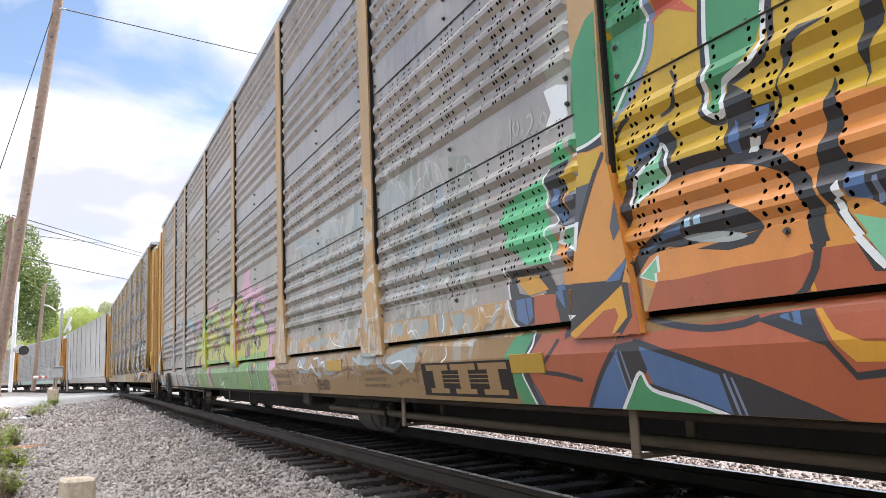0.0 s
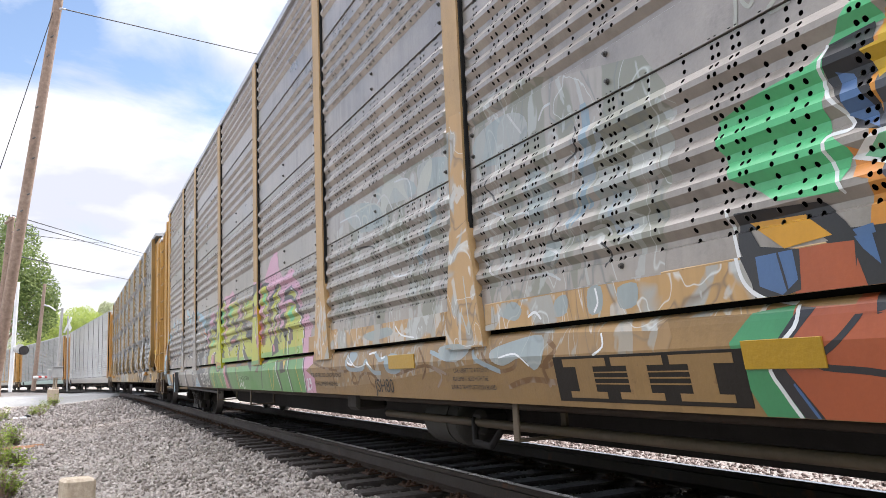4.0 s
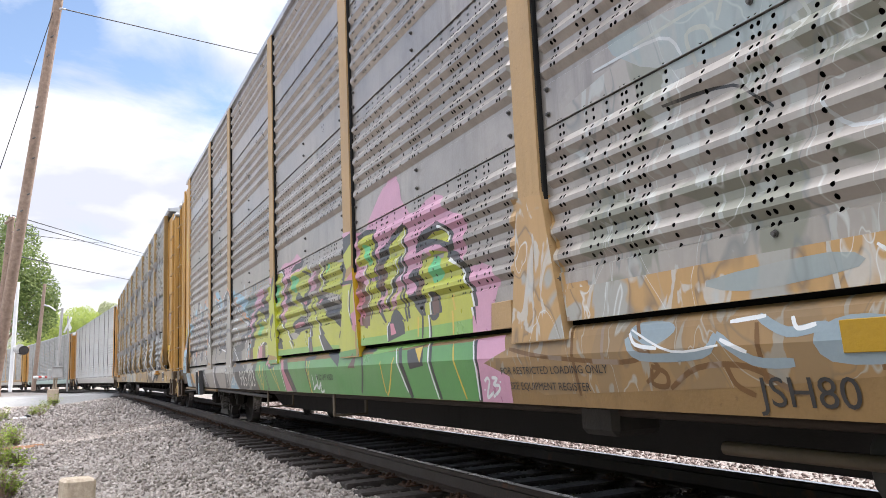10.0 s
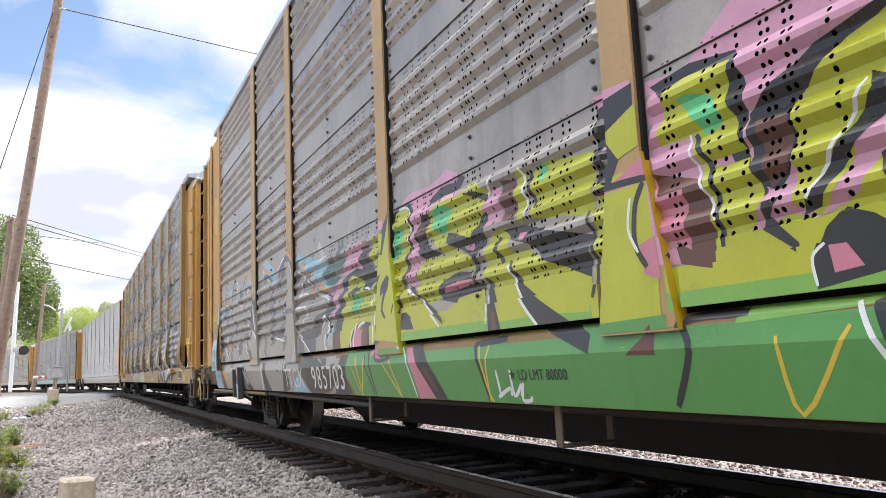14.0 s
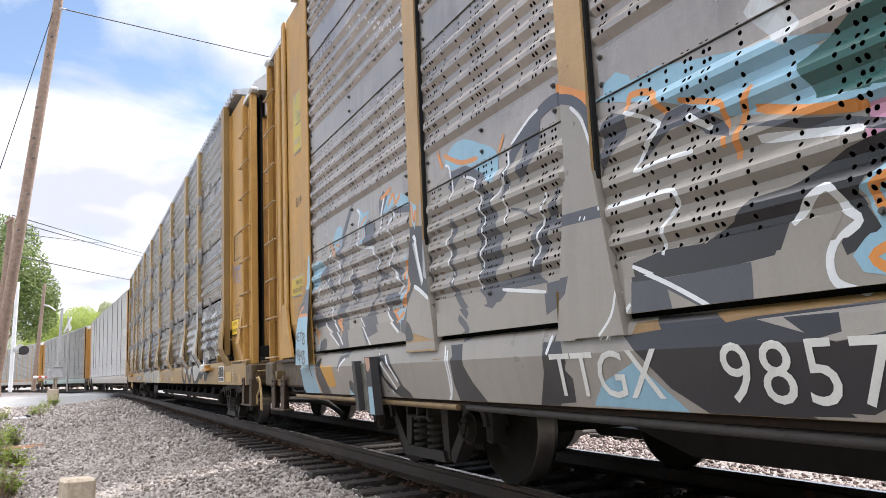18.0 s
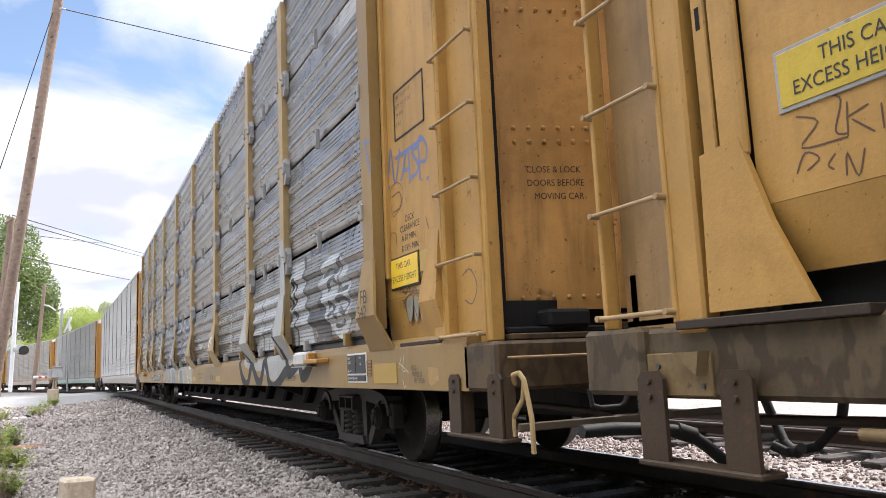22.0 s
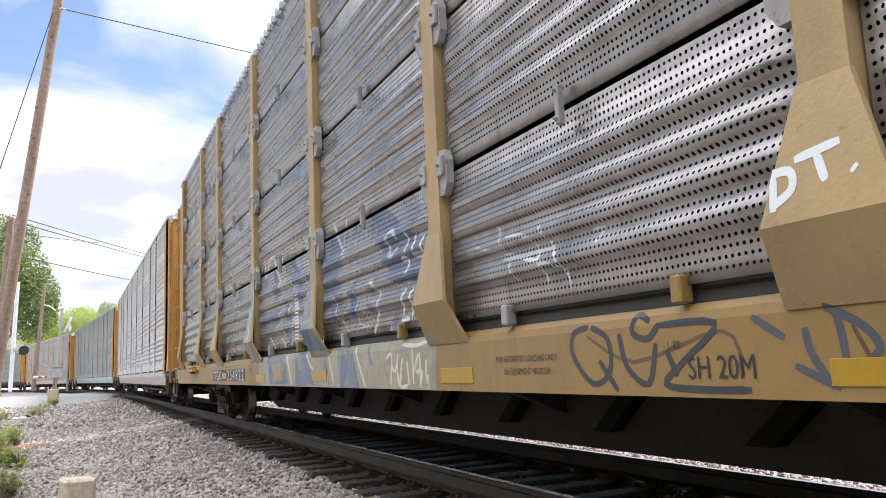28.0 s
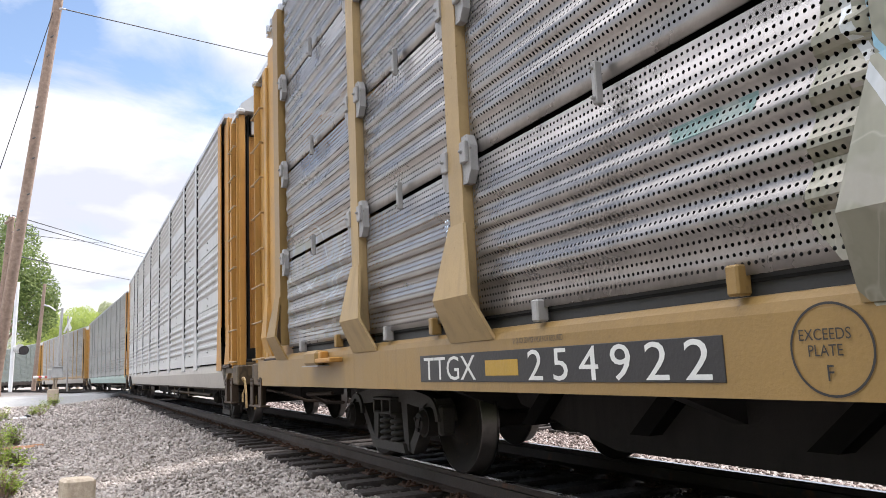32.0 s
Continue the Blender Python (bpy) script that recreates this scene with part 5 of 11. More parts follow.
SILL_LINE = {"a": [(0.638, -1.458), (0.885, -1.50), (0.965, -1.487), (0.988, -1.481), (1.008, -1.468), (1.02, -1.45)], "b": [(0.0, -1.50), (0.985, -1.50), (1.022, -1.490), (1.05, -1.468), (1.06, -1.42)]}
FOOT = {"a": [(0.955, 0.25), (1.70, 0.115)], "b": [(0.99, 0.28), (1.245, 0.235), (1.68, 0.11)]}
POST_X = {"a": [(0.9, -1.512), (1.70, -1.512), (1.701, -1.508), (6, -1.508)], "b": [(0.99, -1.508), (1.245, -1.635), (1.68, -1.572), (1.681, -1.560), (6, -1.560)]}
PROFILES = {s: [panel_profile(s, *t) for t in TIERS[s]] for s in "ab"}


def lay(style, posts, polys, lift):
    """Lays flat pieces, drawn along the car and up, onto the pressed side of the car. Gives one Geo."""
    ys = [p[0] for w in polys for p in w]
    zs = [p[1] for w in polys for p in w]
    y_lo, y_hi, z_lo, z_hi = min(ys), max(ys), min(zs), max(zs)
    cuts = [(0, 1, z) for z, _ in SILL_LINE[style][1:]] + [(0, 1, z) for z, _ in POST_X[style][:-1]] + [(0, 1, 1.04), (0, 1, 1.19)]
    for (z0, z1), (prof, base) in zip(TIERS[style], PROFILES[style]):
        cuts += [(0, 1, z) for z in sorted({q for q, _ in prof})]
    cuts = [c for c in cuts if z_lo < c[2] < z_hi]
    ends = sorted(set([-EDGE[style], EDGE[style]] + [p for p in posts if abs(p) < EDGE[style]]))
    w, e = (0.09, 0.05) if style == "a" else (0.10, 0.09)
    for p in posts + [-EDGE[style], EDGE[style]]:
        if y_lo - 0.5 < p < y_hi + 0.5:
            for s in (-1, 1):
                inner = w if abs(p) < EDGE[style] else 0.0
                cuts += [(1, 0, p + s * (inner + 0.03)), (1, 0, p + s * (inner + 0.03 + e)), (1, 0, p + s * (inner + 0.17))]
                if abs(p) < 12 and p in posts:
                    cuts.append((1, 0, p + s * 0.105))
                    for (za, ha), (zb, hb) in zip(FOOT[style], FOOT[style][1:]):
                        k = (hb - ha) / (zb - za)
                        cuts.append((1, -s * k, p + s * (ha - k * za)))
    cuts.append((0, 1, 0.64 if style == "a" else 0.702))
    if style == "a" and y_hi > 11.5:
        cuts += [(0, 1, 0.918), (0, 1, 1.22), (0, 1, 1.70), (1, -0.141, 11.66 - 0.141 * 0.918), (1, 0.09, 12.15 + 0.09 * 0.918), (1, 0, 11.78), (1, 0, 12.04)]
    for c in cuts:
        polys = cut(polys, *c)
    g, flat = Geo(), []
    for poly in polys:
        cy, cz = sum(p[0] for p in poly) / len(poly), sum(p[1] for p in poly) / len(poly)
        if cz < (0.64 if style == "a" else 0.702) or cz > 5.0:
            continue
        on = None
        for p in posts:
            d = abs(cy - p)
            if FOOT[style][0][0] < cz < FOOT[style][-1][0] and d < lerp_in(FOOT[style], cz) or cz >= FOOT[style][-1][0] and d < 0.105:
                on = "post"
        if on is None and cz < SILL_LINE[style][-1][0]:
            on = "sill"
        near_edge = min(abs(cy - p) for p in ends)
        if style == "a" and 0.918 < cz < 1.70 and 11.66 + (cz - 0.918) * 0.141 < cy < 12.15 - (cz - 0.918) * 0.09:
            on = "corner"
        if on is None and style == "a" and cz >= 1.70 and 11.78 < abs(cy) < 12.04:
            on = "corner"
        if on is None and abs(cy) > EDGE[style]:
            on = "end"
        if on is None and style == "a" and 1.04 <= cz <= 1.19 and near_edge > w + 0.17:
            on = "kick"
        if on is None:
            tier = [i for i, (z0, z1) in enumerate(TIERS[style]) if z0 <= cz <= z1]
            if not tier:
                continue
            prof, base = PROFILES[style][tier[0]]
            table = prof[1:-1]
        pts = []
        for y, z in poly:
            if on == "post":
                x = lerp_in(POST_X[style], z)
            elif on == "sill":
                x = lerp_in(SILL_LINE[style], z)
            elif on == "kick":
                x = -1.497
            elif on == "corner":
                x = -1.514 - corner_lean(z) if cz < 1.70 else -1.505
            elif on == "end":
                x = -1.44
            else:
                x = lerp_in(table, z)
                m = min(max(0.0, abs(y - p) - (w if abs(p) < EDGE[style] else 0.0)) for p in ends)
                k = min(1.0, max(0.0, (m - 0.03) / e))
                x = base + (x - base) * k if x < base else x
            pts.append((x - lift, y, z))
        g.add(pts, [tuple(range(len(pts)))])
        flat.append(on is not None)
    return g, flat


def glue(car, color, layer, polys):
    style, posts = STYLE[car.name]
    GLUED[car.name] = GLUED.get(car.name, 0) + 1
    g, flat = lay(style, posts, polys, 0.0008 + 0.0004 * layer + 0.0000041 * (GLUED[car.name] % 97))
    if g.f:
        seen, order = {}, []
        for p in g.v:
            k = (round(p[0], 5), round(p[1], 5), round(p[2], 5))
            if k not in seen:
                seen[k] = len(order)
                order.append(p)
        g.f = [tuple(seen[(round(g.v[i][0], 5), round(g.v[i][1], 5), round(g.v[i][2], 5))] for i in f) for f in g.f]
        keep = [i for i, f in enumerate(g.f) if len(set(f)) == len(f)]
        g.v, g.f, g.s, flat = order, [g.f[i] for i in keep], [False] * len(keep), [flat[i] for i in keep]
        me = g.mesh("painted_shape", paint_mat(color, style))
        me.materials.append(paint_mat(color, ""))
        me.polygons.foreach_set("material_index", [int(k) for k in flat])
        ob = new("painted_shape", mark_bays(me, posts, EDGE[style]))
        ob.parent = car


def fill(car, color, layer, pts, smooth=False):
    if smooth:
        pts = smooth_path(pts, True, 3)
    from_list = [Vector((p[0], p[1], 0)) for p in pts]
    tris = tessellate_polygon([from_list])
    glue(car, color, layer, [[pts[i] for i in t] for t in tris])


def stroke(car, color, layer, width, pts):
    path = smooth_path(pts, False, 4)
    quads, left, right = [], [], []
    for i, p in enumerate(path):
        a, b = path[max(0, i - 1)], path[min(len(path) - 1, i + 1)]
        d = Vector((b[0] - a[0], b[1] - a[1]))
        d = d.normalized() if d.length > 1e-6 else Vector((1, 0))
        k = width / 2 * (0.75 if i in (0, len(path) - 1) else 1.0)
        left.append((p[0] - d.y * k, p[1] + d.x * k))
        right.append((p[0] + d.y * k, p[1] - d.x * k))
    for i in range(len(path) - 1):
        quads.append([left[i], left[i + 1], right[i + 1]])
        quads.append([left[i], right[i + 1], right[i]])
    glue(car, color, layer, quads)


def lettering(car, words, y, z, height, mat, x=-1.512, squeeze=1.0, label="", name="lettering", spread=1.0, parent=None):
    """Words painted on the near side; y is where they begin (the far end), z their base line."""
    cu = bpy.data.curves.new("words", "FONT")
    cu.body, cu.resolution_u, cu.space_character = words, 3, spread
    cu.offset = 0.0
    ob = bpy.data.objects.new("words", cu)
    scene.collection.objects.link(ob)
    me = bpy.data.meshes.new_from_object(ob.evaluated_get(bpy.context.evaluated_depsgraph_get()))
    bpy.data.objects.remove(ob)
    k = height / 0.70
    for v in me.vertices:
        v.co = (x, y - v.co.x * k * squeeze, z + v.co.y * k)
    me.materials.append(mat)
    out = new(name, me)
    out.parent = parent or car
    if label:
        out["label"] = label
    return out


M_INK = steel("black_stencil_paint", (0.03, 0.028, 0.028), 0.5, 0, 0.2)
M_STENCIL = steel("white_stencil_paint", (0.66, 0.66, 0.63), 0.5, 0, 0.35)
M_BOARD = steel("dull_black_board_paint", (0.024, 0.020, 0.017), 0.6, 0, 0.5, gloss=0.15)
M_SIGN = steel("yellow_sign", (0.78, 0.52, 0.03), 0.4, 0, 0.15)
M_GOLDPLATE = steel("gold_reflector", (0.38, 0.225, 0.014), 0.35, 0, 0.2)


def plate(car, y0, y1, z0, z1, mat, name="sign_plate", x=-1.512, label=""):
    return part(name, Geo().box(x, x + 0.008, min(y0, y1), max(y0, y1), z0, z1, 0.002), mat, car, label)


def marks_a(a):
    # dark board with pale block shapes and bars
    board = plate(a, -5.42, -6.62, 0.665, 0.875, M_BOARD, "emblem_board", -1.5025, "black board with plain pale blocks and bars")
    for y0, w in ((-5.50, 0.33), (-5.87, 0.33), (-6.24, 0.33)):
        part("emblem_block", Geo().prism([(y0, 0.862), (y0 - w, 0.862), (y0 - w, 0.825), (y0 - w * 0.70, 0.825), (y0 - w * 0.70, 0.712), (y0 - w * 0.92, 0.712), (y0 - w * 0.92, 0.682), (y0 - w * 0.08, 0.682), (y0 - w * 0.08, 0.712), (y0 - w * 0.30, 0.712), (y0 - w * 0.30, 0.825), (y0, 0.825)], "x", -1.5037, -1.5022), M_SILL_A, board)
    for i in range(3):
        part("emblem_bar", Geo().box(-1.5042, -1.5022, -6.40, -5.72, 0.745 + 0.025 * i, 0.751 + 0.025 * i), M_SILL_A, board)
    plate(a, -3.22, -3.71, 0.845, 0.945, M_GOLDPLATE, "reflector", -1.508, "yellow reflective plate")
    plate(a, -6.62, -6.95, 0.80, 0.90, M_GOLDPLATE, "reflector", -1.508)
    for w, y, z, h, s in (("FOR RESTRICTED LOADING ONLY", -1.09, 0.795, 0.038, 1.13), ("SEE EQUIPMENT REGISTER", -1.17, 0.715, 0.038, 1.13), ("JSH80", -2.86, 0.675, 0.10, 1.12), ("CAR SUBJECT TO A SECURITY", -4.30, 0.81, 0.026, 0.92), ("AGREEMENT FILED WITH THE", -4.27, 0.76, 0.026, 0.92), ("SURFACE TRANSPORTATION BOARD", -4.23, 0.71, 0.026, 0.92), ("\u2605 LD LMT 80000", 2.56, 0.765, 0.055, 0.95), ("B-19", 12.50, 2.64, 0.10, 0.8)):
        lettering(a, w, y, z, h, M_INK, -1.5043 if y < 12 else -1.448, s)
    lettering(a, "TTGX", 7.55, 0.69, 0.205, M_STENCIL, -1.5043, 1.02)
    lettering(a, "985703", 6.44, 0.685, 0.215, M_STENCIL, -1.5043, 1.02, spread=1.12)
    plate(a, 12.72, 12.12, 1.655, 1.875, M_CLIP, "sign_rim", -1.448)
    sign = plate(a, 12.705, 12.135, 1.67, 1.86, steel("dull_yellow_sign", (0.50, 0.36, 0.04), 0.5, 0, 0.4), "sign_plate", -1.452, "dull yellow clearance sign with a grey rim")
    lettering(a, "THIS CAR", 12.54, 1.78, 0.05, M_INK, -1.454, 0.9, parent=sign)
    lettering(a, "EXCESS HEIGHT", 12.65, 1.70, 0.05, M_INK, -1.454, 0.9, parent=sign)
    plate(a, 12.56, 12.14, 3.235, 3.915, M_CLIP, "sign_rim", -1.448)
    sign = plate(a, 12.55, 12.15, 3.25, 3.90, steel("faded_olive_sign", (0.46, 0.36, 0.06), 0.5, 0, 0.4), "sign_plate", -1.452, "faded yellow loading sign with grey words")
    for w, y, z in (("8", 12.46, 3.79), ("Qua", 12.44, 3.61), ("Auto", 12.51, 3.33)):
        lettering(a, w, y, z, 0.10, M_CLIP, -1.454, 0.85, parent=sign)
    part("rule", Geo().box(-1.4545, -1.452, 12.19, 12.45, 3.55, 3.562), M_CLIP, sign)


M_OLD_SIGN = steel("faded_sign_yellow", (0.44, 0.29, 0.07), 0.5, 0, 0.5)


def marks_b(b):
    sign = plate(b, -11.81, -12.335, 1.425, 1.665, M_INK, "sign_plate", -1.452, "yellow clearance sign with a black rim")
    part("sign_face", Geo().box(-1.458, -1.450, -12.32, -11.825, 1.44, 1.65), M_SIGN, sign)
    plate(b, -12.335, -12.53, 1.505, 1.65, M_OLD_SIGN, "faded_patch", -1.447, "faded yellow patch of an older sign")
    lettering(b, "THIS CAR", -11.92, 1.572, 0.046, M_INK, -1.4588, 1.0, parent=sign)
    lettering(b, "EXCESS HEIGHT", -11.85, 1.478, 0.046, M_INK, -1.4588, 0.95, parent=sign)
    for w, y, z, h, s in (("DECK", -12.09, 1.905, 0.046, 0.98), ("CLEARANCE", -11.985, 1.84, 0.046, 0.98), ("A 87 MIN.", -12.01, 1.768, 0.046, 1.0), ("B 93\u00bd MIN.", -12.005, 1.692, 0.046, 1.0), ("EXH  18-10  H 9-1", -11.98, 2.86, 0.035, 0.72), ("EXW  9-11  H 10-1", -11.98, 2.79, 0.035, 0.72), ("EW  89-9", -11.98, 2.72, 0.035, 0.72), ("IL  8-4", -11.98, 2.65, 0.035, 0.72)):
        lettering(b, w, y, z, h, M_INK, -1.4412, s)
    rim = Geo()
    for y0, y1, z0, z1 in ((-12.5, -11.95, 2.55, 2.562), (-12.5, -11.95, 2.92, 2.932), (-12.5, -12.488, 2.55, 2.932), (-11.962, -11.95, 2.55, 2.932)):
        rim.box(-1.446, -1.441, y0, y1, z0, z1)
    part("stencil_frame", rim, M_INK, b)
    lettering(b, "FB", -11.59, 1.345, 0.105, M_INK, -1.632, 0.98)
    lettering(b, "542", -11.545, 1.232, 0.098, M_INK, -1.643, 1.0)
    rim = Geo()
    for y0, y1, z0, z1 in ((-11.45, -11.34, 0.795, 0.80), (-11.45, -11.34, 0.915, 0.92), (-11.45, -11.446, 0.795, 0.92), (-11.344, -11.34, 0.795, 0.92), (-11.435, -11.36, 0.885, 0.90), (-11.44, -11.352, 0.86, 0.873), (-11.43, -11.37, 0.835, 0.848), (-11.43, -11.37, 0.81, 0.822)):
        rim.box(-1.5045, -1.499, y0, y1, z0, z1)
    part("stencil_frame", rim, M_RUSTY, b)
    board = plate(b, -10.86, -11.34, 0.745, 0.985, M_STENCIL, "data_board", -1.506, "black data board with white rim")
    for y0, y1, z0, z1 in ((-11.08, -10.875, 0.82, 0.97), (-11.32, -11.095, 0.82, 0.97), (-11.32, -10.875, 0.76, 0.805)):
        part("board_field", Geo().box(-1.511, -1.505, y0, y1, z0, z1), M_INK, board)
    for w, y, z, h in (("ABDX", -10.885, 0.935, 0.022), ("ABDXL", -10.885, 0.90, 0.022), ("SPL-112", -10.89, 0.83, 0.022), ("LUB", -11.17, 0.935, 0.022), ("NO", -11.19, 0.885, 0.022), ("BLT 4-74 REBLT 4-86", -10.89, 0.772, 0.022)):
        lettering(b, w, y, z, h, M_STENCIL, -1.5118, 0.85, parent=board)
    for y0, y1, z0, z1 in ((-11.5, -11.98, 0.74, 0.89), (-4.0, -4.45, 0.745, 0.83), (4.42, 3.96, 0.74, 0.83), (1.76, 1.33, 0.755, 0.85), (-1.17, -1.61, 0.745, 0.84)):
        plate(b, y0, y1, z0, z1, M_GOLDPLATE, "reflector", -1.506, "yellow reflective plate")
    for w, y, z, h, s in (("FOR RESTRICTED LOADING ONLY", -1.90, 0.86, 0.032, 0.85), ("SEE EQUIPMENT REGISTER", -1.98, 0.795, 0.032, 0.85), ("L-89", -3.28, 0.885, 0.032, 0.85), ("SH 20M", -3.38, 0.77, 0.085, 0.85), ("S I QUICK SERVICE VALVE NOT REQUIRED", 6.66, 0.955, 0.028, 0.62), ("EACH HF COM", -8.72, 0.76, 0.055, 0.75), ("EOC-", -12.25, 0.832, 0.034, 0.95), ("M-921 D", -12.265, 0.788, 0.034, 0.95), ("60\u00b0 CPLR", -12.29, 0.746, 0.034, 0.95)):
        lettering(b, w, y, z, h, M_INK, -1.5043, s)
    board = plate(b, 7.90, 5.18, 0.755, 0.925, M_INK, "number_board", -1.505, "black board with white stencilled letters")
    lettering(b, "TTGX", 7.84, 0.768, 0.145, M_STENCIL, -1.5062, 1.35, parent=board)
    part("board_patch", Geo().box(-1.5064, -1.500, 6.62, 6.98, 0.79, 0.875), M_GOLDPLATE, board)
    lettering(b, "254922", 6.53, 0.765, 0.155, M_STENCIL, -1.5066, 1.45, spread=1.42, parent=board)
    ring = Geo()
    n = 40
    for r0, r1 in ((0.150, 0.142),):
        vs = [(-1.5040, 4.74 + r * math.cos(2 * math.pi * i / n), 0.858 + r * math.sin(2 * math.pi * i / n) * 0.98) for r in (r0, r1) for i in range(n)]
        ring.add(vs, [(i, (i + 1) % n, n + (i + 1) % n, n + i) for i in range(n)])
    part("stencil_ring", ring, M_INK, b)
    for w, y, z, h in (("EXCEEDS", 4.855, 0.888, 0.036), ("PLATE", 4.825, 0.838, 0.036), ("F", 4.765, 0.762, 0.05)):
        lettering(b, w, y, z, h, M_INK, -1.5043, 0.9)
    # words on the door
    for w, x, z in (("CLOSE & LOCK", -1.09, 2.02), ("DOORS BEFORE", -1.09, 1.935), ("MOVING CAR", -1.05, 1.85)):
        ob = lettering(b, w, 0, z, 0.041, M_INK, 0)
        for v in ob.data.vertices:
            u = x - v.co.y * 0.85
            v.co = (u, -(13.168 + 0.26 * math.cos(u / 1.27 * math.pi / 2)), v.co.z)


def side_marks(a, b):
    # orange, yellow and green piece
    fill(a, "amber", 0, [(-7.56, 1.786), (-8.311, 1.744), (-8.99, 1.614), (-8.912, 1.059), (-7.779, 1.134), (-7.65, 1.316)])
    fill(a, "olive", 1, [(-7.601, 2.3), (-7.743, 2.557), (-9.028, 1.894), (-8.969, 1.576), (-8.679, 1.65), (-8.505, 1.621), (-8.347, 1.54), (-8.076, 1.585), (-7.918, 1.584), (-7.725, 1.552), (-7.602, 1.561), (-7.575, 1.705), (-7.578, 1.846)])
    fill(a, "orange", 1, [(-8.505, 1.63), (-8.685, 1.638), (-8.915, 1.593), (-8.973, 1.49), (-8.949, 1.336), (-8.696, 1.401), (-8.564, 1.377), (-8.499, 1.45), (-8.36, 1.536)], True)
    fill(a, "green", 2, [(-7.564, 2.027), (-7.579, 2.408), (-7.673, 2.54), (-7.891, 2.428), (-7.887, 2.181), (-7.845, 2.074), (-7.733, 1.979), (-7.659, 1.881), (-7.578, 1.873)])
    stroke(a, "blue_grey", 3, 0.035, [(-7.896, 2.426), (-7.903, 2.274), (-7.891, 2.155), (-7.848, 2.068), (-7.74, 1.977), (-7.598, 1.859)])
    stroke(a, "white", 4, 0.018, [(-7.866, 2.439), (-7.875, 2.285), (-7.855, 2.182), (-7.816, 2.098), (-7.699, 2.009), (-7.582, 1.889)])
    fill(a, "red_orange", 3, [(-7.936, 2.329), (-8.037, 2.28), (-8.161, 2.152), (-7.971, 2.254), (-7.908, 2.209)])
    fill(a, "green", 3, [(-8.214, 2.27), (-8.477, 2.138), (-8.452, 2.025), (-8.414, 1.96), (-8.393, 1.898), (-8.328, 1.869), (-8.242, 1.835), (-8.257, 1.741), (-8.206, 1.724), (-8.177, 1.768), (-8.182, 1.876), (-8.189, 2.054)])
    stroke(a, "black", 4, 0.03, [(-8.193, 2.279), (-8.161, 2.065), (-8.154, 1.886), (-8.143, 1.78), (-8.184, 1.714), (-8.242, 1.702)])
    stroke(a, "black", 4, 0.03, [(-8.5, 2.127), (-8.472, 1.987), (-8.466, 1.883), (-8.379, 1.851), (-8.267, 1.833)])
    stroke(a, "white", 5, 0.022, [(-8.206, 2.274), (-8.181, 2.057), (-8.175, 1.889), (-8.154, 1.795), (-8.201, 1.725), (-8.252, 1.734), (-8.242, 1.831), (-8.334, 1.859), (-8.422, 1.886), (-8.442, 1.98), (-8.479, 2.137)])
    fill(a, "black", 4, [(-8.261, 1.835), (-8.396, 1.742), (-8.364, 1.708), (-8.457, 1.702), (-8.455, 1.601), (-8.376, 1.558), (-8.323, 1.538), (-8.248, 1.564), (-8.243, 1.695)])
    fill(a, "blue", 5, [(-8.371, 1.702), (-8.432, 1.699), (-8.431, 1.616), (-8.375, 1.621)])
    fill(a, "blue", 5, [(-8.281, 1.69), (-8.321, 1.62), (-8.293, 1.562), (-8.257, 1.572)])
    fill(a, "white", 5, [(-8.359, 1.598), (-8.402, 1.593), (-8.365, 1.549), (-8.325, 1.554)])
    fill(a, "black", 4, [(-8.457, 1.647), (-8.5, 1.76), (-8.51, 1.848), (-8.559, 1.891), (-8.591, 1.915), (-8.708, 1.892), (-8.628, 1.881), (-8.569, 1.86), (-8.52, 1.795), (-8.492, 1.715), (-8.472, 1.621), (-8.392, 1.568)])
    fill(a, "black", 4, [(-7.616, 1.524), (-7.687, 1.612), (-7.754, 1.696), (-7.891, 1.742), (-7.964, 1.788), (-7.98, 1.707), (-7.961, 1.585), (-7.863, 1.574), (-7.753, 1.523), (-7.7, 1.463), (-7.653, 1.408), (-7.628, 1.462)])
    fill(a, "blue", 5, [(-7.765, 1.726), (-7.898, 1.749), (-7.897, 1.718), (-7.785, 1.683), (-7.711, 1.678)])
    fill(a, "blue", 5, [(-7.658, 1.681), (-7.755, 1.641), (-7.718, 1.615)])
    fill(a, "mint", 5, [(-7.887, 1.703), (-7.904, 1.565), (-7.735, 1.49), (-7.723, 1.567)])
    stroke(a, "white", 6, 0.018, [(-7.897, 1.709), (-7.936, 1.624), (-7.91, 1.557), (-7.806, 1.523), (-7.723, 1.482), (-7.704, 1.566), (-7.821, 1.638), (-7.897, 1.709)])
    stroke(a, "black", 4, 0.016, [(-7.978, 1.989), (-8.015, 1.89), (-7.972, 1.837), (-7.9, 1.823)])
    stroke(a, "black", 4, 0.016, [(-7.736, 1.867), (-7.622, 1.829), (-7.575, 1.712)])
    stroke(a, "black", 4, 0.06, [(-7.833, 1.565), (-7.979, 1.58), (-8.152, 1.572), (-8.309, 1.548), (-8.453, 1.492), (-8.507, 1.437), (-8.569, 1.339), (-8.572, 1.247), (-8.589, 1.171)])
    fill(a, "orange", 3, [(-7.682, 1.36), (-7.824, 1.488), (-7.963, 1.544), (-8.174, 1.545), (-8.36, 1.512), (-8.467, 1.439), (-8.546, 1.344), (-8.55, 1.242), (-8.564, 1.166), (-8.234, 1.161), (-7.832, 1.155), (-7.685, 1.239)], True)
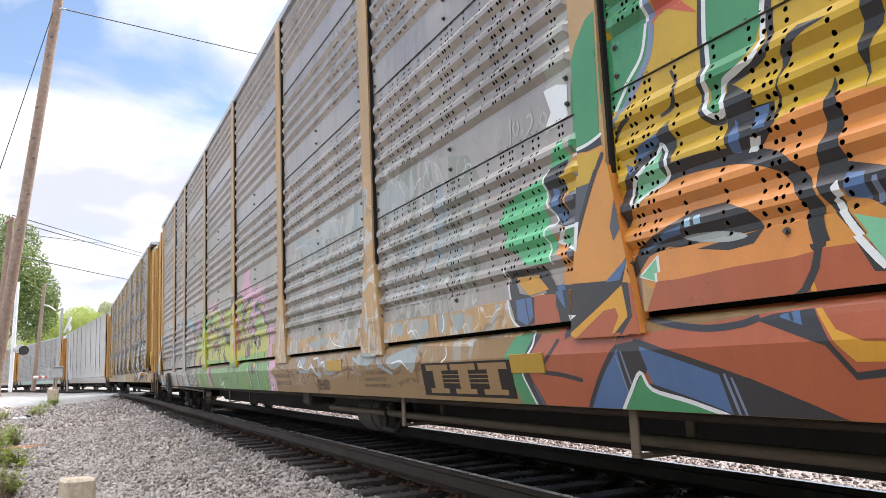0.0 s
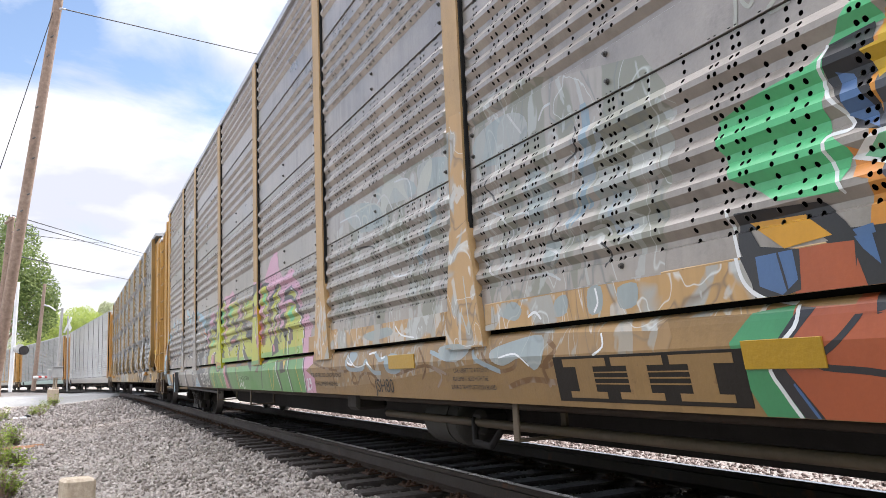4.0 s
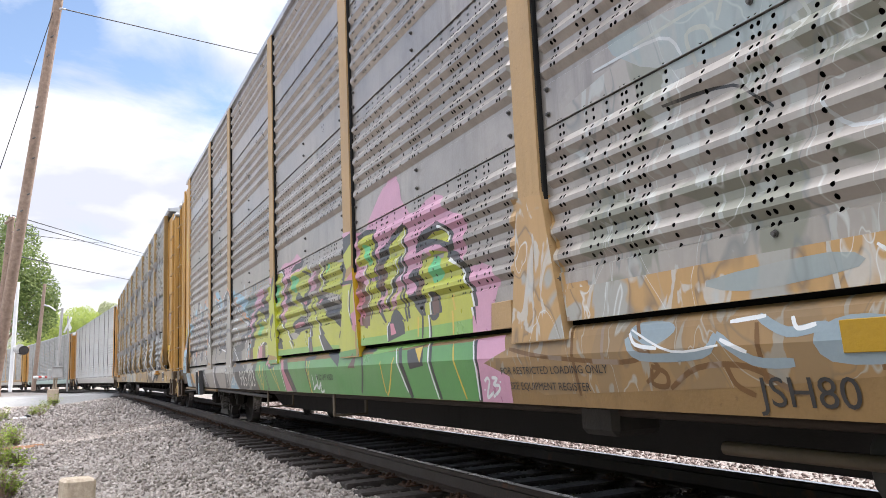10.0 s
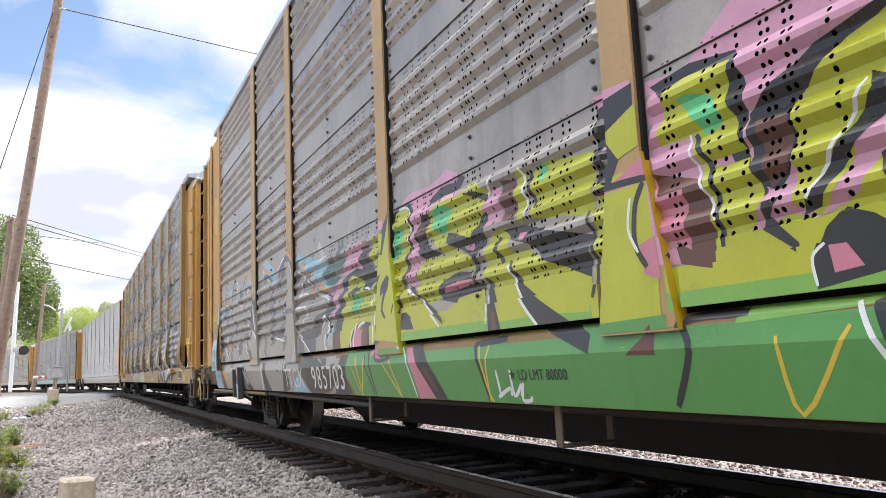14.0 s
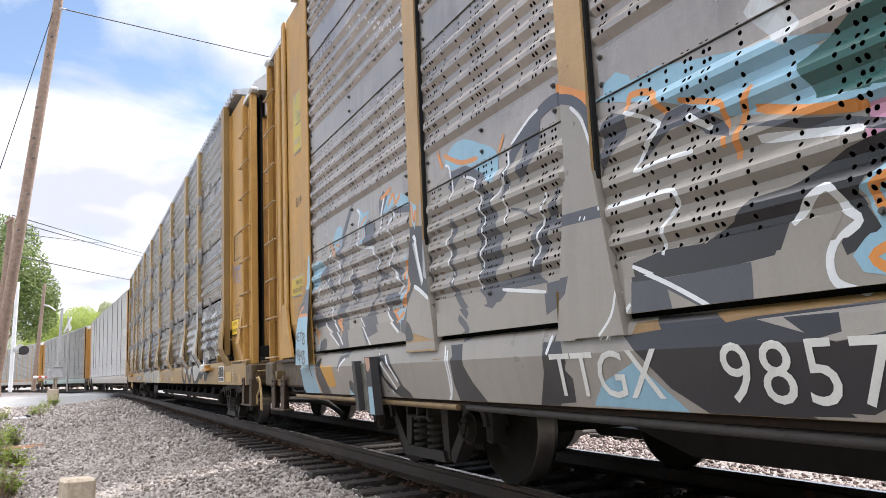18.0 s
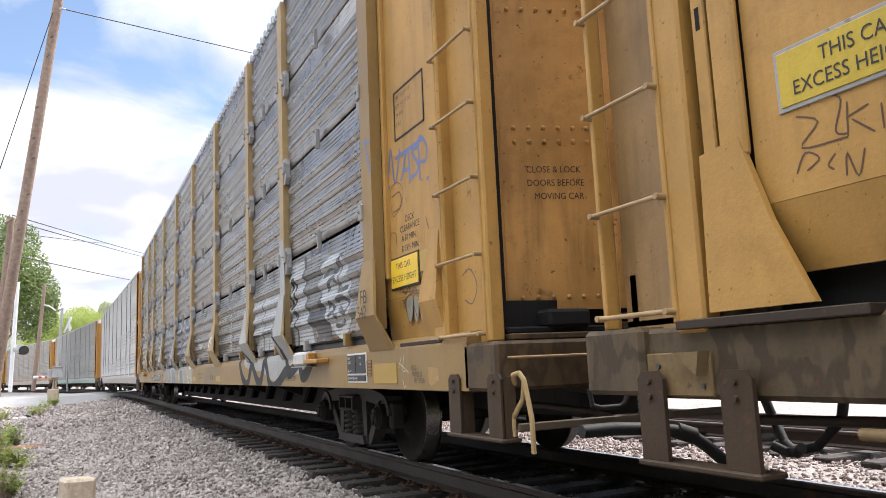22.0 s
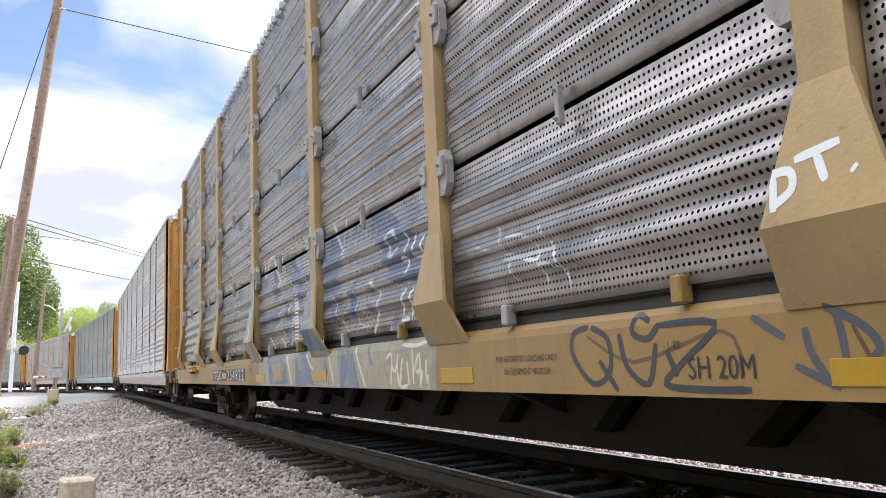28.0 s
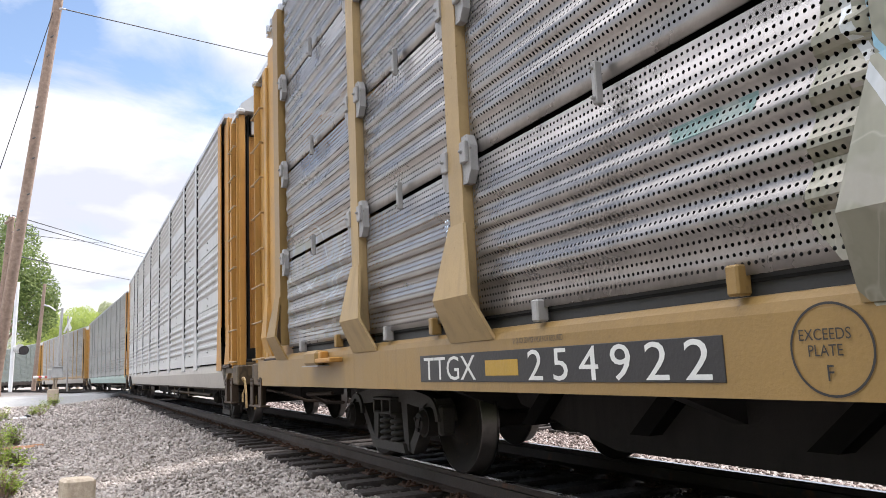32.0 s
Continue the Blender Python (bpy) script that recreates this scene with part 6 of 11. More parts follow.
    fill(a, "black", 5, [(-7.663, 1.223), (-7.705, 1.308), (-7.899, 1.359), (-8.039, 1.406), (-8.199, 1.403), (-8.324, 1.349), (-8.365, 1.275), (-8.315, 1.232), (-8.198, 1.226), (-8.045, 1.254), (-7.882, 1.288), (-7.772, 1.263), (-7.679, 1.187)])
    fill(a, "blue", 6, [(-7.673, 1.275), (-7.894, 1.342), (-7.991, 1.354), (-7.971, 1.323), (-7.882, 1.318), (-7.727, 1.284)])
    fill(a, "sky", 6, [(-8.007, 1.376), (-8.036, 1.379), (-8.042, 1.343), (-8.011, 1.342)])
    fill(a, "sky", 6, [(-8.055, 1.378), (-8.089, 1.38), (-8.096, 1.344), (-8.06, 1.344)])
    fill(a, "silver", 6, [(-7.97, 1.31), (-8.091, 1.311), (-8.223, 1.29), (-8.294, 1.262), (-8.202, 1.256), (-8.056, 1.28)], True)
    fill(a, "white", 5, [(-7.699, 1.19), (-7.828, 1.266), (-7.832, 1.151)])
    fill(a, "mint", 6, [(-7.721, 1.192), (-7.812, 1.25), (-7.819, 1.157)])
    fill(a, "rust", 2, [(-7.835, 1.173), (-8.565, 1.173), (-8.927, 1.163), (-8.889, 0.999), (-7.738, 1.017)])
    fill(a, "black", 3, [(-8.569, 1.173), (-8.598, 1.174), (-8.579, 1.11), (-8.543, 1.056), (-8.518, 1.029), (-8.523, 1.018), (-8.424, 1.01), (-8.506, 1.056), (-8.548, 1.114)])
    fill(a, "gold", 4, [(-8.555, 1.072), (-8.563, 1.036), (-8.551, 1.017), (-8.542, 1.034), (-8.541, 1.056)])
    fill(a, "black", 4, [(-8.692, 1.703), (-8.712, 1.593), (-8.698, 1.506), (-8.701, 1.427), (-8.949, 1.336), (-8.929, 1.182), (-8.734, 1.313), (-8.675, 1.351), (-8.679, 1.29), (-8.746, 1.181), (-8.807, 1.072), (-8.764, 1.078), (-8.708, 1.188), (-8.623, 1.307), (-8.587, 1.407), (-8.624, 1.487), (-8.649, 1.574), (-8.674, 1.662)])
    fill(a, "blue", 5, [(-8.702, 1.389), (-8.768, 1.379), (-8.766, 1.294), (-8.693, 1.316)])
    stroke(a, "blue_grey", 5, 0.02, [(-8.8, 1.357), (-8.795, 1.274)])
    fill(a, "white", 6, [(-8.651, 1.353), (-8.678, 1.372), (-8.687, 1.323), (-8.659, 1.317)])
    fill(a, "mint", 5, [(-8.705, 1.261), (-8.929, 1.182), (-8.908, 1.028), (-8.8, 1.106)])
    stroke(a, "white", 6, 0.025, [(-8.652, 1.318), (-8.705, 1.215), (-8.801, 1.086)])
    fill(a, "black", 4, [(-8.834, 1.925), (-8.897, 1.891), (-8.857, 1.77), (-8.813, 1.702), (-8.812, 1.618), (-8.797, 1.708), (-8.802, 1.795)])
    fill(a, "mint_green", 1, [(-7.218, 1.942), (-7.265, 1.815), (-7.097, 1.802), (-7.043, 1.698), (-7.049, 1.523), (-7.114, 1.455), (-7.063, 1.334), (-6.834, 1.353), (-6.64, 1.472), (-6.593, 1.605), (-6.592, 1.703), (-6.821, 1.74), (-7.018, 1.761), (-7.118, 1.853)])
    fill(a, "black", 2, [(-7.072, 1.808), (-7.232, 1.819), (-7.249, 1.68), (-7.203, 1.657), (-7.232, 1.484), (-7.122, 1.521), (-7.113, 1.596), (-7.053, 1.696)])
    stroke(a, "white", 3, 0.014, [(-7.067, 1.81), (-7.042, 1.684), (-7.095, 1.594), (-7.128, 1.52), (-7.039, 1.514), (-7.037, 1.44), (-7.082, 1.326)])
    fill(a, "blue", 3, [(-7.088, 1.711), (-7.144, 1.687), (-7.194, 1.58), (-7.228, 1.49), (-7.114, 1.563), (-7.107, 1.649)])
    fill(a, "olive", 3, [(-7.19, 1.743), (-7.292, 1.751), (-7.262, 1.66), (-7.237, 1.637)])
    fill(a, "orange", 2, [(-7.107, 1.467), (-7.176, 1.426), (-7.207, 1.338), (-7.119, 1.368)])
    fill(a, "green", 1, [(-7.282, 1.844), (-7.312, 2.166), (-7.407, 2.323), (-7.499, 2.409), (-7.564, 2.425), (-7.542, 1.843), (-7.499, 1.837), (-7.304, 1.827)])
    fill(a, "amber", 0, [(-7.27, 1.842), (-7.547, 1.816), (-7.642, 1.489), (-7.719, 0.949), (-7.058, 0.957), (-7.114, 1.068), (-7.175, 1.39), (-7.212, 1.689)])
    fill(a, "olive", 1, [(-7.264, 1.802), (-7.539, 1.781), (-7.468, 1.648), (-7.228, 1.651)])
    stroke(a, "white", 3, 0.016, [(-7.276, 1.824), (-7.455, 1.828), (-7.559, 1.848)])
    fill(a, "black", 2, [(-7.294, 1.819), (-7.549, 1.836), (-7.553, 1.798), (-7.451, 1.795)])
    fill(a, "slate", 2, [(-7.228, 1.651), (-7.455, 1.646), (-7.367, 1.465), (-7.25, 1.298), (-7.212, 1.357)])
    stroke(a, "black", 3, 0.028, [(-7.557, 1.761), (-7.468, 1.648), (-7.35, 1.468), (-7.264, 1.336)])
    fill(a, "slate", 3, [(-7.614, 1.539), (-7.652, 1.414), (-7.588, 1.358), (-7.572, 1.422)])
    fill(a, "white", 4, [(-7.348, 1.487), (-7.313, 1.352), (-7.103, 1.429), (-7.204, 1.489)])
    fill(a, "mint", 5, [(-7.305, 1.476), (-7.263, 1.382), (-7.147, 1.428), (-7.221, 1.475)])
    fill(a, "black", 2, [(-7.074, 1.221), (-7.422, 1.198), (-7.564, 1.191), (-7.663, 1.278), (-7.665, 1.261), (-7.626, 1.169), (-7.289, 0.999), (-7.137, 0.953), (-7.089, 1.065)])
    fill(a, "rust", 3, [(-7.101, 1.124), (-7.131, 1.018), (-7.136, 0.959), (-7.058, 0.96)])
    fill(a, "rust", 3, [(-7.136, 0.959), (-7.311, 0.997), (-7.618, 1.163), (-7.689, 1.167), (-7.719, 0.949)])
    fill(a, "gold", 4, [(-7.618, 1.161), (-7.663, 1.134), (-7.636, 1.006), (-7.512, 0.926), (-7.531, 0.96), (-7.587, 1.034), (-7.568, 1.071), (-7.488, 1.066), (-7.262, 0.956), (-7.212, 0.976), (-7.471, 1.092)])
    fill(a, "black", 4, [(-7.62, 1.175), (-7.664, 1.17), (-7.676, 1.027), (-7.584, 0.942), (-7.519, 0.941), (-7.647, 1.029)])
    fill(a, "white", 4, [(-7.195, 1.068), (-7.279, 1.062), (-7.21, 1.032)])
    fill(a, "blue", 4, [(-7.083, 1.214), (-7.152, 1.223), (-7.175, 1.096), (-7.124, 1.149)])
    fill(a, "blue", 4, [(-7.511, 1.187), (-7.663, 1.271), (-7.662, 1.252), (-7.613, 1.185)])
    fill(a, "rust", 2, [(-6.885, 1.183), (-7.098, 1.185), (-7.09, 1.027), (-6.867, 1.023)])
    fill(a, "black", 3, [(-6.645, 1.347), (-6.993, 1.321), (-7.062, 1.244), (-7.107, 1.178), (-7.007, 1.183), (-6.928, 1.254), (-6.693, 1.281), (-6.728, 1.216), (-6.901, 1.182), (-6.892, 1.051), (-6.708, 1.014), (-6.693, 1.094), (-6.634, 1.226)])
    fill(a, "gold", 4, [(-6.687, 1.306), (-6.917, 1.293), (-7.012, 1.21), (-6.828, 1.195)])
    fill(a, "blue", 4, [(-6.721, 1.181), (-6.874, 1.184), (-6.885, 1.085), (-6.819, 1.041), (-6.727, 1.079)])
    stroke(a, "white", 5, 0.016, [(-6.611, 1.371), (-6.628, 1.227), (-6.659, 1.102), (-6.739, 1.037), (-6.847, 1.012)])
    stroke(a, "black", 5, 0.01, [(-6.813, 1.184), (-6.842, 1.048)])
    fill(a, "rust", 0, [(-6.723, 1.002), (-7.054, 0.99), (-7.712, 0.955), (-8.877, 1.019), (-8.849, 0.587), (-7.536, 0.613), (-6.838, 0.641)])
    fill(a, "green", 1, [(-6.667, 0.993), (-6.841, 1.007), (-6.837, 0.939), (-6.725, 0.818), (-6.77, 0.716), (-6.842, 0.627), (-6.67, 0.637), (-6.596, 0.768), (-6.565, 0.895)])
    stroke(a, "white", 3, 0.016, [(-6.858, 1.006), (-6.843, 0.933), (-6.725, 0.818), (-6.765, 0.716), (-6.816, 0.632)])
    fill(a, "black", 2, [(-6.925, 0.991), (-6.766, 0.823), (-6.906, 0.629), (-6.831, 0.627), (-6.708, 0.818), (-6.864, 1)])
    stroke(a, "blue", 3, 0.012, [(-6.807, 0.751), (-6.885, 0.629)])
    stroke(a, "black", 2, 0.022, [(-7.086, 0.967), (-7.007, 0.888), (-6.906, 0.813), (-7.086, 0.789), (-7.25, 0.762)])
    fill(a, "blue", 2, [(-7.27, 0.638), (-7.399, 0.792), (-7.538, 0.896), (-7.598, 0.748), (-7.485, 0.635)])
    stroke(a, "black", 3, 0.026, [(-7.261, 0.635), (-7.39, 0.782), (-7.537, 0.911)])
    fill(a, "black", 3, [(-7.536, 0.916), (-7.677, 0.928), (-7.713, 0.806), (-7.632, 0.725), (-7.562, 0.696)])
    stroke(a, "blue_grey", 4, 0.012, [(-7.562, 0.886), (-7.596, 0.73)])
    stroke(a, "blue_grey", 4, 0.01, [(-7.525, 0.868), (-7.563, 0.711)])
    fill(a, "blue", 2, [(-7.672, 0.91), (-7.911, 0.853), (-8.11, 0.799), (-8.127, 0.637), (-7.732, 0.735)])
    stroke(a, "black", 3, 0.026, [(-7.641, 0.928), (-7.911, 0.853), (-8.122, 0.791), (-8.26, 0.747)])
    fill(a, "black", 3, [(-8.096, 0.801), (-8.238, 0.77), (-8.46, 0.69), (-8.632, 0.625), (-8.219, 0.624), (-8.131, 0.632)])
    stroke(a, "blue_grey", 4, 0.014, [(-8.124, 0.787), (-8.163, 0.631)])
    stroke(a, "blue_grey", 4, 0.012, [(-8.155, 0.774), (-8.194, 0.63)])
    stroke(a, "black", 3, 0.02, [(-7.699, 0.744), (-7.921, 0.69), (-8.129, 0.632)])
    fill(a, "green", 3, [(-7.499, 0.626), (-7.665, 0.785), (-7.714, 0.731), (-7.889, 0.681), (-8.12, 0.627)])
    stroke(a, "white", 4, 0.018, [(-7.5, 0.631), (-7.579, 0.715), (-7.666, 0.795), (-7.717, 0.726), (-7.92, 0.682), (-8.131, 0.628)])
    stroke(a, "black", 2, 0.026, [(-7.71, 1.019), (-7.909, 0.974), (-8.076, 0.953), (-8.225, 0.958), (-8.312, 0.976)])
    fill(a, "black", 2, [(-8.296, 0.969), (-8.371, 0.983), (-8.53, 0.99), (-8.543, 0.962), (-8.592, 0.872), (-8.657, 0.786), (-8.88, 0.811), (-8.876, 0.784), (-8.651, 0.763), (-8.568, 0.87), (-8.442, 0.915)])
    fill(a, "blue", 3, [(-8.404, 0.98), (-8.475, 0.988), (-8.488, 0.938), (-8.396, 0.971)])
    stroke(a, "black", 4, 0.012, [(-8.436, 0.985), (-8.451, 0.955)])
    fill(a, "gold", 3, [(-8.535, 0.988), (-8.56, 0.988), (-8.61, 0.918), (-8.703, 0.878), (-8.888, 0.866), (-8.881, 0.814), (-8.662, 0.818), (-8.608, 0.872)])
    fill(a, "rust", 4, [(-8.588, 0.991), (-8.889, 0.999), (-8.888, 0.869), (-8.722, 0.883), (-8.639, 0.913)])
    # green and pink piece
    fill(a, "pink", 0, [(1.099, 1.967), (0.907, 2.078), (0.734, 2.182), (0.548, 2.269), (0.378, 2.268), (0.298, 2.182), (0.274, 2.069), (0.155, 1.94), (0.014, 1.926), (-0.142, 1.973), (-0.286, 1.982), (-0.408, 1.946), (-0.445, 1.858), (-0.538, 1.809), (-0.745, 1.754), (-0.737, 1.695), (-0.708, 1.504), (-0.737, 1.435), (-0.827, 1.44), (-0.806, 1.298), (-0.737, 1.329), (-0.486, 1.416), (0.038, 1.448), (0.06, 1.272), (0.34, 1.339), (0.873, 1.176), (1.304, 1.22), (1.337, 1.468), (1.323, 1.81), (1.321, 1.996)])
    fill(a, "black", 1, [(1.294, 1.963), (1.059, 1.98), (0.826, 1.943), (0.789, 1.772), (0.813, 1.555), (0.741, 1.391), (0.802, 1.359), (0.894, 1.57), (0.918, 1.806), (1.049, 1.881), (1.193, 1.872)])
    fill(a, "lime", 2, [(1.192, 1.91), (1.092, 1.934), (0.839, 1.911), (0.883, 1.797), (0.836, 1.642), (0.795, 1.495), (0.753, 1.379), (0.829, 1.281), (0.755, 1.212), (0.773, 1.14), (1.001, 1.161), (0.993, 1.387), (1.04, 1.569), (1.065, 1.687), (1.258, 1.697)])
    fill(a, "mint_green", 3, [(1.132, 1.852), (0.984, 1.828), (0.906, 1.715), (1.002, 1.673), (1.033, 1.737)], True)
    fill(a, "brown", 1, [(1.311, 1.595), (1.022, 1.507), (0.989, 1.329), (0.945, 1.156), (1.187, 1.208), (1.266, 1.488)])
    fill(a, "pink2", 2, [(1.296, 1.487), (1.127, 1.495), (1.137, 1.32), (1.121, 1.254), (1.28, 1.332)])
    stroke(a, "black", 3, 0.026, [(1.054, 1.69), (0.977, 1.499), (0.964, 1.242)])
    stroke(a, "white", 4, 0.014, [(1.086, 1.697), (1.049, 1.542), (0.973, 1.341)])
    fill(a, "black", 1, [(0.792, 1.69), (0.661, 1.761), (0.513, 1.836), (0.217, 1.877), (0.201, 1.849), (0.37, 1.779), (0.524, 1.702), (0.581, 1.608), (0.626, 1.464), (0.702, 1.392), (0.794, 1.44)])
    fill(a, "lime", 2, [(0.508, 1.728), (0.397, 1.808), (0.212, 1.854), (0.219, 1.722), (0.202, 1.619), (0.268, 1.611), (0.364, 1.511), (0.465, 1.359), (0.553, 1.279), (0.636, 1.329), (0.614, 1.509), (0.599, 1.667)])
    fill(a, "brown", 1, [(0.754, 1.653), (0.613, 1.634), (0.633, 1.465), (0.735, 1.403), (0.74, 1.485)])
    stroke(a, "black", 4, 0.035, [(0.2, 1.862), (0.213, 1.72), (0.232, 1.58), (0.262, 1.442), (0.222, 1.316), (0.183, 1.171)])
    stroke(a, "white", 5, 0.014, [(0.245, 1.845), (0.246, 1.71), (0.269, 1.57), (0.285, 1.451)])
    fill(a, "black", 4, [(0.327, 1.678), (0.249, 1.636), (0.303, 1.528), (0.417, 1.452), (0.546, 1.306), (0.617, 1.29), (0.587, 1.337), (0.494, 1.441), (0.386, 1.546), (0.311, 1.622)])
    stroke(a, "white", 5, 0.014, [(0.335, 1.659), (0.408, 1.551), (0.526, 1.416), (0.583, 1.337)])
    fill(a, "lime", 1, [(1.01, 1.078), (1.006, 1.232), (0.665, 1.307), (0.547, 1.27), (0.397, 1.324), (0.323, 1.434), (0.152, 1.35), (0.054, 1.267), (-0.059, 1.196), (-0.064, 1.082), (0.411, 1.069)])
    stroke(a, "black", 4, 0.03, [(0.32, 1.429), (0.276, 1.306), (0.23, 1.176)])
    fill(a, "black", 3, [(0.46, 1.289), (0.367, 1.251), (0.246, 1.16), (0.241, 1.09), (0.574, 1.045), (0.586, 1.148), (0.534, 1.238)])
    fill(a, "pink2", 4, [(0.52, 1.178), (0.456, 1.176), (0.404, 1.1), (0.507, 1.09)])
    stroke(a, "white", 4, 0.012, [(0.573, 1.055), (0.582, 1.147), (0.532, 1.187)])
    fill(a, "black", 3, [(0.759, 1.363), (0.683, 1.368), (0.746, 1.311), (0.64, 1.205), (0.639, 1.173), (0.78, 1.272)])
    fill(a, "black", 2, [(0.147, 1.47), (0.097, 1.53), (-0.018, 1.526), (-0.102, 1.451), (-0.103, 1.328), (-0.052, 1.233), (0.06, 1.272), (0.142, 1.348), (0.011, 1.363)])
    fill(a, "brown", 3, [(0.036, 1.465), (-0.065, 1.444), (-0.081, 1.336), (0.009, 1.33)])
    stroke(a, "black", 3, 0.035, [(0.159, 1.351), (0.06, 1.272), (-0.052, 1.194)])
    fill(a, "black", 2, [(0.068, 1.681), (-0.022, 1.723), (-0.17, 1.77), (-0.319, 1.797), (-0.485, 1.739), (-0.543, 1.681), (-0.596, 1.607), (-0.557, 1.574), (-0.506, 1.569), (-0.398, 1.626), (-0.288, 1.644), (-0.151, 1.64), (-0.007, 1.624)])
    fill(a, "lime", 3, [(-0.142, 1.706), (-0.301, 1.727), (-0.409, 1.719), (-0.474, 1.675), (-0.543, 1.616), (-0.382, 1.659), (-0.248, 1.689)])
    stroke(a, "white", 4, 0.02, [(-0.359, 1.753), (-0.43, 1.729), (-0.475, 1.686), (-0.535, 1.631)])
    fill(a, "grey_fill", 2, [(-0.024, 1.57), (-0.143, 1.62), (-0.189, 1.581), (-0.189, 1.55)])
    fill(a, "lime", 2, [(-0.042, 1.57), (-0.224, 1.583), (-0.227, 1.614), (-0.445, 1.574), (-0.457, 1.536), (-0.586, 1.486), (-0.657, 1.42), (-0.737, 1.329), (-0.776, 1.236), (-0.809, 1.171), (-0.802, 1.122), (-0.206, 1.149), (-0.156, 1.318), (-0.053, 1.337), (-0.056, 1.467)])
    fill(a, "lime", 2, [(-0.099, 1.333), (-0.171, 1.32), (-0.206, 1.149), (-0.058, 1.083)])
    fill(a, "grey_fill", 4, [(-0.24, 1.582), (-0.396, 1.573), (-0.384, 1.544), (-0.244, 1.553)])
    fill(a, "black", 3, [(-0.437, 1.537), (-0.47, 1.586), (-0.592, 1.551), (-0.726, 1.473), (-0.756, 1.413), (-0.803, 1.32), (-0.842, 1.231), (-0.851, 1.083), (-0.812, 1.17), (-0.764, 1.295), (-0.738, 1.352), (-0.659, 1.436), (-0.587, 1.495)])
    stroke(a, "white", 4, 0.022, [(-0.485, 1.525), (-0.606, 1.477), (-0.658, 1.427), (-0.742, 1.335), (-0.779, 1.257), (-0.816, 1.136)])
    fill(a, "mint_green", 4, [(-0.212, 1.54), (-0.311, 1.564), (-0.407, 1.472), (-0.38, 1.421), (-0.297, 1.394), (-0.212, 1.413)], True)
    fill(a, "black", 4, [(-0.173, 1.33), (-0.255, 1.337), (-0.306, 1.308), (-0.347, 1.229), (-0.34, 1.171), (-0.271, 1.147), (-0.214, 1.164), (-0.182, 1.235)], True)
    fill(a, "brown", 5, [(-0.212, 1.309), (-0.29, 1.299), (-0.313, 1.215), (-0.276, 1.18), (-0.214, 1.209)], True)
    stroke(a, "white", 5, 0.02, [(-0.168, 1.331), (-0.169, 1.237), (-0.188, 1.131), (-0.186, 1.037)])
    stroke(a, "black", 4, 0.028, [(-0.18, 1.194), (-0.206, 1.108), (-0.205, 1.036)])
    stroke(a, "black", 4, 0.028, [(-0.048, 1.255), (-0.08, 1.186), (-0.064, 1.04)])
    stroke(a, "yellow2", 4, 0.024, [(-0.506, 1.297), (-0.54, 1.179), (-0.541, 1.041)])
    stroke(a, "yellow2", 4, 0.02, [(-0.005, 1.196), (0.008, 1.057)])
    fill(a, "green3", 2, [(0.91, 1.07), (0.653, 1.09), (-0.062, 1.114), (-0.802, 1.122), (-0.763, 1.012), (-0.022, 1.001), (0.937, 0.962)])
    fill(a, "green2", 0, [(5.08, 0.95), (0.8, 0.97), (-0.8, 0.99), (-0.79, 0.63), (1.55, 0.55), (5.1, 0.62)])
    fill(a, "pink2", 0, [(-0.8, 0.99), (-1, 1), (-1.02, 0.59), (-0.79, 0.61)])
    fill(a, "pink", 0, [(-0.79, 1), (-1.13, 1.01), (-1.18, 0.87), (-1.15, 0.62), (-0.79, 0.6)])
    stroke(a, "black", 2, 0.06, [(0.38, 1), (0.34, 0.88), (0.23, 0.64)])
    stroke(a, "white", 3, 0.02, [(0.45, 1), (0.41, 0.89), (0.29, 0.68)])
    stroke(a, "black", 2, 0.035, [(-0.16, 1.01), (-0.19, 0.82), (-0.25, 0.64)])
    stroke(a, "white", 3, 0.02, [(-0.12, 1.01), (-0.15, 0.83), (-0.21, 0.64)])
    stroke(a, "black", 2, 0.035, [(1.29, 0.66), (1.17, 0.87), (1.19, 0.99), (0.88, 1)])
    fill(a, "black", 2, [(0.24, 0.97), (-0.04, 1), (-0.05, 0.86), (0.19, 0.84)])
    fill(a, "yellow2", 3, [(0.1, 0.98), (-0.03, 0.99), (0, 0.88)])
    stroke(a, "yellow2", 2, 0.018, [(0.76, 0.91), (0.71, 0.65), (0.48, 0.93)])
    stroke(a, "yellow2", 2, 0.018, [(-0.5, 0.99), (-0.53, 0.86), (-0.61, 0.65)])
    fill(a, "black", 2, [(-0.78, 0.99), (-0.82, 1), (-0.84, 0.85), (-0.81, 0.63), (-0.76, 0.63), (-0.82, 0.81)])
    stroke(a, "white", 3, 0.018, [(-0.77, 1), (-0.8, 0.85), (-0.78, 0.65)])
    # next bay
    fill(a, "pink", 0, [(4.213, 2.012), (4.014, 2.01), (3.905, 2.062), (3.776, 2.073), (3.518, 2.05), (3.343, 2.069), (3.233, 2.104), (3.04, 2.015), (3.076, 1.888), (3.33, 1.912), (3.495, 1.863), (3.653, 1.806), (3.675, 1.626), (3.659, 1.577), (3.848, 1.375), (3.94, 1.392), (3.83, 1.739), (3.871, 1.925)])
    fill(a, "black", 1, [(4.216, 1.985), (4.068, 2.022), (3.867, 2.017), (3.805, 1.94), (3.807, 1.781), (3.877, 1.56), (3.973, 1.405), (4.042, 1.342), (4.117, 1.229), (4.209, 1.254), (4.137, 1.337), (4.188, 1.868)])
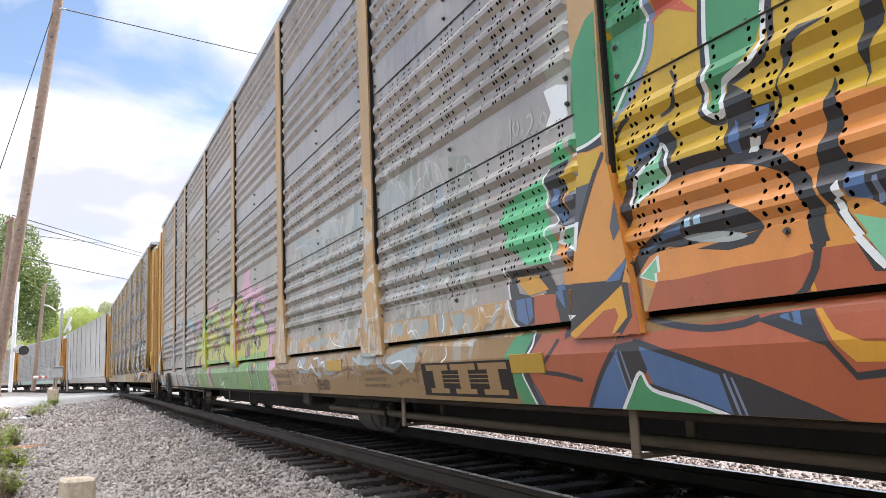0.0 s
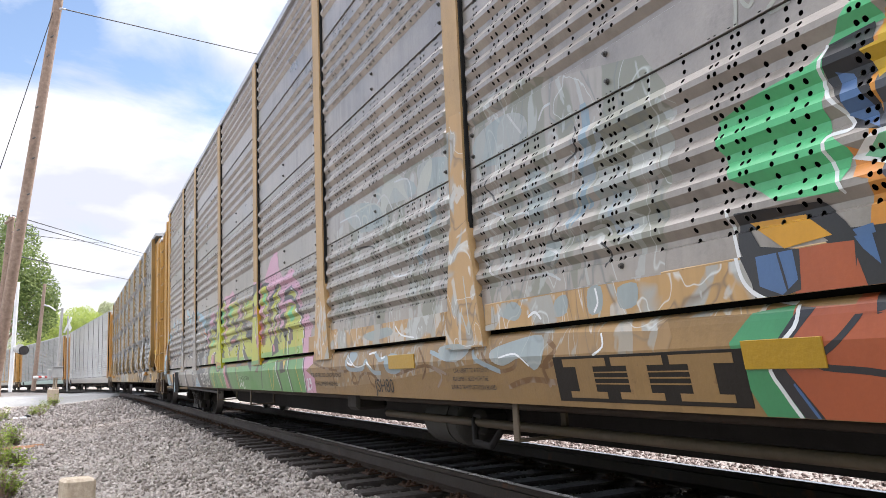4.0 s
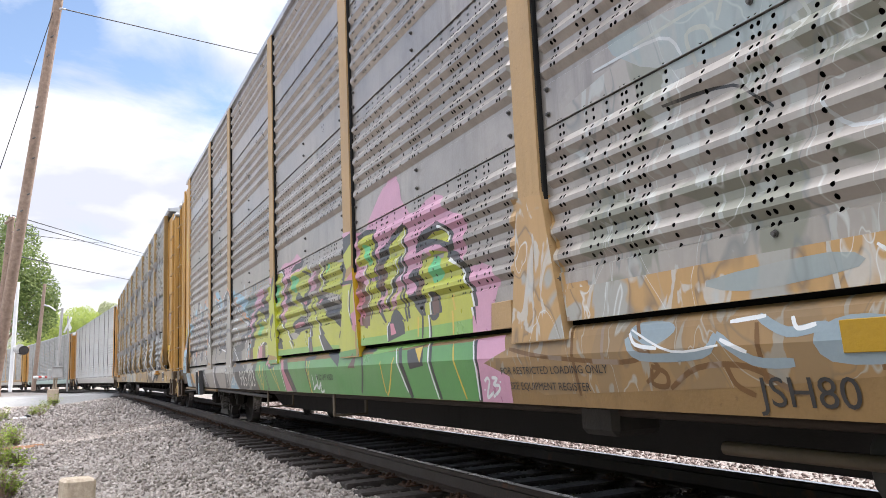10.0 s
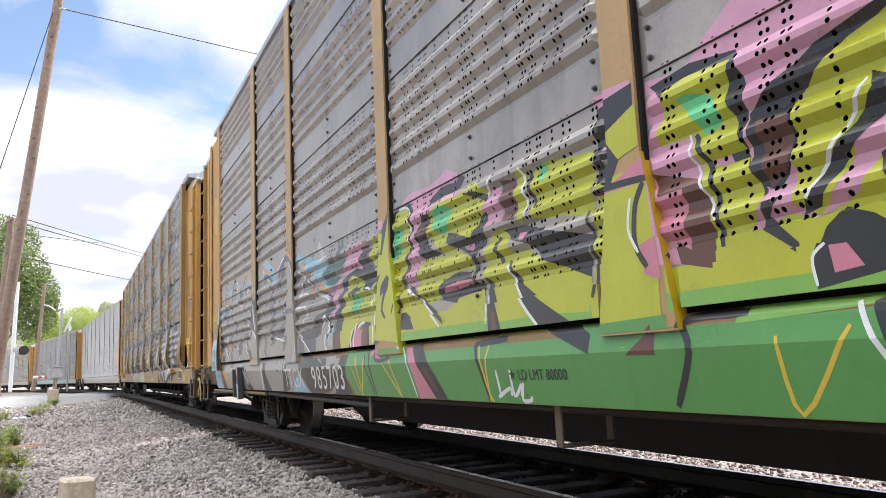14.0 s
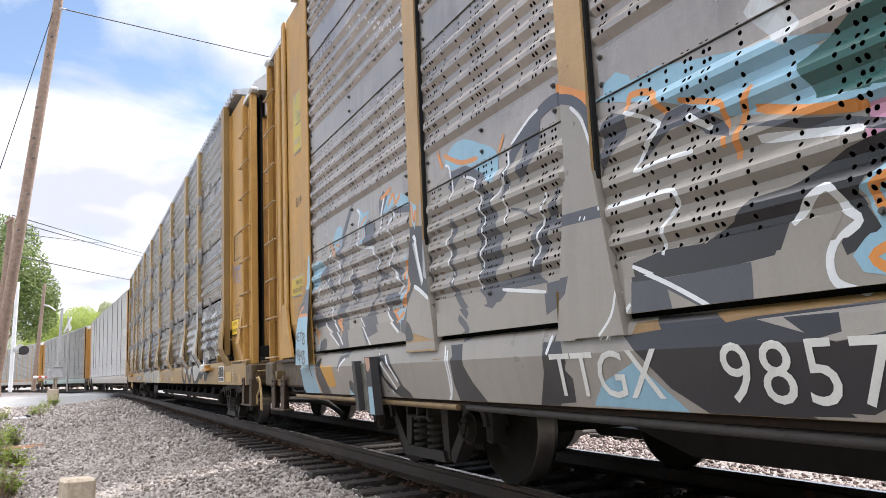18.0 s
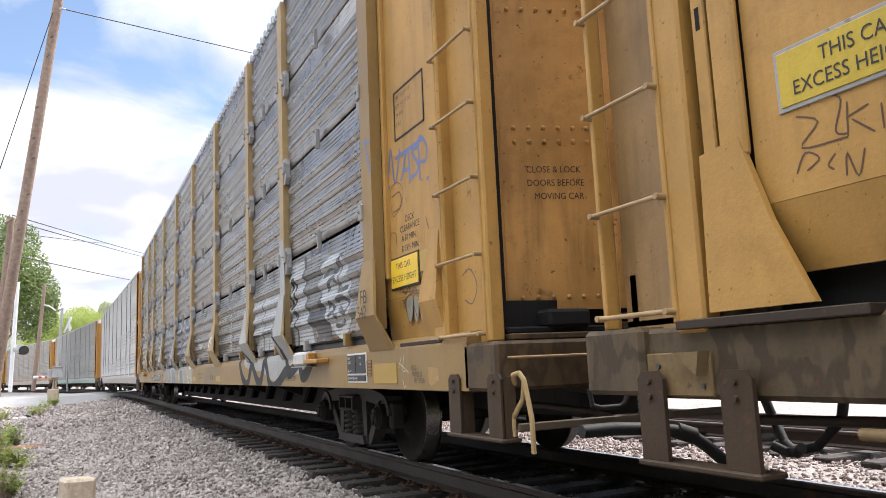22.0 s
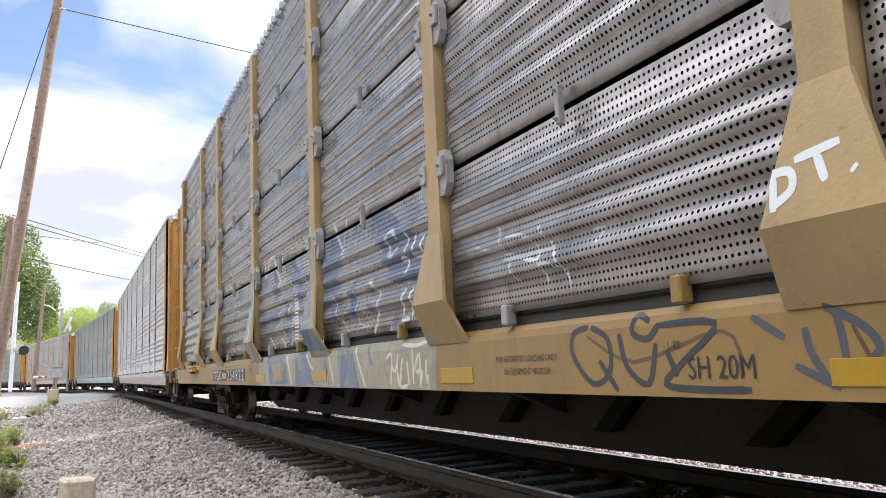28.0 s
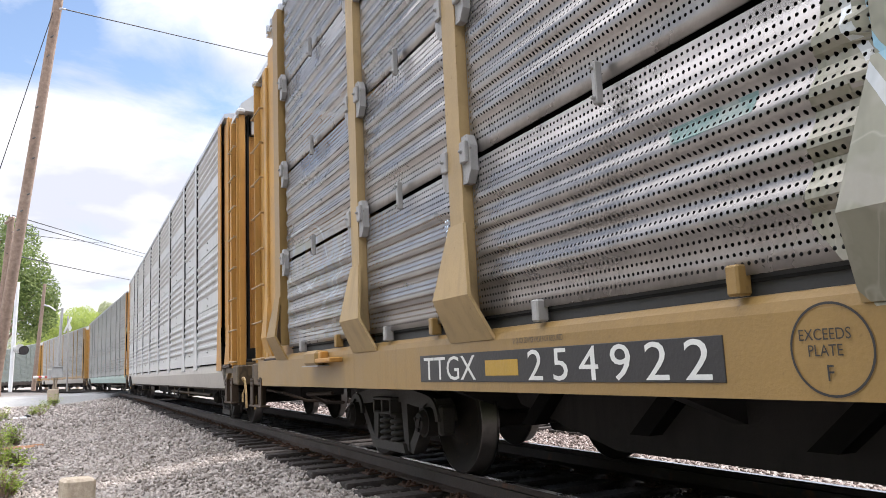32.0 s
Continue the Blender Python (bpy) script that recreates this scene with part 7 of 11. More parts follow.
    fill(a, "lime", 2, [(4.195, 1.87), (4.128, 1.98), (3.984, 1.995), (3.883, 1.955), (3.835, 1.862), (3.859, 1.724), (3.934, 1.573), (4.016, 1.442), (4.071, 1.357), (4.146, 1.309), (4.155, 1.442), (4.171, 1.599), (4.186, 1.761)])
    fill(a, "mint_green", 3, [(4.189, 1.843), (4.022, 1.851), (3.984, 1.752), (4.065, 1.648), (4.153, 1.616), (4.184, 1.734)], True)
    stroke(a, "white", 4, 0.018, [(4.097, 1.996), (3.953, 1.994), (3.869, 1.945), (3.859, 1.835), (3.86, 1.719)])
    fill(a, "black", 2, [(3.542, 1.923), (3.478, 1.972), (3.334, 2.002), (3.206, 1.999), (3.112, 1.984), (3.07, 2.027), (2.989, 1.99), (3.068, 1.938), (3.139, 1.929), (3.289, 1.94), (3.418, 1.921)])
    fill(a, "black", 1, [(3.732, 1.803), (3.612, 1.87), (3.503, 1.862), (3.51, 1.757), (3.574, 1.712), (3.569, 1.666), (3.354, 1.574), (3.447, 1.555), (3.617, 1.572), (3.682, 1.623), (3.748, 1.717)])
    fill(a, "brown", 2, [(3.695, 1.808), (3.584, 1.807), (3.565, 1.72), (3.69, 1.727)])
    fill(a, "lime", 2, [(3.525, 1.849), (3.402, 1.895), (3.252, 1.913), (3.076, 1.888), (2.971, 1.901), (2.883, 1.94), (2.702, 1.852), (2.746, 1.732), (2.852, 1.653), (2.893, 1.592), (3.123, 1.654), (3.26, 1.68), (3.252, 1.624), (3.184, 1.576), (2.902, 1.481), (2.93, 1.413), (3.054, 1.427), (3.187, 1.421), (3.298, 1.386), (3.408, 1.323), (3.42, 1.268), (3.618, 1.267), (3.757, 1.389), (3.726, 1.478), (3.684, 1.561), (3.5, 1.571), (3.261, 1.539), (3.382, 1.615), (3.543, 1.699)])
    fill(a, "black", 3, [(3.273, 1.659), (3.256, 1.691), (3.127, 1.662), (2.909, 1.6), (2.852, 1.653), (2.806, 1.707), (2.719, 1.722), (2.754, 1.551), (2.845, 1.475), (2.868, 1.324), (2.909, 1.386), (2.899, 1.487), (3.1, 1.562), (3.206, 1.604)])
    fill(a, "pink2", 4, [(3.035, 1.565), (2.905, 1.566), (2.9, 1.517), (3.017, 1.548)])
    fill(a, "black", 3, [(2.989, 1.884), (2.869, 1.874), (2.717, 1.823), (2.71, 1.776), (2.888, 1.846)])
    fill(a, "mint_green", 3, [(3.467, 1.85), (3.348, 1.878), (3.231, 1.856), (3.2, 1.788), (3.238, 1.72), (3.322, 1.688), (3.396, 1.72), (3.466, 1.784)], True)
    fill(a, "black", 3, [(3.41, 1.316), (3.326, 1.393), (3.235, 1.413), (3.119, 1.424), (2.954, 1.401), (2.866, 1.327), (2.785, 1.309), (2.791, 1.286), (3.132, 1.264), (3.158, 1.234), (3.368, 1.27)])
    fill(a, "pink2", 4, [(3.343, 1.31), (3.264, 1.347), (3.102, 1.362), (2.92, 1.356), (2.877, 1.328), (2.996, 1.321), (3.173, 1.312)])
    fill(a, "lime", 1, [(4.105, 1.134), (4.017, 1.413), (3.9, 1.397), (3.619, 1.262), (3.415, 1.165), (3.133, 1.257), (2.791, 1.286), (2.788, 1.162), (3.415, 1.165), (3.909, 1.115)])
    fill(a, "black", 3, [(3.922, 1.43), (3.792, 1.391), (3.626, 1.286), (3.364, 1.162), (3.34, 1.112), (3.442, 1.165), (3.649, 1.258), (3.809, 1.351)])
    stroke(a, "white", 4, 0.018, [(3.947, 1.4), (3.752, 1.333), (3.566, 1.216), (3.397, 1.103)])
    fill(a, "black", 2, [(4.1, 1.171), (4.064, 1.24), (3.988, 1.242), (3.865, 1.184), (3.813, 1.11), (4.096, 1.124)])
    fill(a, "lime", 1, [(4.466, 1.722), (4.223, 1.958), (4.189, 2.002), (4.227, 1.719), (4.176, 1.601), (4.128, 1.336), (4.086, 1.035), (4.585, 1.072), (4.523, 1.453)])
    fill(a, "black", 2, [(4.465, 1.744), (4.372, 1.87), (4.218, 2.002), (4.205, 2.041), (4.216, 1.939), (4.274, 1.837), (4.354, 1.705)])
    fill(a, "black", 2, [(4.207, 1.513), (4.251, 1.543), (4.356, 1.491), (4.519, 1.363), (4.44, 1.378), (4.337, 1.421), (4.379, 1.342), (4.4, 1.281), (4.335, 1.217), (4.306, 1.23), (4.362, 1.292), (4.326, 1.366), (4.236, 1.451)])
    stroke(a, "black", 2, 0.02, [(4.148, 1.314), (4.189, 1.249)])
    fill(a, "sky", 1, [(7.085, 2.029), (6.626, 2.027), (5.982, 1.88), (5.777, 1.736), (5.691, 1.649), (5.919, 1.612), (6.29, 1.71), (6.6, 1.864)])
    fill(a, "teal", 2, [(5.982, 1.789), (5.772, 1.864), (5.644, 1.899), (5.649, 1.836), (5.437, 1.851), (5.351, 1.83), (5.311, 1.732), (5.556, 1.745), (5.73, 1.619), (5.922, 1.65)])
    fill(a, "teal", 2, [(5.751, 1.633), (5.719, 1.69), (5.543, 1.698), (5.491, 1.629), (5.665, 1.612)])
    stroke(a, "teal", 2, 0.045, [(5.551, 2.022), (5.493, 1.866)])
    stroke(a, "teal", 2, 0.05, [(5.42, 2.025), (5.436, 1.864)])
    stroke(a, "white_wash", 1, 0.1, [(6.148, 2.081), (5.981, 1.888)])
    fill(a, "pink", 1, [(5.261, 1.869), (4.879, 1.857), (4.891, 1.606), (5.124, 1.66), (5.337, 1.667), (5.499, 1.541), (5.567, 1.343), (5.76, 1.294), (5.789, 1.44), (5.652, 1.536), (5.421, 1.666)])
    fill(a, "black", 2, [(5.698, 1.015), (5.641, 1.289), (5.518, 1.454), (5.367, 1.601), (5.269, 1.678), (5.069, 1.686), (4.889, 1.624), (4.888, 1.576), (4.867, 1.517), (4.731, 1.464), (4.713, 1.311), (4.714, 0.991), (5.535, 1.014)])
    fill(a, "lime", 3, [(5.323, 1.514), (5.213, 1.601), (5.066, 1.639), (4.977, 1.604), (5.011, 1.523), (4.78, 1.472), (4.777, 1.431), (4.754, 1.258), (4.727, 1.048), (4.821, 1.002), (5.455, 1.024), (5.474, 1.178), (5.415, 1.326)])
    fill(a, "brown", 3, [(5.595, 1.174), (5.459, 1.183), (5.494, 0.999), (5.661, 1)])
    fill(a, "brown", 2, [(4.901, 1.85), (4.725, 1.844), (4.696, 1.628), (4.72, 1.575), (4.878, 1.616)])
    fill(a, "black", 2, [(4.944, 1.805), (4.721, 1.789), (4.736, 1.697), (4.539, 1.63), (4.535, 1.569), (4.614, 1.468), (4.713, 1.421), (4.865, 1.51), (4.876, 1.603)])
    fill(a, "lime", 2, [(4.648, 1.849), (4.461, 1.868), (4.523, 1.702), (4.63, 1.668), (4.666, 1.734)])
    fill(a, "lime", 3, [(4.662, 1.442), (4.54, 1.569), (4.537, 1.428), (4.574, 1.071), (4.71, 1.018), (4.697, 1.245)])
    fill(a, "black", 4, [(5.22, 1.498), (5.053, 1.549), (4.976, 1.498), (5.199, 1.462)])
    fill(a, "pink2", 4, [(5.204, 1.016), (5.106, 1.123), (5.032, 1.197), (4.912, 1.2), (4.947, 1.009)])
    fill(a, "brown", 4, [(4.877, 1.182), (4.799, 1.204), (4.797, 1.006), (4.94, 1.003)])
    stroke(a, "black", 5, 0.026, [(5.233, 1.018), (5.11, 1.142), (5.03, 1.209), (4.864, 1.222), (4.749, 1.182), (4.753, 0.993)])
    stroke(a, "white", 5, 0.014, [(5.193, 1.029), (5.146, 1.161), (5.052, 1.233)])
    fill(a, "mint_green", 4, [(5.145, 1.455), (4.985, 1.468), (4.957, 1.341), (5.141, 1.327)], True)
    fill(a, "black", 2, [(3.9, 0.99), (3.72, 1.01), (3.38, 0.64), (3.56, 0.64), (3.78, 0.85)])
    fill(a, "pink2", 2, [(3.98, 0.99), (3.88, 0.99), (3.78, 0.85), (3.57, 0.65), (3.83, 0.64), (3.88, 0.79)])
    fill(a, "brown", 3, [(3.73, 0.85), (3.66, 0.85), (3.51, 0.7), (3.57, 0.69)])
    stroke(a, "white", 3, 0.018, [(4.1, 1), (4, 0.94), (3.87, 0.65)])
    stroke(a, "black", 2, 0.03, [(2.93, 0.97), (2.9, 0.87), (2.85, 0.73), (2.82, 0.63)])
    stroke(a, "black", 2, 0.04, [(2.93, 0.97), (2.56, 0.99)])
    stroke(a, "yellow2", 2, 0.016, [(2.88, 0.96), (2.83, 0.71), (2.78, 0.64)])
    stroke(a, "yellow2", 2, 0.016, [(2.76, 0.96), (2.81, 0.83), (2.82, 0.64)])
    stroke(a, "yellow2", 2, 0.016, [(4.33, 0.95), (4.17, 0.66)])
    stroke(a, "yellow2", 2, 0.016, [(5.19, 0.88), (5.05, 0.67)])
    stroke(a, "white", 3, 0.022, [(2.7, 0.82), (2.69, 0.67)])
    stroke(a, "white", 3, 0.022, [(2.72, 0.67), (2.58, 0.72), (2.57, 0.68)])
    stroke(a, "white", 3, 0.022, [(2.55, 0.82), (2.54, 0.68), (2.45, 0.74), (2.47, 0.68)])
    stroke(a, "white", 3, 0.022, [(2.43, 0.75), (2.46, 0.66), (2.38, 0.66), (2.37, 0.68)])
    fill(a, "grey_fill", 0, [(7.42, 0.92), (5.5, 0.96), (5.23, 0.87), (5.46, 0.63), (7.44, 0.65)])
    fill(a, "black", 1, [(6.78, 1.02), (6.45, 1.01), (5.93, 0.65), (6.39, 0.64), (6.68, 0.9)])
    fill(a, "black", 1, [(5.5, 0.98), (5.29, 0.98), (5.37, 0.81), (5.26, 0.64), (5.76, 0.64), (5.59, 0.81)])
    fill(a, "green2", 0, [(5.3, 1), (4.03, 1), (4.08, 0.62), (5.19, 0.64), (5.37, 0.81)])
    stroke(a, "black", 2, 0.02, [(4.86, 0.98), (4.84, 0.86), (4.75, 0.72), (4.73, 0.63)])
    stroke(a, "yellow2", 2, 0.018, [(5.1, 0.95), (5.01, 0.66)])
    stroke(a, "yellow2", 2, 0.018, [(4.32, 0.92), (4.15, 0.64)])
    stroke(a, "yellow2", 2, 0.018, [(4.5, 0.93), (4.17, 0.65)])
    fill(a, "pink2", 1, [(4.74, 1), (4.56, 1), (4.57, 0.95), (4.72, 0.94)])
    # skirting plates under the piece
    fill(a, "lime", 0, [(4.15, 1.03), (1.65, 1.03), (1.65, 1.2), (4.15, 1.2)])
    fill(a, "green3", 1, [(4.15, 1.03), (1.65, 1.03), (1.65, 1.1), (4.15, 1.1)])
    fill(a, "lime", 0, [(1.25, 1.03), (-0.8, 1.03), (-0.8, 1.2), (1.25, 1.2)])
    fill(a, "green3", 1, [(1.25, 1.03), (-0.8, 1.03), (-0.8, 1.1), (1.25, 1.1)])
    fill(a, "pink", 0, [(-0.8, 1.03), (-1.02, 1.03), (-1.04, 1.2), (-0.8, 1.2)])
    fill(a, "pink", 0, [(-0.78, 1.19), (-1.04, 1.19), (-1.12, 1.32), (-1.02, 1.40), (-0.9, 1.44), (-0.74, 1.42)])
    fill(a, "brown", 0, [(5.2, 1.03), (4.5, 1.03), (4.5, 1.2), (5.2, 1.2)])
    fill(a, "grey_fill", 0, [(11.75, 1.03), (9.2, 1.03), (9.2, 1.2), (11.75, 1.2)])
    fill(a, "grey_fill", 0, [(8.95, 1.03), (5.2, 1.03), (5.2, 1.2), (8.95, 1.2)])
    fill(a, "grey_fill", 0, [(11.9, 1.02), (7.4, 1.02), (7.4, 0.9), (11.9, 0.9)])
    fill(a, "lime", 1, [(2.75, 1.51), (2.69, 1.58), (2.51, 1.59), (2.46, 1.44), (2.32, 1.44), (2.14, 1.36), (1.77, 1.23), (1.78, 0.91), (2.21, 1.01), (2.69, 1.01), (2.73, 1.24), (2.77, 1.35)])
    fill(a, "lime", 1, [(2.38, 1.85), (2.32, 1.89), (2.28, 1.83), (2.29, 1.63), (2.34, 1.57), (2.39, 1.68)])
    fill(a, "lime", 1, [(2.24, 1.83), (2.08, 1.85), (1.68, 1.8), (1.72, 1.51), (2.11, 1.57), (2.23, 1.59), (2.24, 1.7)])
    fill(a, "green3", 2, [(4.09, 1.05), (2.18, 1.09), (1.76, 1.07), (1.78, 0.94), (2.19, 1.02), (4.07, 1.01)])
    fill(a, "mint_green", 2, [(2.15, 1.85), (2.08, 1.84), (2.09, 1.75), (2.16, 1.78)])
    fill(a, "brown", 2, [(2.54, 1.86), (2.39, 1.83), (2.39, 1.61), (2.53, 1.63)])
    fill(a, "pink", 2, [(2.66, 1.84), (2.55, 1.83), (2.55, 1.64), (2.71, 1.63), (2.82, 1.64)])
    fill(a, "black", 3, [(2.5, 1.41), (2.47, 1.4), (2.36, 1.26), (2.17, 1.15), (1.8, 0.97), (1.81, 0.88), (2.21, 1.02), (2.31, 1.09), (2.39, 1.19), (2.46, 1.31)])
    stroke(a, "black", 3, 0.04, [(2.59, 1.55), (2.61, 1.48), (2.57, 1.4)])
    fill(a, "black", 3, [(2.54, 1.58), (2.32, 1.57), (2.12, 1.51), (1.74, 1.42), (1.77, 1.23), (2.14, 1.36), (2.29, 1.47), (2.45, 1.51)])
    fill(a, "pink2", 4, [(2.39, 1.54), (2.3, 1.53), (2.31, 1.49), (2.35, 1.49)])
    fill(a, "black", 3, [(2.75, 1.35), (2.7, 1.32), (2.65, 1.17), (2.6, 1.03), (2.75, 1.01), (2.74, 1.2)])
    fill(a, "brown", 4, [(2.71, 1.14), (2.66, 1.14), (2.64, 1.04), (2.71, 1.04)])
    fill(a, "black", 3, [(2.26, 1.83), (2.22, 1.83), (2.21, 1.71), (2.18, 1.63), (2.21, 1.64), (2.24, 1.71)])
    stroke(a, "white", 5, 0.022, [(2.49, 1.38), (2.39, 1.19), (2.22, 1.03)])
    stroke(a, "white", 5, 0.022, [(2.32, 1.88), (2.29, 1.75), (2.29, 1.61)])
    stroke(a, "white", 5, 0.022, [(2.75, 1.24), (2.77, 1.08)])
    stroke(a, "white", 5, 0.022, [(2.71, 1.8), (2.64, 1.92)])
    # the painted post between the bays
    fill(a, "pink", 1, [(1.666, 2.044), (1.369, 2.021), (1.353, 1.769), (1.661, 1.78)])
    fill(a, "black", 2, [(1.655, 1.983), (1.359, 2.003), (1.366, 1.821), (1.453, 1.735), (1.55, 1.592), (1.676, 1.648)])
    fill(a, "lime", 3, [(1.588, 1.832), (1.349, 1.911), (1.336, 1.73), (1.483, 1.703)])
    fill(a, "lime", 1, [(1.677, 1.638), (1.322, 1.637), (1.287, 1.218), (1.287, 0.862), (1.805, 0.834)])
    fill(a, "pink2", 2, [(1.506, 1.616), (1.325, 1.671), (1.313, 1.569), (1.671, 1.574)])
    stroke(a, "black", 3, 0.03, [(1.689, 1.597), (1.482, 1.593), (1.312, 1.582)])
    stroke(a, "black", 3, 0.03, [(1.332, 1.567), (1.392, 1.477), (1.409, 1.323), (1.347, 1.218)])
    stroke(a, "white", 4, 0.016, [(1.419, 1.519), (1.446, 1.39), (1.394, 1.284)])
    fill(a, "pink2", 2, [(1.385, 1.314), (1.285, 1.338), (1.27, 1.157), (1.362, 1.189)])
    fill(a, "green2", 2, [(1.844, 1.005), (1.262, 1.02), (1.288, 0.803), (1.823, 0.801)])
    fill(a, "brown", 3, [(1.549, 0.867), (1.36, 0.989), (1.363, 0.863)])
    stroke(a, "black", 3, 0.025, [(1.756, 1.534), (1.715, 1.261), (1.75, 1.132)])
    # small white marks
    fill(a, "pale", 0, [(-7.149, 2.554), (-7.316, 2.554), (-7.28, 2.177), (-7.194, 2.202), (-7.093, 2.214), (-7.133, 2.38)])
    fill(a, "white", 1, [(-7.077, 2.214), (-7.195, 2.208), (-7.285, 2.176), (-7.271, 2.024), (-7.156, 2.006), (-7.058, 2.006), (-7.13, 2.084)])
    stroke(a, "pale", 2, 0.018, [(-6.734, 2.172), (-6.731, 2.083), (-6.718, 2.011)])
    stroke(a, "pale", 2, 0.016, [(-6.792, 2.147), (-6.817, 2.102), (-6.789, 2.066), (-6.758, 2.113), (-6.792, 2.147)])
    stroke(a, "pale", 2, 0.02, [(-6.855, 2.075), (-6.859, 2.061)])
    stroke(a, "pale", 2, 0.018, [(-6.896, 2.128), (-6.947, 2.133), (-6.946, 2.075), (-6.861, 2.015), (-6.951, 2.014)])
    stroke(a, "pale", 2, 0.02, [(-6.995, 2.063), (-6.999, 2.05)])
    stroke(a, "pale", 2, 0.016, [(-7.054, 2.114), (-7.087, 2.074), (-7.066, 2.032), (-7.034, 2.072), (-7.054, 2.114)])
    stroke(a, "pale", 2, 0.014, [(-7.049, 2.017), (-7.101, 2.017)])
    stroke(a, "pale", 2, 0.014, [(-7.041, 1.999), (-7.094, 1.998)])
    stroke(a, "white", 3, 0.018, [(-0.878, 0.757), (-0.918, 0.777), (-0.936, 0.757), (-0.906, 0.714), (-0.879, 0.663), (-0.964, 0.698)])
    stroke(a, "white", 3, 0.018, [(-0.968, 0.776), (-1.028, 0.773), (-0.977, 0.737), (-1.038, 0.735), (-1.027, 0.705), (-0.949, 0.67)])
    stroke(a, "white", 3, 0.016, [(-0.862, 0.713), (-0.863, 0.705)])
    stroke(a, "white", 3, 0.016, [(-1.058, 0.758), (-1.059, 0.749)])
    # grey and blue piece
    fill(a, "grey_fill", 0, [(7.05, 1.44), (7.01, 1.88), (6.46, 1.87), (5.77, 1.54), (5.76, 1.43), (6, 1.11), (6.87, 1.1)])
    fill(a, "grey_fill", 0, [(6.9, 1.18), (5.92, 1.19), (5.94, 1.03), (6.92, 1)])
    fill(a, "pink", 1, [(5.17, 1.86), (5, 1.91), (4.85, 1.9), (4.78, 1.84), (4.8, 1.64), (5.02, 1.68), (5.18, 1.66), (5.37, 1.58), (5.42, 1.46), (5.55, 1.31), (5.76, 1.43), (5.76, 1.58), (5.4, 1.58), (5.28, 1.69)])
    fill(a, "pink", 1, [(4.53, 1.93), (4.44, 1.98), (4.32, 1.97), (4.33, 1.9)])
    fill(a, "brown", 2, [(4.8, 1.82), (4.61, 1.81), (4.6, 1.67), (4.65, 1.58), (4.79, 1.57), (4.8, 1.66)])
    fill(a, "black", 2, [(5.58, 1.05), (5.56, 1.37), (5.4, 1.58), (5.22, 1.67), (5.05, 1.7), (4.88, 1.66), (4.81, 1.54), (5, 1.63), (5.16, 1.61), (5.31, 1.44), (5.39, 1.16), (5.43, 1.03)])
    fill(a, "lime", 3, [(5.42, 1.01), (5.36, 1.32), (5.27, 1.48), (5.16, 1.59), (5.03, 1.63), (4.89, 1.59), (4.84, 1.53), (4.66, 1.47), (4.63, 1.35), (4.62, 1.16), (4.64, 1.02), (4.72, 1.02), (4.72, 1.2), (4.86, 1.23), (5, 1.2), (5.07, 1.12), (5.1, 1)])
    fill(a, "lime", 2, [(4.62, 1.87), (4.49, 1.88), (4.33, 1.87), (4.38, 1.73), (4.47, 1.74), (4.52, 1.65), (4.61, 1.66)])
    fill(a, "lime", 2, [(4.57, 1.42), (4.37, 1.55), (4.44, 1.27), (4.5, 1.16), (4.59, 1.16), (4.61, 1.31)])
    fill(a, "black", 4, [(5.11, 1), (5.08, 1.1), (5, 1.19), (4.86, 1.23), (4.72, 1.22), (4.73, 1.03), (4.76, 1.01), (4.77, 1.18), (4.87, 1.18), (4.95, 1.16), (5.05, 1.06), (5.06, 1)])
    fill(a, "pink2", 5, [(5.06, 1.03), (5.01, 1.11), (4.94, 1.16), (4.89, 1.17), (4.91, 1.04)])
    fill(a, "brown", 5, [(4.84, 1.17), (4.75, 1.18), (4.76, 1.04), (4.86, 1.04)])
    fill(a, "black", 3, [(4.87, 1.56), (4.72, 1.56), (4.54, 1.54), (4.39, 1.56), (4.55, 1.42), (4.59, 1.3), (4.62, 1.16), (4.63, 1.35), (4.65, 1.47), (4.83, 1.49)])
    fill(a, "black", 4, [(5.14, 1.49), (5.05, 1.51), (4.9, 1.53), (4.9, 1.49), (5.02, 1.49), (5.11, 1.45)])
    fill(a, "mint_green", 4, [(5.09, 1.44), (4.91, 1.43), (4.92, 1.33), (5.08, 1.34)])
    stroke(a, "white", 5, 0.02, [(4.77, 1.5), (4.67, 1.48), (4.64, 1.41), (4.63, 1.27), (4.63, 1.04)])
    stroke(a, "white", 5, 0.02, [(5.11, 1.02), (5.08, 1.14), (5, 1.21), (4.86, 1.23)])
    fill(a, "slate", 1, [(4.55, 1.15), (4.45, 1.16), (4.47, 1.04), (4.55, 1.03)])
    fill(a, "pink2", 3, [(4.61, 0.99), (4.48, 1), (4.5, 0.92), (4.62, 0.94)])
    stroke(a, "black", 4, 0.03, [(4.64, 0.99), (4.62, 0.93), (4.5, 0.91), (4.3, 0.93)])
    stroke(a, "yellow2", 3, 0.02, [(5.09, 0.96), (5.05, 0.82), (5, 0.64)])
    stroke(a, "yellow2", 3, 0.02, [(4.87, 0.94), (4.93, 0.8), (5.02, 0.64)])
    stroke(a, "black", 3, 0.025, [(4.77, 1), (4.74, 0.85), (4.67, 0.63)])
    fill(a, "black", 1, [(6.69, 0.94), (6.27, 0.98), (5.62, 1), (5.67, 0.9), (5.61, 0.78), (5.87, 0.66), (6.31, 0.67), (6.52, 0.79)])
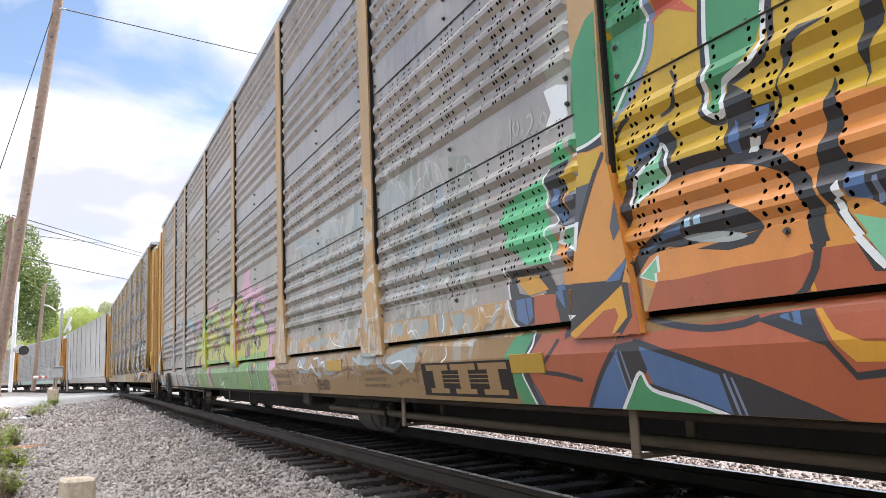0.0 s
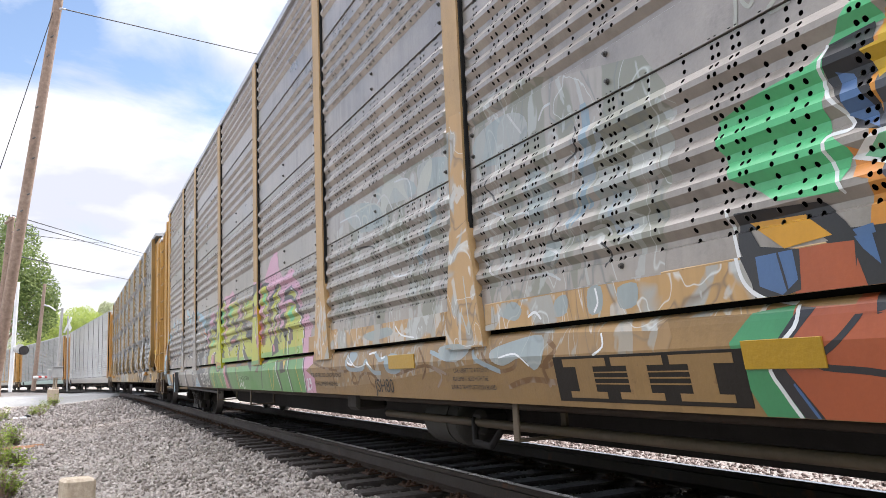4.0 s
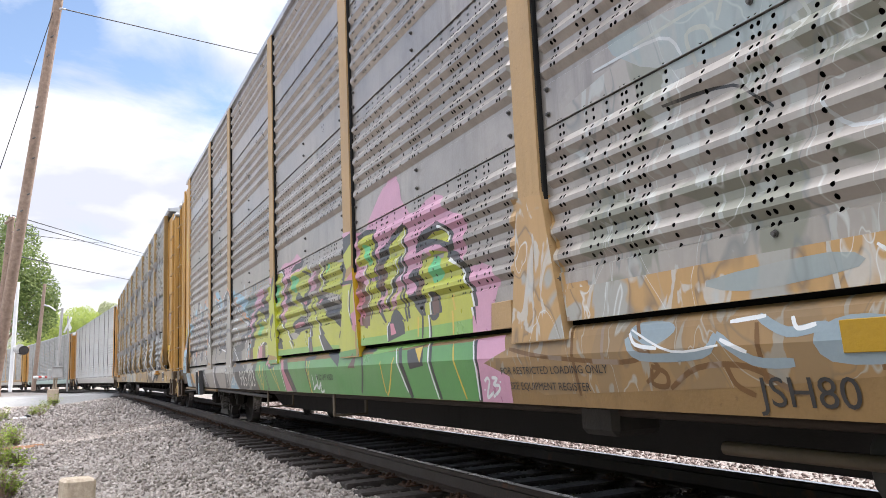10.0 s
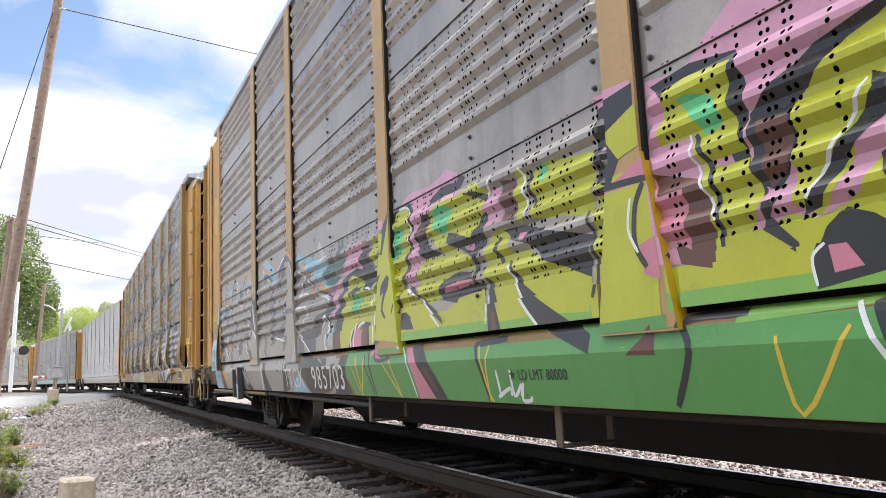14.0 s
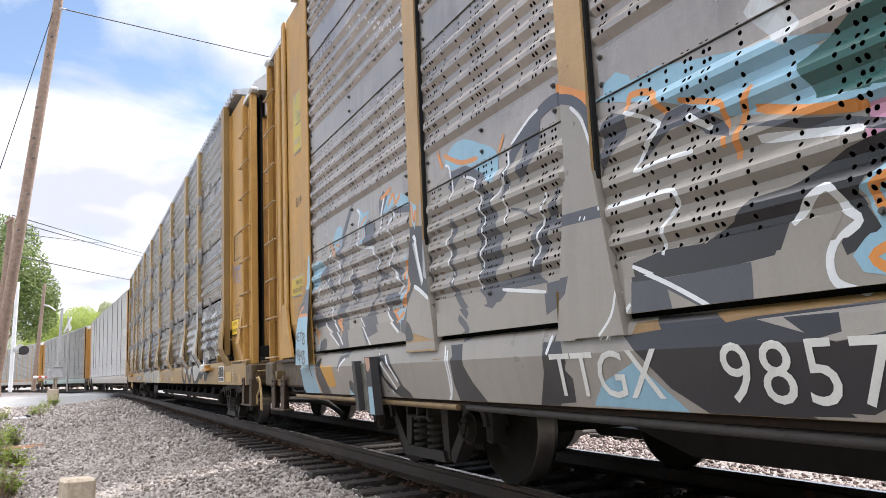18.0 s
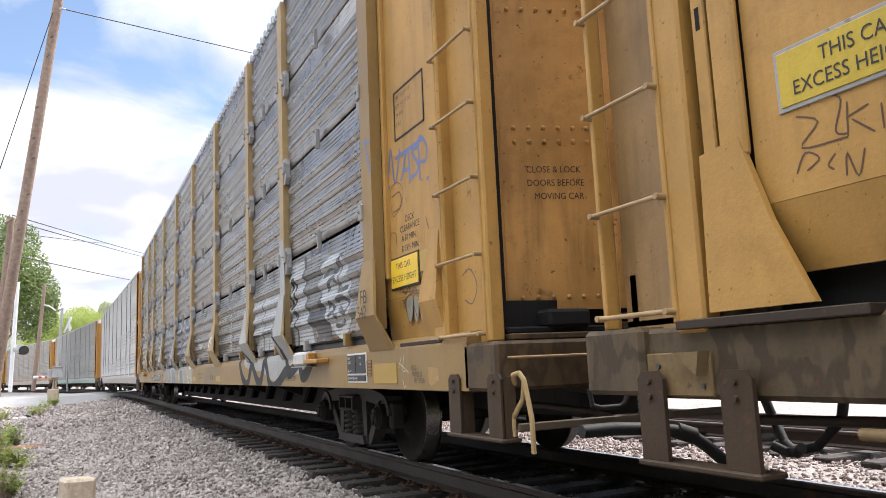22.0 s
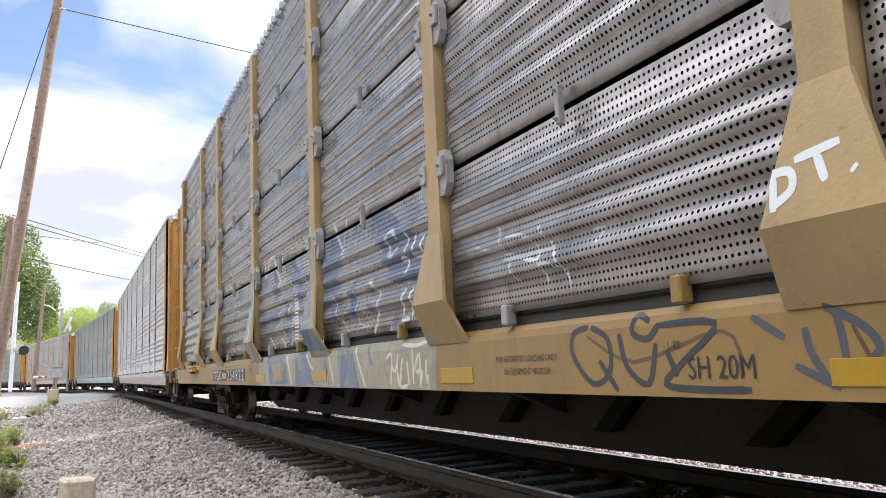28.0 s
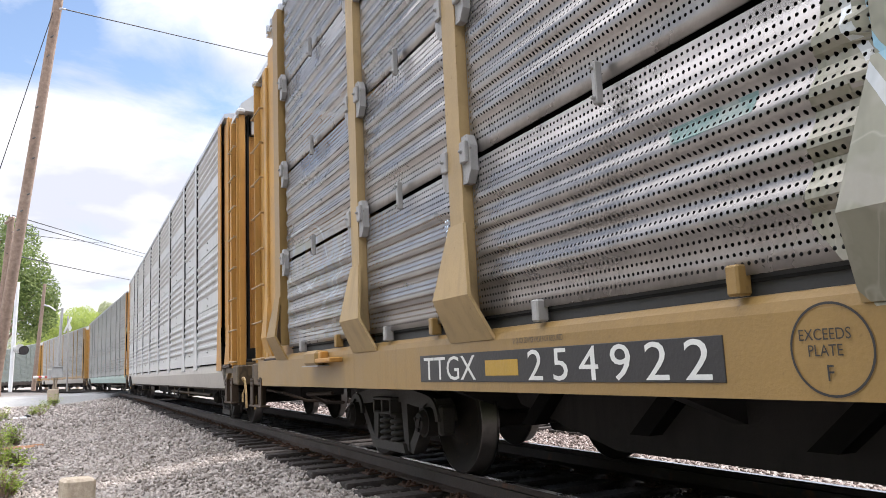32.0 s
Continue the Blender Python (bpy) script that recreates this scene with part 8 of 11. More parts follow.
    fill(a, "grey_fill", 2, [(6.25, 0.97), (5.62, 0.99), (5.66, 0.92), (5.94, 0.88)])
    fill(a, "black", 1, [(6.97, 0.95), (6.63, 0.97), (6.38, 0.83), (6.1, 0.65), (6, 0.62), (6.52, 0.63), (6.72, 0.73)])
    fill(a, "grey_fill", 0, [(9.71, 0.7), (8.98, 0.89), (7.4, 0.95), (5.65, 0.94), (5.7, 0.62), (7.44, 0.62), (9.71, 0.62)])
    fill(a, "black", 2, [(7.6, 0.95), (7.45, 0.95), (7.41, 0.85), (7.53, 0.63), (7.71, 0.63), (7.62, 0.8)])
    fill(a, "sky", 2, [(7.25, 0.65), (7.16, 0.75), (6.91, 0.84), (6.64, 0.64)])
    fill(a, "black", 2, [(6.14, 0.97), (5.93, 0.97), (5.92, 0.91), (6.02, 0.89)])
    fill(a, "grey_fill", 0, [(7.3, 1.82), (7.07, 1.8), (6.99, 1.61), (6.88, 1.03), (6.92, 0.94), (7.52, 0.95), (7.43, 1.29), (7.32, 1.63)])
    stroke(a, "white", 1, 0.02, [(7.07, 0.94), (6.9, 1.08)])
    fill(a, "grey_fill", 0, [(11.63, 0.89), (9.57, 0.98), (9.6, 0.66), (11.65, 0.62)])
    stroke(a, "white", 1, 0.02, [(9.94, 0.97), (9.71, 0.66)])
    fill(a, "black", 1, [(8.67, 0.98), (8.51, 0.98), (8.49, 0.81), (8.26, 0.63), (8.51, 0.64)])
    stroke(a, "white", 2, 0.018, [(8.75, 0.98), (8.73, 0.81), (8.74, 0.67)])
    fill(a, "grey_fill", 0, [(11.67, 0.92), (8.92, 0.96), (8.97, 0.6), (11.5, 0.62)])
    fill(a, "sky", 1, [(12.23, 0.89), (11.79, 0.91), (11.71, 0.61), (12.02, 0.62), (12.22, 0.67)])
    fill(a, "black", 1, [(11.75, 0.94), (11.53, 0.9), (11.41, 0.81), (11.3, 0.62), (11.56, 0.63), (11.69, 0.78)])
    fill(a, "gold", 2, [(11.6, 0.91), (11.24, 0.92), (11.16, 0.72), (11.43, 0.71)])
    stroke(a, "white", 2, 0.02, [(11, 0.95), (11.07, 0.86)])
    fill(a, "black", 1, [(10.83, 0.64), (10.69, 0.77), (10.36, 0.65), (10.44, 0.6)])
    fill(a, "sky", 2, [(10.78, 0.63), (10.72, 0.69), (10.61, 0.63)])
    stroke(a, "white", 2, 0.018, [(10.76, 0.96), (10.74, 0.77)])
    fill(a, "black", 2, [(10.41, 0.9), (10.23, 0.9), (10.11, 0.57), (10.25, 0.61)])
    fill(a, "black", 1, [(9.99, 0.95), (9.75, 0.96), (9.43, 0.64), (9.33, 0.61), (9.55, 0.63), (9.78, 0.71), (9.95, 0.82)])
    fill(a, "grey_fill", 2, [(9.9, 0.9), (9.86, 0.91), (9.56, 0.73), (9.67, 0.69), (9.86, 0.79)])
    stroke(a, "white", 3, 0.022, [(9.9, 0.9), (9.64, 0.7)])
    stroke(a, "white", 3, 0.022, [(9.81, 0.95), (9.73, 0.87), (9.59, 0.75)])
    fill(a, "black", 1, [(9.59, 0.75), (9.41, 0.68), (9.33, 0.62), (9.55, 0.63)])
    # grey and black letters between the posts
    fill(a, "grey_fill", 0, [(9.03, 1.96), (8.93, 1.98), (8.66, 2.07), (8.4, 2.06), (8.2, 2.01), (8, 1.84), (7.8, 2), (7.53, 1.98), (7.22, 1.92), (7.34, 1.07), (7.47, 1.14), (8.88, 1.13), (8.99, 1.49), (9.05, 1.69)])
    stroke(a, "white", 4, 0.022, [(7.52, 0.98), (7.57, 0.89)])
    stroke(a, "white", 4, 0.022, [(8.71, 0.95), (8.7, 0.77), (8.73, 0.68), (8.79, 0.62)])
    fill(a, "black", 2, [(8.67, 0.89), (8.51, 0.98), (8.51, 0.87), (8.31, 0.62), (8.61, 0.6), (8.67, 0.74)])
    fill(a, "black", 2, [(7.57, 0.85), (7.49, 0.99), (7.5, 0.89), (7.43, 0.81), (7.38, 0.77), (7.39, 0.66), (7.66, 0.64), (7.59, 0.77)])
    # corner with tags
    fill(a, "sky", 2, [(12.2, 0.99), (11.67, 1), (11.66, 0.92), (11.7, 0.79), (11.61, 0.62), (12.18, 0.62)])
    fill(a, "grey_fill", 2, [(11.51, 0.97), (10.69, 1), (10.75, 0.55), (11.26, 0.6)])
    fill(a, "black", 3, [(11.64, 0.93), (11.48, 0.98), (11.52, 0.9), (11.25, 0.6), (11.53, 0.61), (11.67, 0.79)])
    fill(a, "gold", 4, [(11.48, 0.89), (11.14, 0.9), (11.1, 0.71), (11.31, 0.7), (11.43, 0.83)])
    stroke(a, "orange", 3, 0.025, [(11.67, 0.95), (11.7, 0.81), (11.6, 0.63)])
    fill(a, "black", 3, [(10.99, 0.86), (10.92, 0.97), (10.69, 0.99), (10.7, 0.96), (10.87, 0.93), (10.96, 0.87)])
    stroke(a, "white", 4, 0.022, [(10.98, 0.84), (10.88, 0.91), (10.77, 0.95)])
    # grey and black letters in the two bays before it
    fill(a, "sky", 1, [(8.651, 2.139), (8.559, 2.218), (8.383, 2.223), (8.17, 2.138), (7.995, 2.049), (7.99, 1.962), (8.025, 1.871), (8.209, 1.95), (8.385, 2.056), (8.558, 2.071)], True)
    stroke(a, "orange", 2, 0.028, [(8.765, 2.253), (8.689, 2.111)])
    stroke(a, "orange", 2, 0.03, [(8.663, 2.194), (8.436, 2.09), (8.214, 2.06)])
    fill(a, "slate", 2, [(8.647, 1.974), (8.567, 2.062), (8.363, 2.054), (8.16, 1.952), (8.112, 1.817), (8.132, 1.756), (8.195, 1.857), (8.297, 1.937), (8.465, 2.005), (8.567, 1.945)])
    stroke(a, "white", 3, 0.018, [(8.653, 2.124), (8.59, 2.086), (8.57, 1.879)])
    stroke(a, "white", 3, 0.018, [(8.427, 1.999), (8.275, 1.942), (8.212, 1.835), (8.164, 1.643), (8.196, 1.483), (8.253, 1.286)])
    fill(a, "slate", 2, [(8.21, 1.814), (8.071, 1.824), (7.952, 1.478), (8.056, 1.303), (8.092, 1.161), (8.183, 1.182), (8.252, 1.425)])
    stroke(a, "slate", 2, 0.06, [(8.55, 1.756), (8.586, 1.541), (8.582, 1.321), (8.401, 1.14)])
    stroke(a, "white", 3, 0.018, [(8.592, 1.728), (8.646, 1.622), (8.62, 1.474), (8.584, 1.356)])
    stroke(a, "slate", 2, 0.07, [(7.922, 1.751), (7.845, 1.957), (7.638, 2.073), (7.451, 2.132), (7.31, 2.128)])
    fill(a, "slate", 2, [(7.766, 1.866), (7.689, 2.015), (7.514, 2.09), (7.588, 1.887), (7.771, 1.807)])
    stroke(a, "white", 3, 0.018, [(7.819, 2.032), (7.633, 2.115), (7.536, 2.139)])
    stroke(a, "white", 3, 0.02, [(7.87, 2.009), (7.895, 1.872), (8.057, 1.767)])
    stroke(a, "orange", 3, 0.022, [(7.891, 2.111), (7.963, 2.021)])
    stroke(a, "white", 3, 0.015, [(7.873, 1.812), (7.918, 1.694), (7.895, 1.604)])
    stroke(a, "slate", 3, 0.014, [(7.875, 1.686), (7.705, 1.638), (7.602, 1.58)])
    fill(a, "slate", 2, [(7.632, 1.542), (7.49, 1.573), (7.417, 1.707), (7.39, 1.609), (7.468, 1.511), (7.572, 1.328), (7.682, 1.255), (7.661, 1.428)])
    stroke(a, "white", 3, 0.018, [(7.525, 1.703), (7.541, 1.589), (7.586, 1.48), (7.639, 1.337)])
    fill(a, "slate", 2, [(8.281, 1.289), (8.044, 1.302), (7.668, 1.318), (7.534, 1.244), (7.938, 1.247), (8.092, 1.161)])
    stroke(a, "white", 3, 0.02, [(7.999, 1.256), (7.565, 1.199)])
    stroke(a, "slate", 2, 0.05, [(8.522, 1.142), (8.409, 1.057), (8.512, 1.004)])
    fill(a, "grey_fill", 1, [(7.369, 2.09), (7.247, 2.081), (7.083, 1.999), (7.082, 1.729), (7.416, 1.816)])
    fill(a, "orange", 1, [(7.359, 2.215), (7.086, 2.075), (7.09, 2.012), (7.366, 2.153)])
    stroke(a, "slate", 2, 0.05, [(7.364, 2.129), (7.201, 2.071), (7.099, 1.977), (7.072, 1.863)])
    stroke(a, "white", 3, 0.018, [(7.214, 2.042), (7.133, 1.955), (7.082, 1.823)])
    fill(a, "grey_fill", 1, [(7.451, 1.825), (7.093, 1.812), (6.948, 1.129), (6.911, 0.954), (7.552, 0.954), (7.501, 1.523)])
    fill(a, "slate", 2, [(7.504, 1.547), (7.045, 1.533), (7.013, 1.475), (7.464, 1.493)])
    fill(a, "slate", 2, [(7.555, 1.241), (7.318, 1.248), (7.351, 1.169), (7.456, 1.108), (7.544, 1.082)])
    stroke(a, "white", 3, 0.014, [(7.136, 0.941), (7.017, 1.038), (6.973, 1.143)])
    stroke(a, "white", 3, 0.022, [(7.196, 1.504), (7.188, 1.497)])
    stroke(a, "white", 3, 0.022, [(7.161, 1.497), (7.153, 1.491)])
    fill(a, "sky", 1, [(6.99, 2.078), (6.898, 2.102), (6.817, 2.057), (6.791, 2.003), (6.884, 1.995), (6.996, 2.001)])
    fill(a, "sky", 1, [(6.396, 1.833), (6.257, 1.911), (6.108, 1.922), (5.884, 1.852), (5.607, 1.767), (5.651, 1.524), (6.146, 1.692), (6.287, 1.715)])
    stroke(a, "orange", 2, 0.03, [(6.842, 1.902), (6.826, 1.969), (6.698, 1.94), (6.633, 1.854), (6.582, 1.786)])
    stroke(a, "orange", 2, 0.03, [(6.268, 1.542), (6.228, 1.681), (6.166, 1.783)])
    stroke(a, "orange", 2, 0.035, [(6.17, 1.7), (5.946, 1.62), (5.752, 1.577)])
    stroke(a, "orange", 2, 0.025, [(6.533, 1.849), (6.315, 1.766), (6.304, 1.709), (6.31, 1.594)])
    fill(a, "slate", 2, [(6.822, 1.637), (6.694, 1.764), (6.616, 1.826), (6.512, 1.83), (6.37, 1.749), (6.323, 1.7), (6.275, 1.626), (6.416, 1.68), (6.462, 1.736), (6.56, 1.743), (6.698, 1.703)])
    fill(a, "slate", 2, [(7.015, 1.867), (6.963, 1.938), (6.833, 1.883), (6.906, 1.759), (7.042, 1.694), (7.066, 1.646)])
    fill(a, "slate", 2, [(6.277, 1.671), (6.013, 1.61), (5.834, 1.566), (5.641, 1.497), (5.649, 1.467), (6.029, 1.586)])
    stroke(a, "white", 3, 0.02, [(6.847, 1.898), (6.74, 1.845), (6.644, 1.771), (6.758, 1.705), (6.803, 1.632), (6.644, 1.635), (6.46, 1.622)])
    stroke(a, "white", 3, 0.032, [(6.161, 1.584), (5.959, 1.547), (5.763, 1.505)])
    stroke(a, "white", 3, 0.03, [(6.483, 1.773), (6.38, 1.691)])
    stroke(a, "white", 3, 0.022, [(7.054, 1.519), (6.807, 1.513), (6.609, 1.504), (6.574, 1.458), (6.653, 1.388), (6.696, 1.258)])
    fill(a, "black", 1, [(6.888, 1.25), (6.679, 1.278), (6.482, 1.27), (6.308, 1.323), (6.224, 1.388), (6.06, 1.395), (5.832, 1.462), (5.643, 1.486), (5.664, 1.377), (5.783, 1.361), (5.82, 1.319), (5.761, 1.205), (5.793, 1.159), (5.87, 1.137), (5.884, 1.177), (5.848, 1.238), (5.904, 1.337), (5.938, 1.362), (6.076, 1.281), (6.135, 1.176), (6.315, 1.165), (6.875, 1.164)])
    fill(a, "grey_fill", 2, [(6.604, 1.379), (6.392, 1.36), (6.221, 1.391), (6.402, 1.299), (6.459, 1.266), (6.531, 1.321)])
    stroke(a, "white", 3, 0.03, [(6.066, 1.269), (5.979, 1.335), (5.906, 1.358), (5.872, 1.285), (5.829, 1.238), (5.896, 1.194), (5.93, 1.131), (5.915, 1.059), (5.832, 1.02)])
    fill(a, "sky", 2, [(5.81, 1.333), (5.672, 1.419), (5.703, 1.051), (5.822, 1.079), (5.851, 1.134), (5.805, 1.178), (5.761, 1.205)])
    stroke(a, "orange", 3, 0.03, [(5.676, 1.363), (5.766, 1.327), (5.752, 1.27), (5.704, 1.263)])
    stroke(a, "orange", 3, 0.03, [(5.706, 1.156), (5.787, 1.12), (5.718, 1.063)])
    fill(a, "slate", 2, [(6.881, 1.169), (6.667, 1.163), (6.238, 1.167), (6.238, 1.131), (6.244, 1.019), (6.471, 1.022), (6.666, 1.118), (6.645, 1.027), (6.899, 1.024)])
    stroke(a, "white", 3, 0.02, [(6.889, 1.238), (6.654, 1.137), (6.429, 1.021)])
    # grey and black letters by the corner
    fill(a, "sky", 1, [(11.094, 1.974), (11.009, 2.098), (10.884, 2.133), (10.785, 2.087), (10.843, 1.997), (10.925, 1.925), (11.056, 1.936)], True)
    stroke(a, "orange", 2, 0.02, [(11.044, 1.945), (10.992, 1.987), (10.938, 1.948), (10.91, 2.001)])
    stroke(a, "slate", 2, 0.06, [(10.834, 1.902), (10.764, 2.033), (10.632, 2.152), (10.522, 2.252)])
    fill(a, "slate", 1, [(10.971, 1.886), (10.881, 1.956), (10.761, 1.862), (10.757, 1.722), (10.868, 1.832)])
    stroke(a, "orange", 2, 0.03, [(11.222, 2.024), (10.972, 1.871)])
    stroke(a, "pale", 1, 0.03, [(11.328, 1.934), (11.383, 1.813)])
    fill(a, "sky", 1, [(11.825, 1.839), (11.59, 1.906), (11.374, 1.889), (11.341, 1.824), (11.446, 1.738), (11.591, 1.666), (11.74, 1.614), (11.855, 1.612)])
    fill(a, "slate", 2, [(11.433, 1.797), (11.287, 1.832), (11.134, 1.761), (11.2, 1.697), (11.002, 1.61), (10.993, 1.573), (11.099, 1.562), (11.205, 1.627), (11.382, 1.694)])
    stroke(a, "slate", 2, 0.05, [(10.814, 1.831), (10.797, 1.731), (10.801, 1.581), (10.815, 1.439), (10.798, 1.294)])
    fill(a, "slate", 2, [(10.947, 1.431), (10.714, 1.446), (10.665, 1.173), (10.625, 1.03), (10.669, 0.953), (10.948, 0.96), (10.815, 1.161), (10.931, 1.282)])
    stroke(a, "white", 3, 0.02, [(11.172, 1.917), (10.999, 1.84), (10.794, 1.738)])
    stroke(a, "white", 3, 0.02, [(10.984, 1.731), (10.887, 1.645), (10.813, 1.569)])
    stroke(a, "white", 3, 0.018, [(11.847, 1.454), (11.73, 1.54), (11.496, 1.604), (11.194, 1.72)])
    stroke(a, "white", 3, 0.014, [(11.201, 1.652), (11.135, 1.559), (11.119, 1.445)])
    stroke(a, "white", 3, 0.018, [(11.224, 1.448), (11.078, 1.353), (11.163, 1.309)])
    stroke(a, "white", 3, 0.018, [(11.386, 1.297), (11.178, 1.194), (10.9, 1.063)])
    stroke(a, "white", 3, 0.024, [(11.125, 1.311), (10.925, 1.171), (10.795, 1.069)])
    fill(a, "slate", 1, [(11.849, 1.44), (11.531, 1.4), (11.196, 1.319), (11.001, 1.331), (10.855, 1.25), (10.884, 0.991), (10.92, 1.079), (11.151, 1.216), (11.332, 1.272), (11.606, 1.261), (11.861, 1.322)])
    fill(a, "black", 2, [(11.495, 1.107), (11.311, 1.151), (11.275, 1.08), (11.399, 1.002), (11.498, 1.024)], True)
    fill(a, "sky", 2, [(11.702, 1.189), (11.471, 1.144), (11.511, 1.024), (11.734, 1.002)])
    stroke(a, "orange", 3, 0.02, [(11.846, 1.313), (11.682, 1.242), (11.497, 1.153), (11.616, 1.036)])
    fill(a, "orange", 3, [(11.019, 1.295), (10.884, 1.314), (10.816, 1.155)])
    fill(a, "slate", 2, [(10.537, 1.638), (10.428, 1.652), (10.354, 1.578), (10.293, 1.487), (10.383, 1.422), (10.519, 1.414), (10.52, 1.472), (10.561, 1.568)], True)
    stroke(a, "white", 3, 0.018, [(10.582, 1.839), (10.571, 1.68), (10.549, 1.552), (10.475, 1.469), (10.465, 1.423)])
    stroke(a, "white", 3, 0.024, [(10.394, 2.186), (10.313, 2.129), (10.362, 2.054), (10.389, 1.939), (10.316, 1.856), (10.174, 1.829), (10.033, 1.8), (9.931, 1.72), (9.873, 1.605)])
    fill(a, "sky", 1, [(10.366, 2.198), (10.226, 2.123), (10.087, 2.123), (10.189, 2.026), (10.226, 1.865), (10.299, 1.882), (10.322, 2.019)])
    stroke(a, "orange", 2, 0.022, [(10.277, 1.908), (10.277, 1.978), (10.281, 2.045), (10.17, 2.084)])
    fill(a, "slate", 1, [(10.24, 2.014), (10.097, 2.045), (9.998, 1.985), (9.937, 1.842), (10.024, 1.831), (10.211, 1.835), (10.224, 1.888)])
    fill(a, "slate", 2, [(9.897, 1.711), (9.836, 1.601), (9.761, 1.561), (9.669, 1.54), (9.873, 1.515), (9.884, 1.586)])
    stroke(a, "slate", 2, 0.035, [(9.937, 1.722), (9.882, 1.59), (9.881, 1.493), (9.97, 1.402), (10.029, 1.328)])
    fill(a, "slate", 2, [(10.238, 1.273), (10.049, 1.345), (9.995, 1.244), (9.928, 1.133), (10.145, 1.102), (10.217, 1.196)])
    fill(a, "slate", 2, [(10.375, 1.271), (10.231, 1.272), (10.143, 1.121), (10.18, 1.029)])
    stroke(a, "white", 3, 0.02, [(10.367, 1.276), (10.222, 1.148), (10.128, 1.061), (10.035, 1)])
    stroke(a, "white", 3, 0.022, [(9.646, 1.883), (9.611, 1.799), (9.554, 1.718), (9.632, 1.697), (9.646, 1.65), (9.601, 1.568), (9.491, 1.502), (9.417, 1.454), (9.483, 1.41), (9.512, 1.363)])
    fill(a, "slate", 2, [(9.634, 1.657), (9.515, 1.589), (9.41, 1.553), (9.399, 1.45), (9.564, 1.541)])
    fill(a, "slate", 1, [(9.55, 1.737), (9.456, 1.747), (9.545, 1.685)])
    stroke(a, "white", 3, 0.03, [(9.749, 2.155), (9.83, 2.023), (9.884, 1.889)])
    stroke(a, "white", 3, 0.03, [(9.608, 2.026), (9.572, 1.968)])
    stroke(a, "white", 3, 0.024, [(9.614, 1.972), (9.687, 1.947), (9.741, 1.897)])
    stroke(a, "pale", 2, 0.032, [(9.255, 1.81), (9.293, 1.74), (9.372, 1.697), (9.395, 1.606), (9.424, 1.573)])
    fill(a, "sky", 2, [(9.328, 1.656), (9.266, 1.531), (9.207, 1.416), (9.314, 1.371), (9.46, 1.16), (9.673, 1.291), (9.518, 1.297), (9.377, 1.406), (9.389, 1.563)])
    stroke(a, "orange", 3, 0.04, [(9.333, 1.467), (9.362, 1.555), (9.311, 1.586), (9.302, 1.557), (9.234, 1.404), (9.33, 1.395)])
    stroke(a, "orange", 3, 0.045, [(9.319, 1.446), (9.352, 1.341), (9.475, 1.285)])
    stroke(a, "orange", 3, 0.03, [(9.633, 1.271), (9.524, 1.273)])
    stroke(a, "orange", 3, 0.03, [(9.592, 1.256), (9.502, 1.178)])
    stroke(a, "orange", 3, 0.03, [(9.505, 1.21), (9.418, 1.247)])
    fill(a, "slate", 3, [(9.746, 1.39), (9.608, 1.409), (9.451, 1.366), (9.475, 1.318), (9.617, 1.31), (9.737, 1.331), (9.763, 1.371)], True)
    stroke(a, "white", 3, 0.026, [(9.75, 1.333), (9.726, 1.248), (9.611, 1.169), (9.503, 1.107)])
    fill(a, "slate", 1, [(9.737, 1.331), (9.665, 1.29), (9.46, 1.16), (9.478, 1.112), (9.611, 1.173), (9.726, 1.248)])
    fill(a, "slate", 1, [(9.428, 1.241), (9.317, 1.353), (9.32, 1.26), (9.365, 1.08), (9.466, 1.111)])
    fill(a, "black", 1, [(9.239, 1.827), (8.997, 1.795), (8.932, 1.602), (8.916, 1.3), (9.152, 1.402), (9.221, 1.346), (9.352, 1.219), (9.335, 1.334), (9.287, 1.423), (9.291, 1.558), (9.221, 1.725)])
    fill(a, "chrome", 2, [(9.159, 1.696), (9.122, 1.715), (8.997, 1.41), (9.03, 1.39)])
    stroke(a, "white", 3, 0.035, [(9.149, 1.729), (9.118, 1.727), (9.068, 1.563), (9.008, 1.417)])
    fill(a, "chrome", 2, [(8.981, 1.75), (8.961, 1.563), (8.945, 1.422), (8.998, 1.452)])
    fill(a, "grey_fill", 2, [(9.36, 1.188), (9.221, 1.342), (9.154, 1.388), (8.89, 1.275), (8.903, 1.027), (9.367, 1.118)])
    stroke(a, "white", 3, 0.03, [(9.152, 1.4), (9.061, 1.366), (8.93, 1.298)])
    fill(a, "black", 3, [(9.353, 1.181), (9.264, 1.151), (9.221, 1.102), (9.205, 1.053), (9.238, 1.03), (9.367, 1.052)], True)
    fill(a, "slate", 1, [(9.867, 2.149), (9.761, 2.208), (9.67, 2.143), (9.761, 2.034), (9.854, 1.977)])
    fill(a, "slate", 1, [(9.704, 2.021), (9.516, 2.044), (9.258, 1.993), (9.177, 1.991), (9.224, 1.825), (9.298, 1.951), (9.533, 1.988)])
    fill(a, "sky", 2, [(9.79, 2.033), (9.675, 2.146), (9.402, 2.112), (9.239, 2.035), (9.303, 2.002), (9.474, 2.019), (9.541, 2.06), (9.69, 2.028)])
    stroke(a, "orange", 3, 0.03, [(9.82, 2.153), (9.734, 2.167), (9.603, 2.195)])
    stroke(a, "orange", 3, 0.03, [(9.666, 2.078), (9.559, 2.138), (9.527, 2.062), (9.422, 2.109)])
    fill(a, "sky", 2, [(9.18, 2.001), (9.067, 1.947), (9.108, 1.787), (9.154, 1.847)])
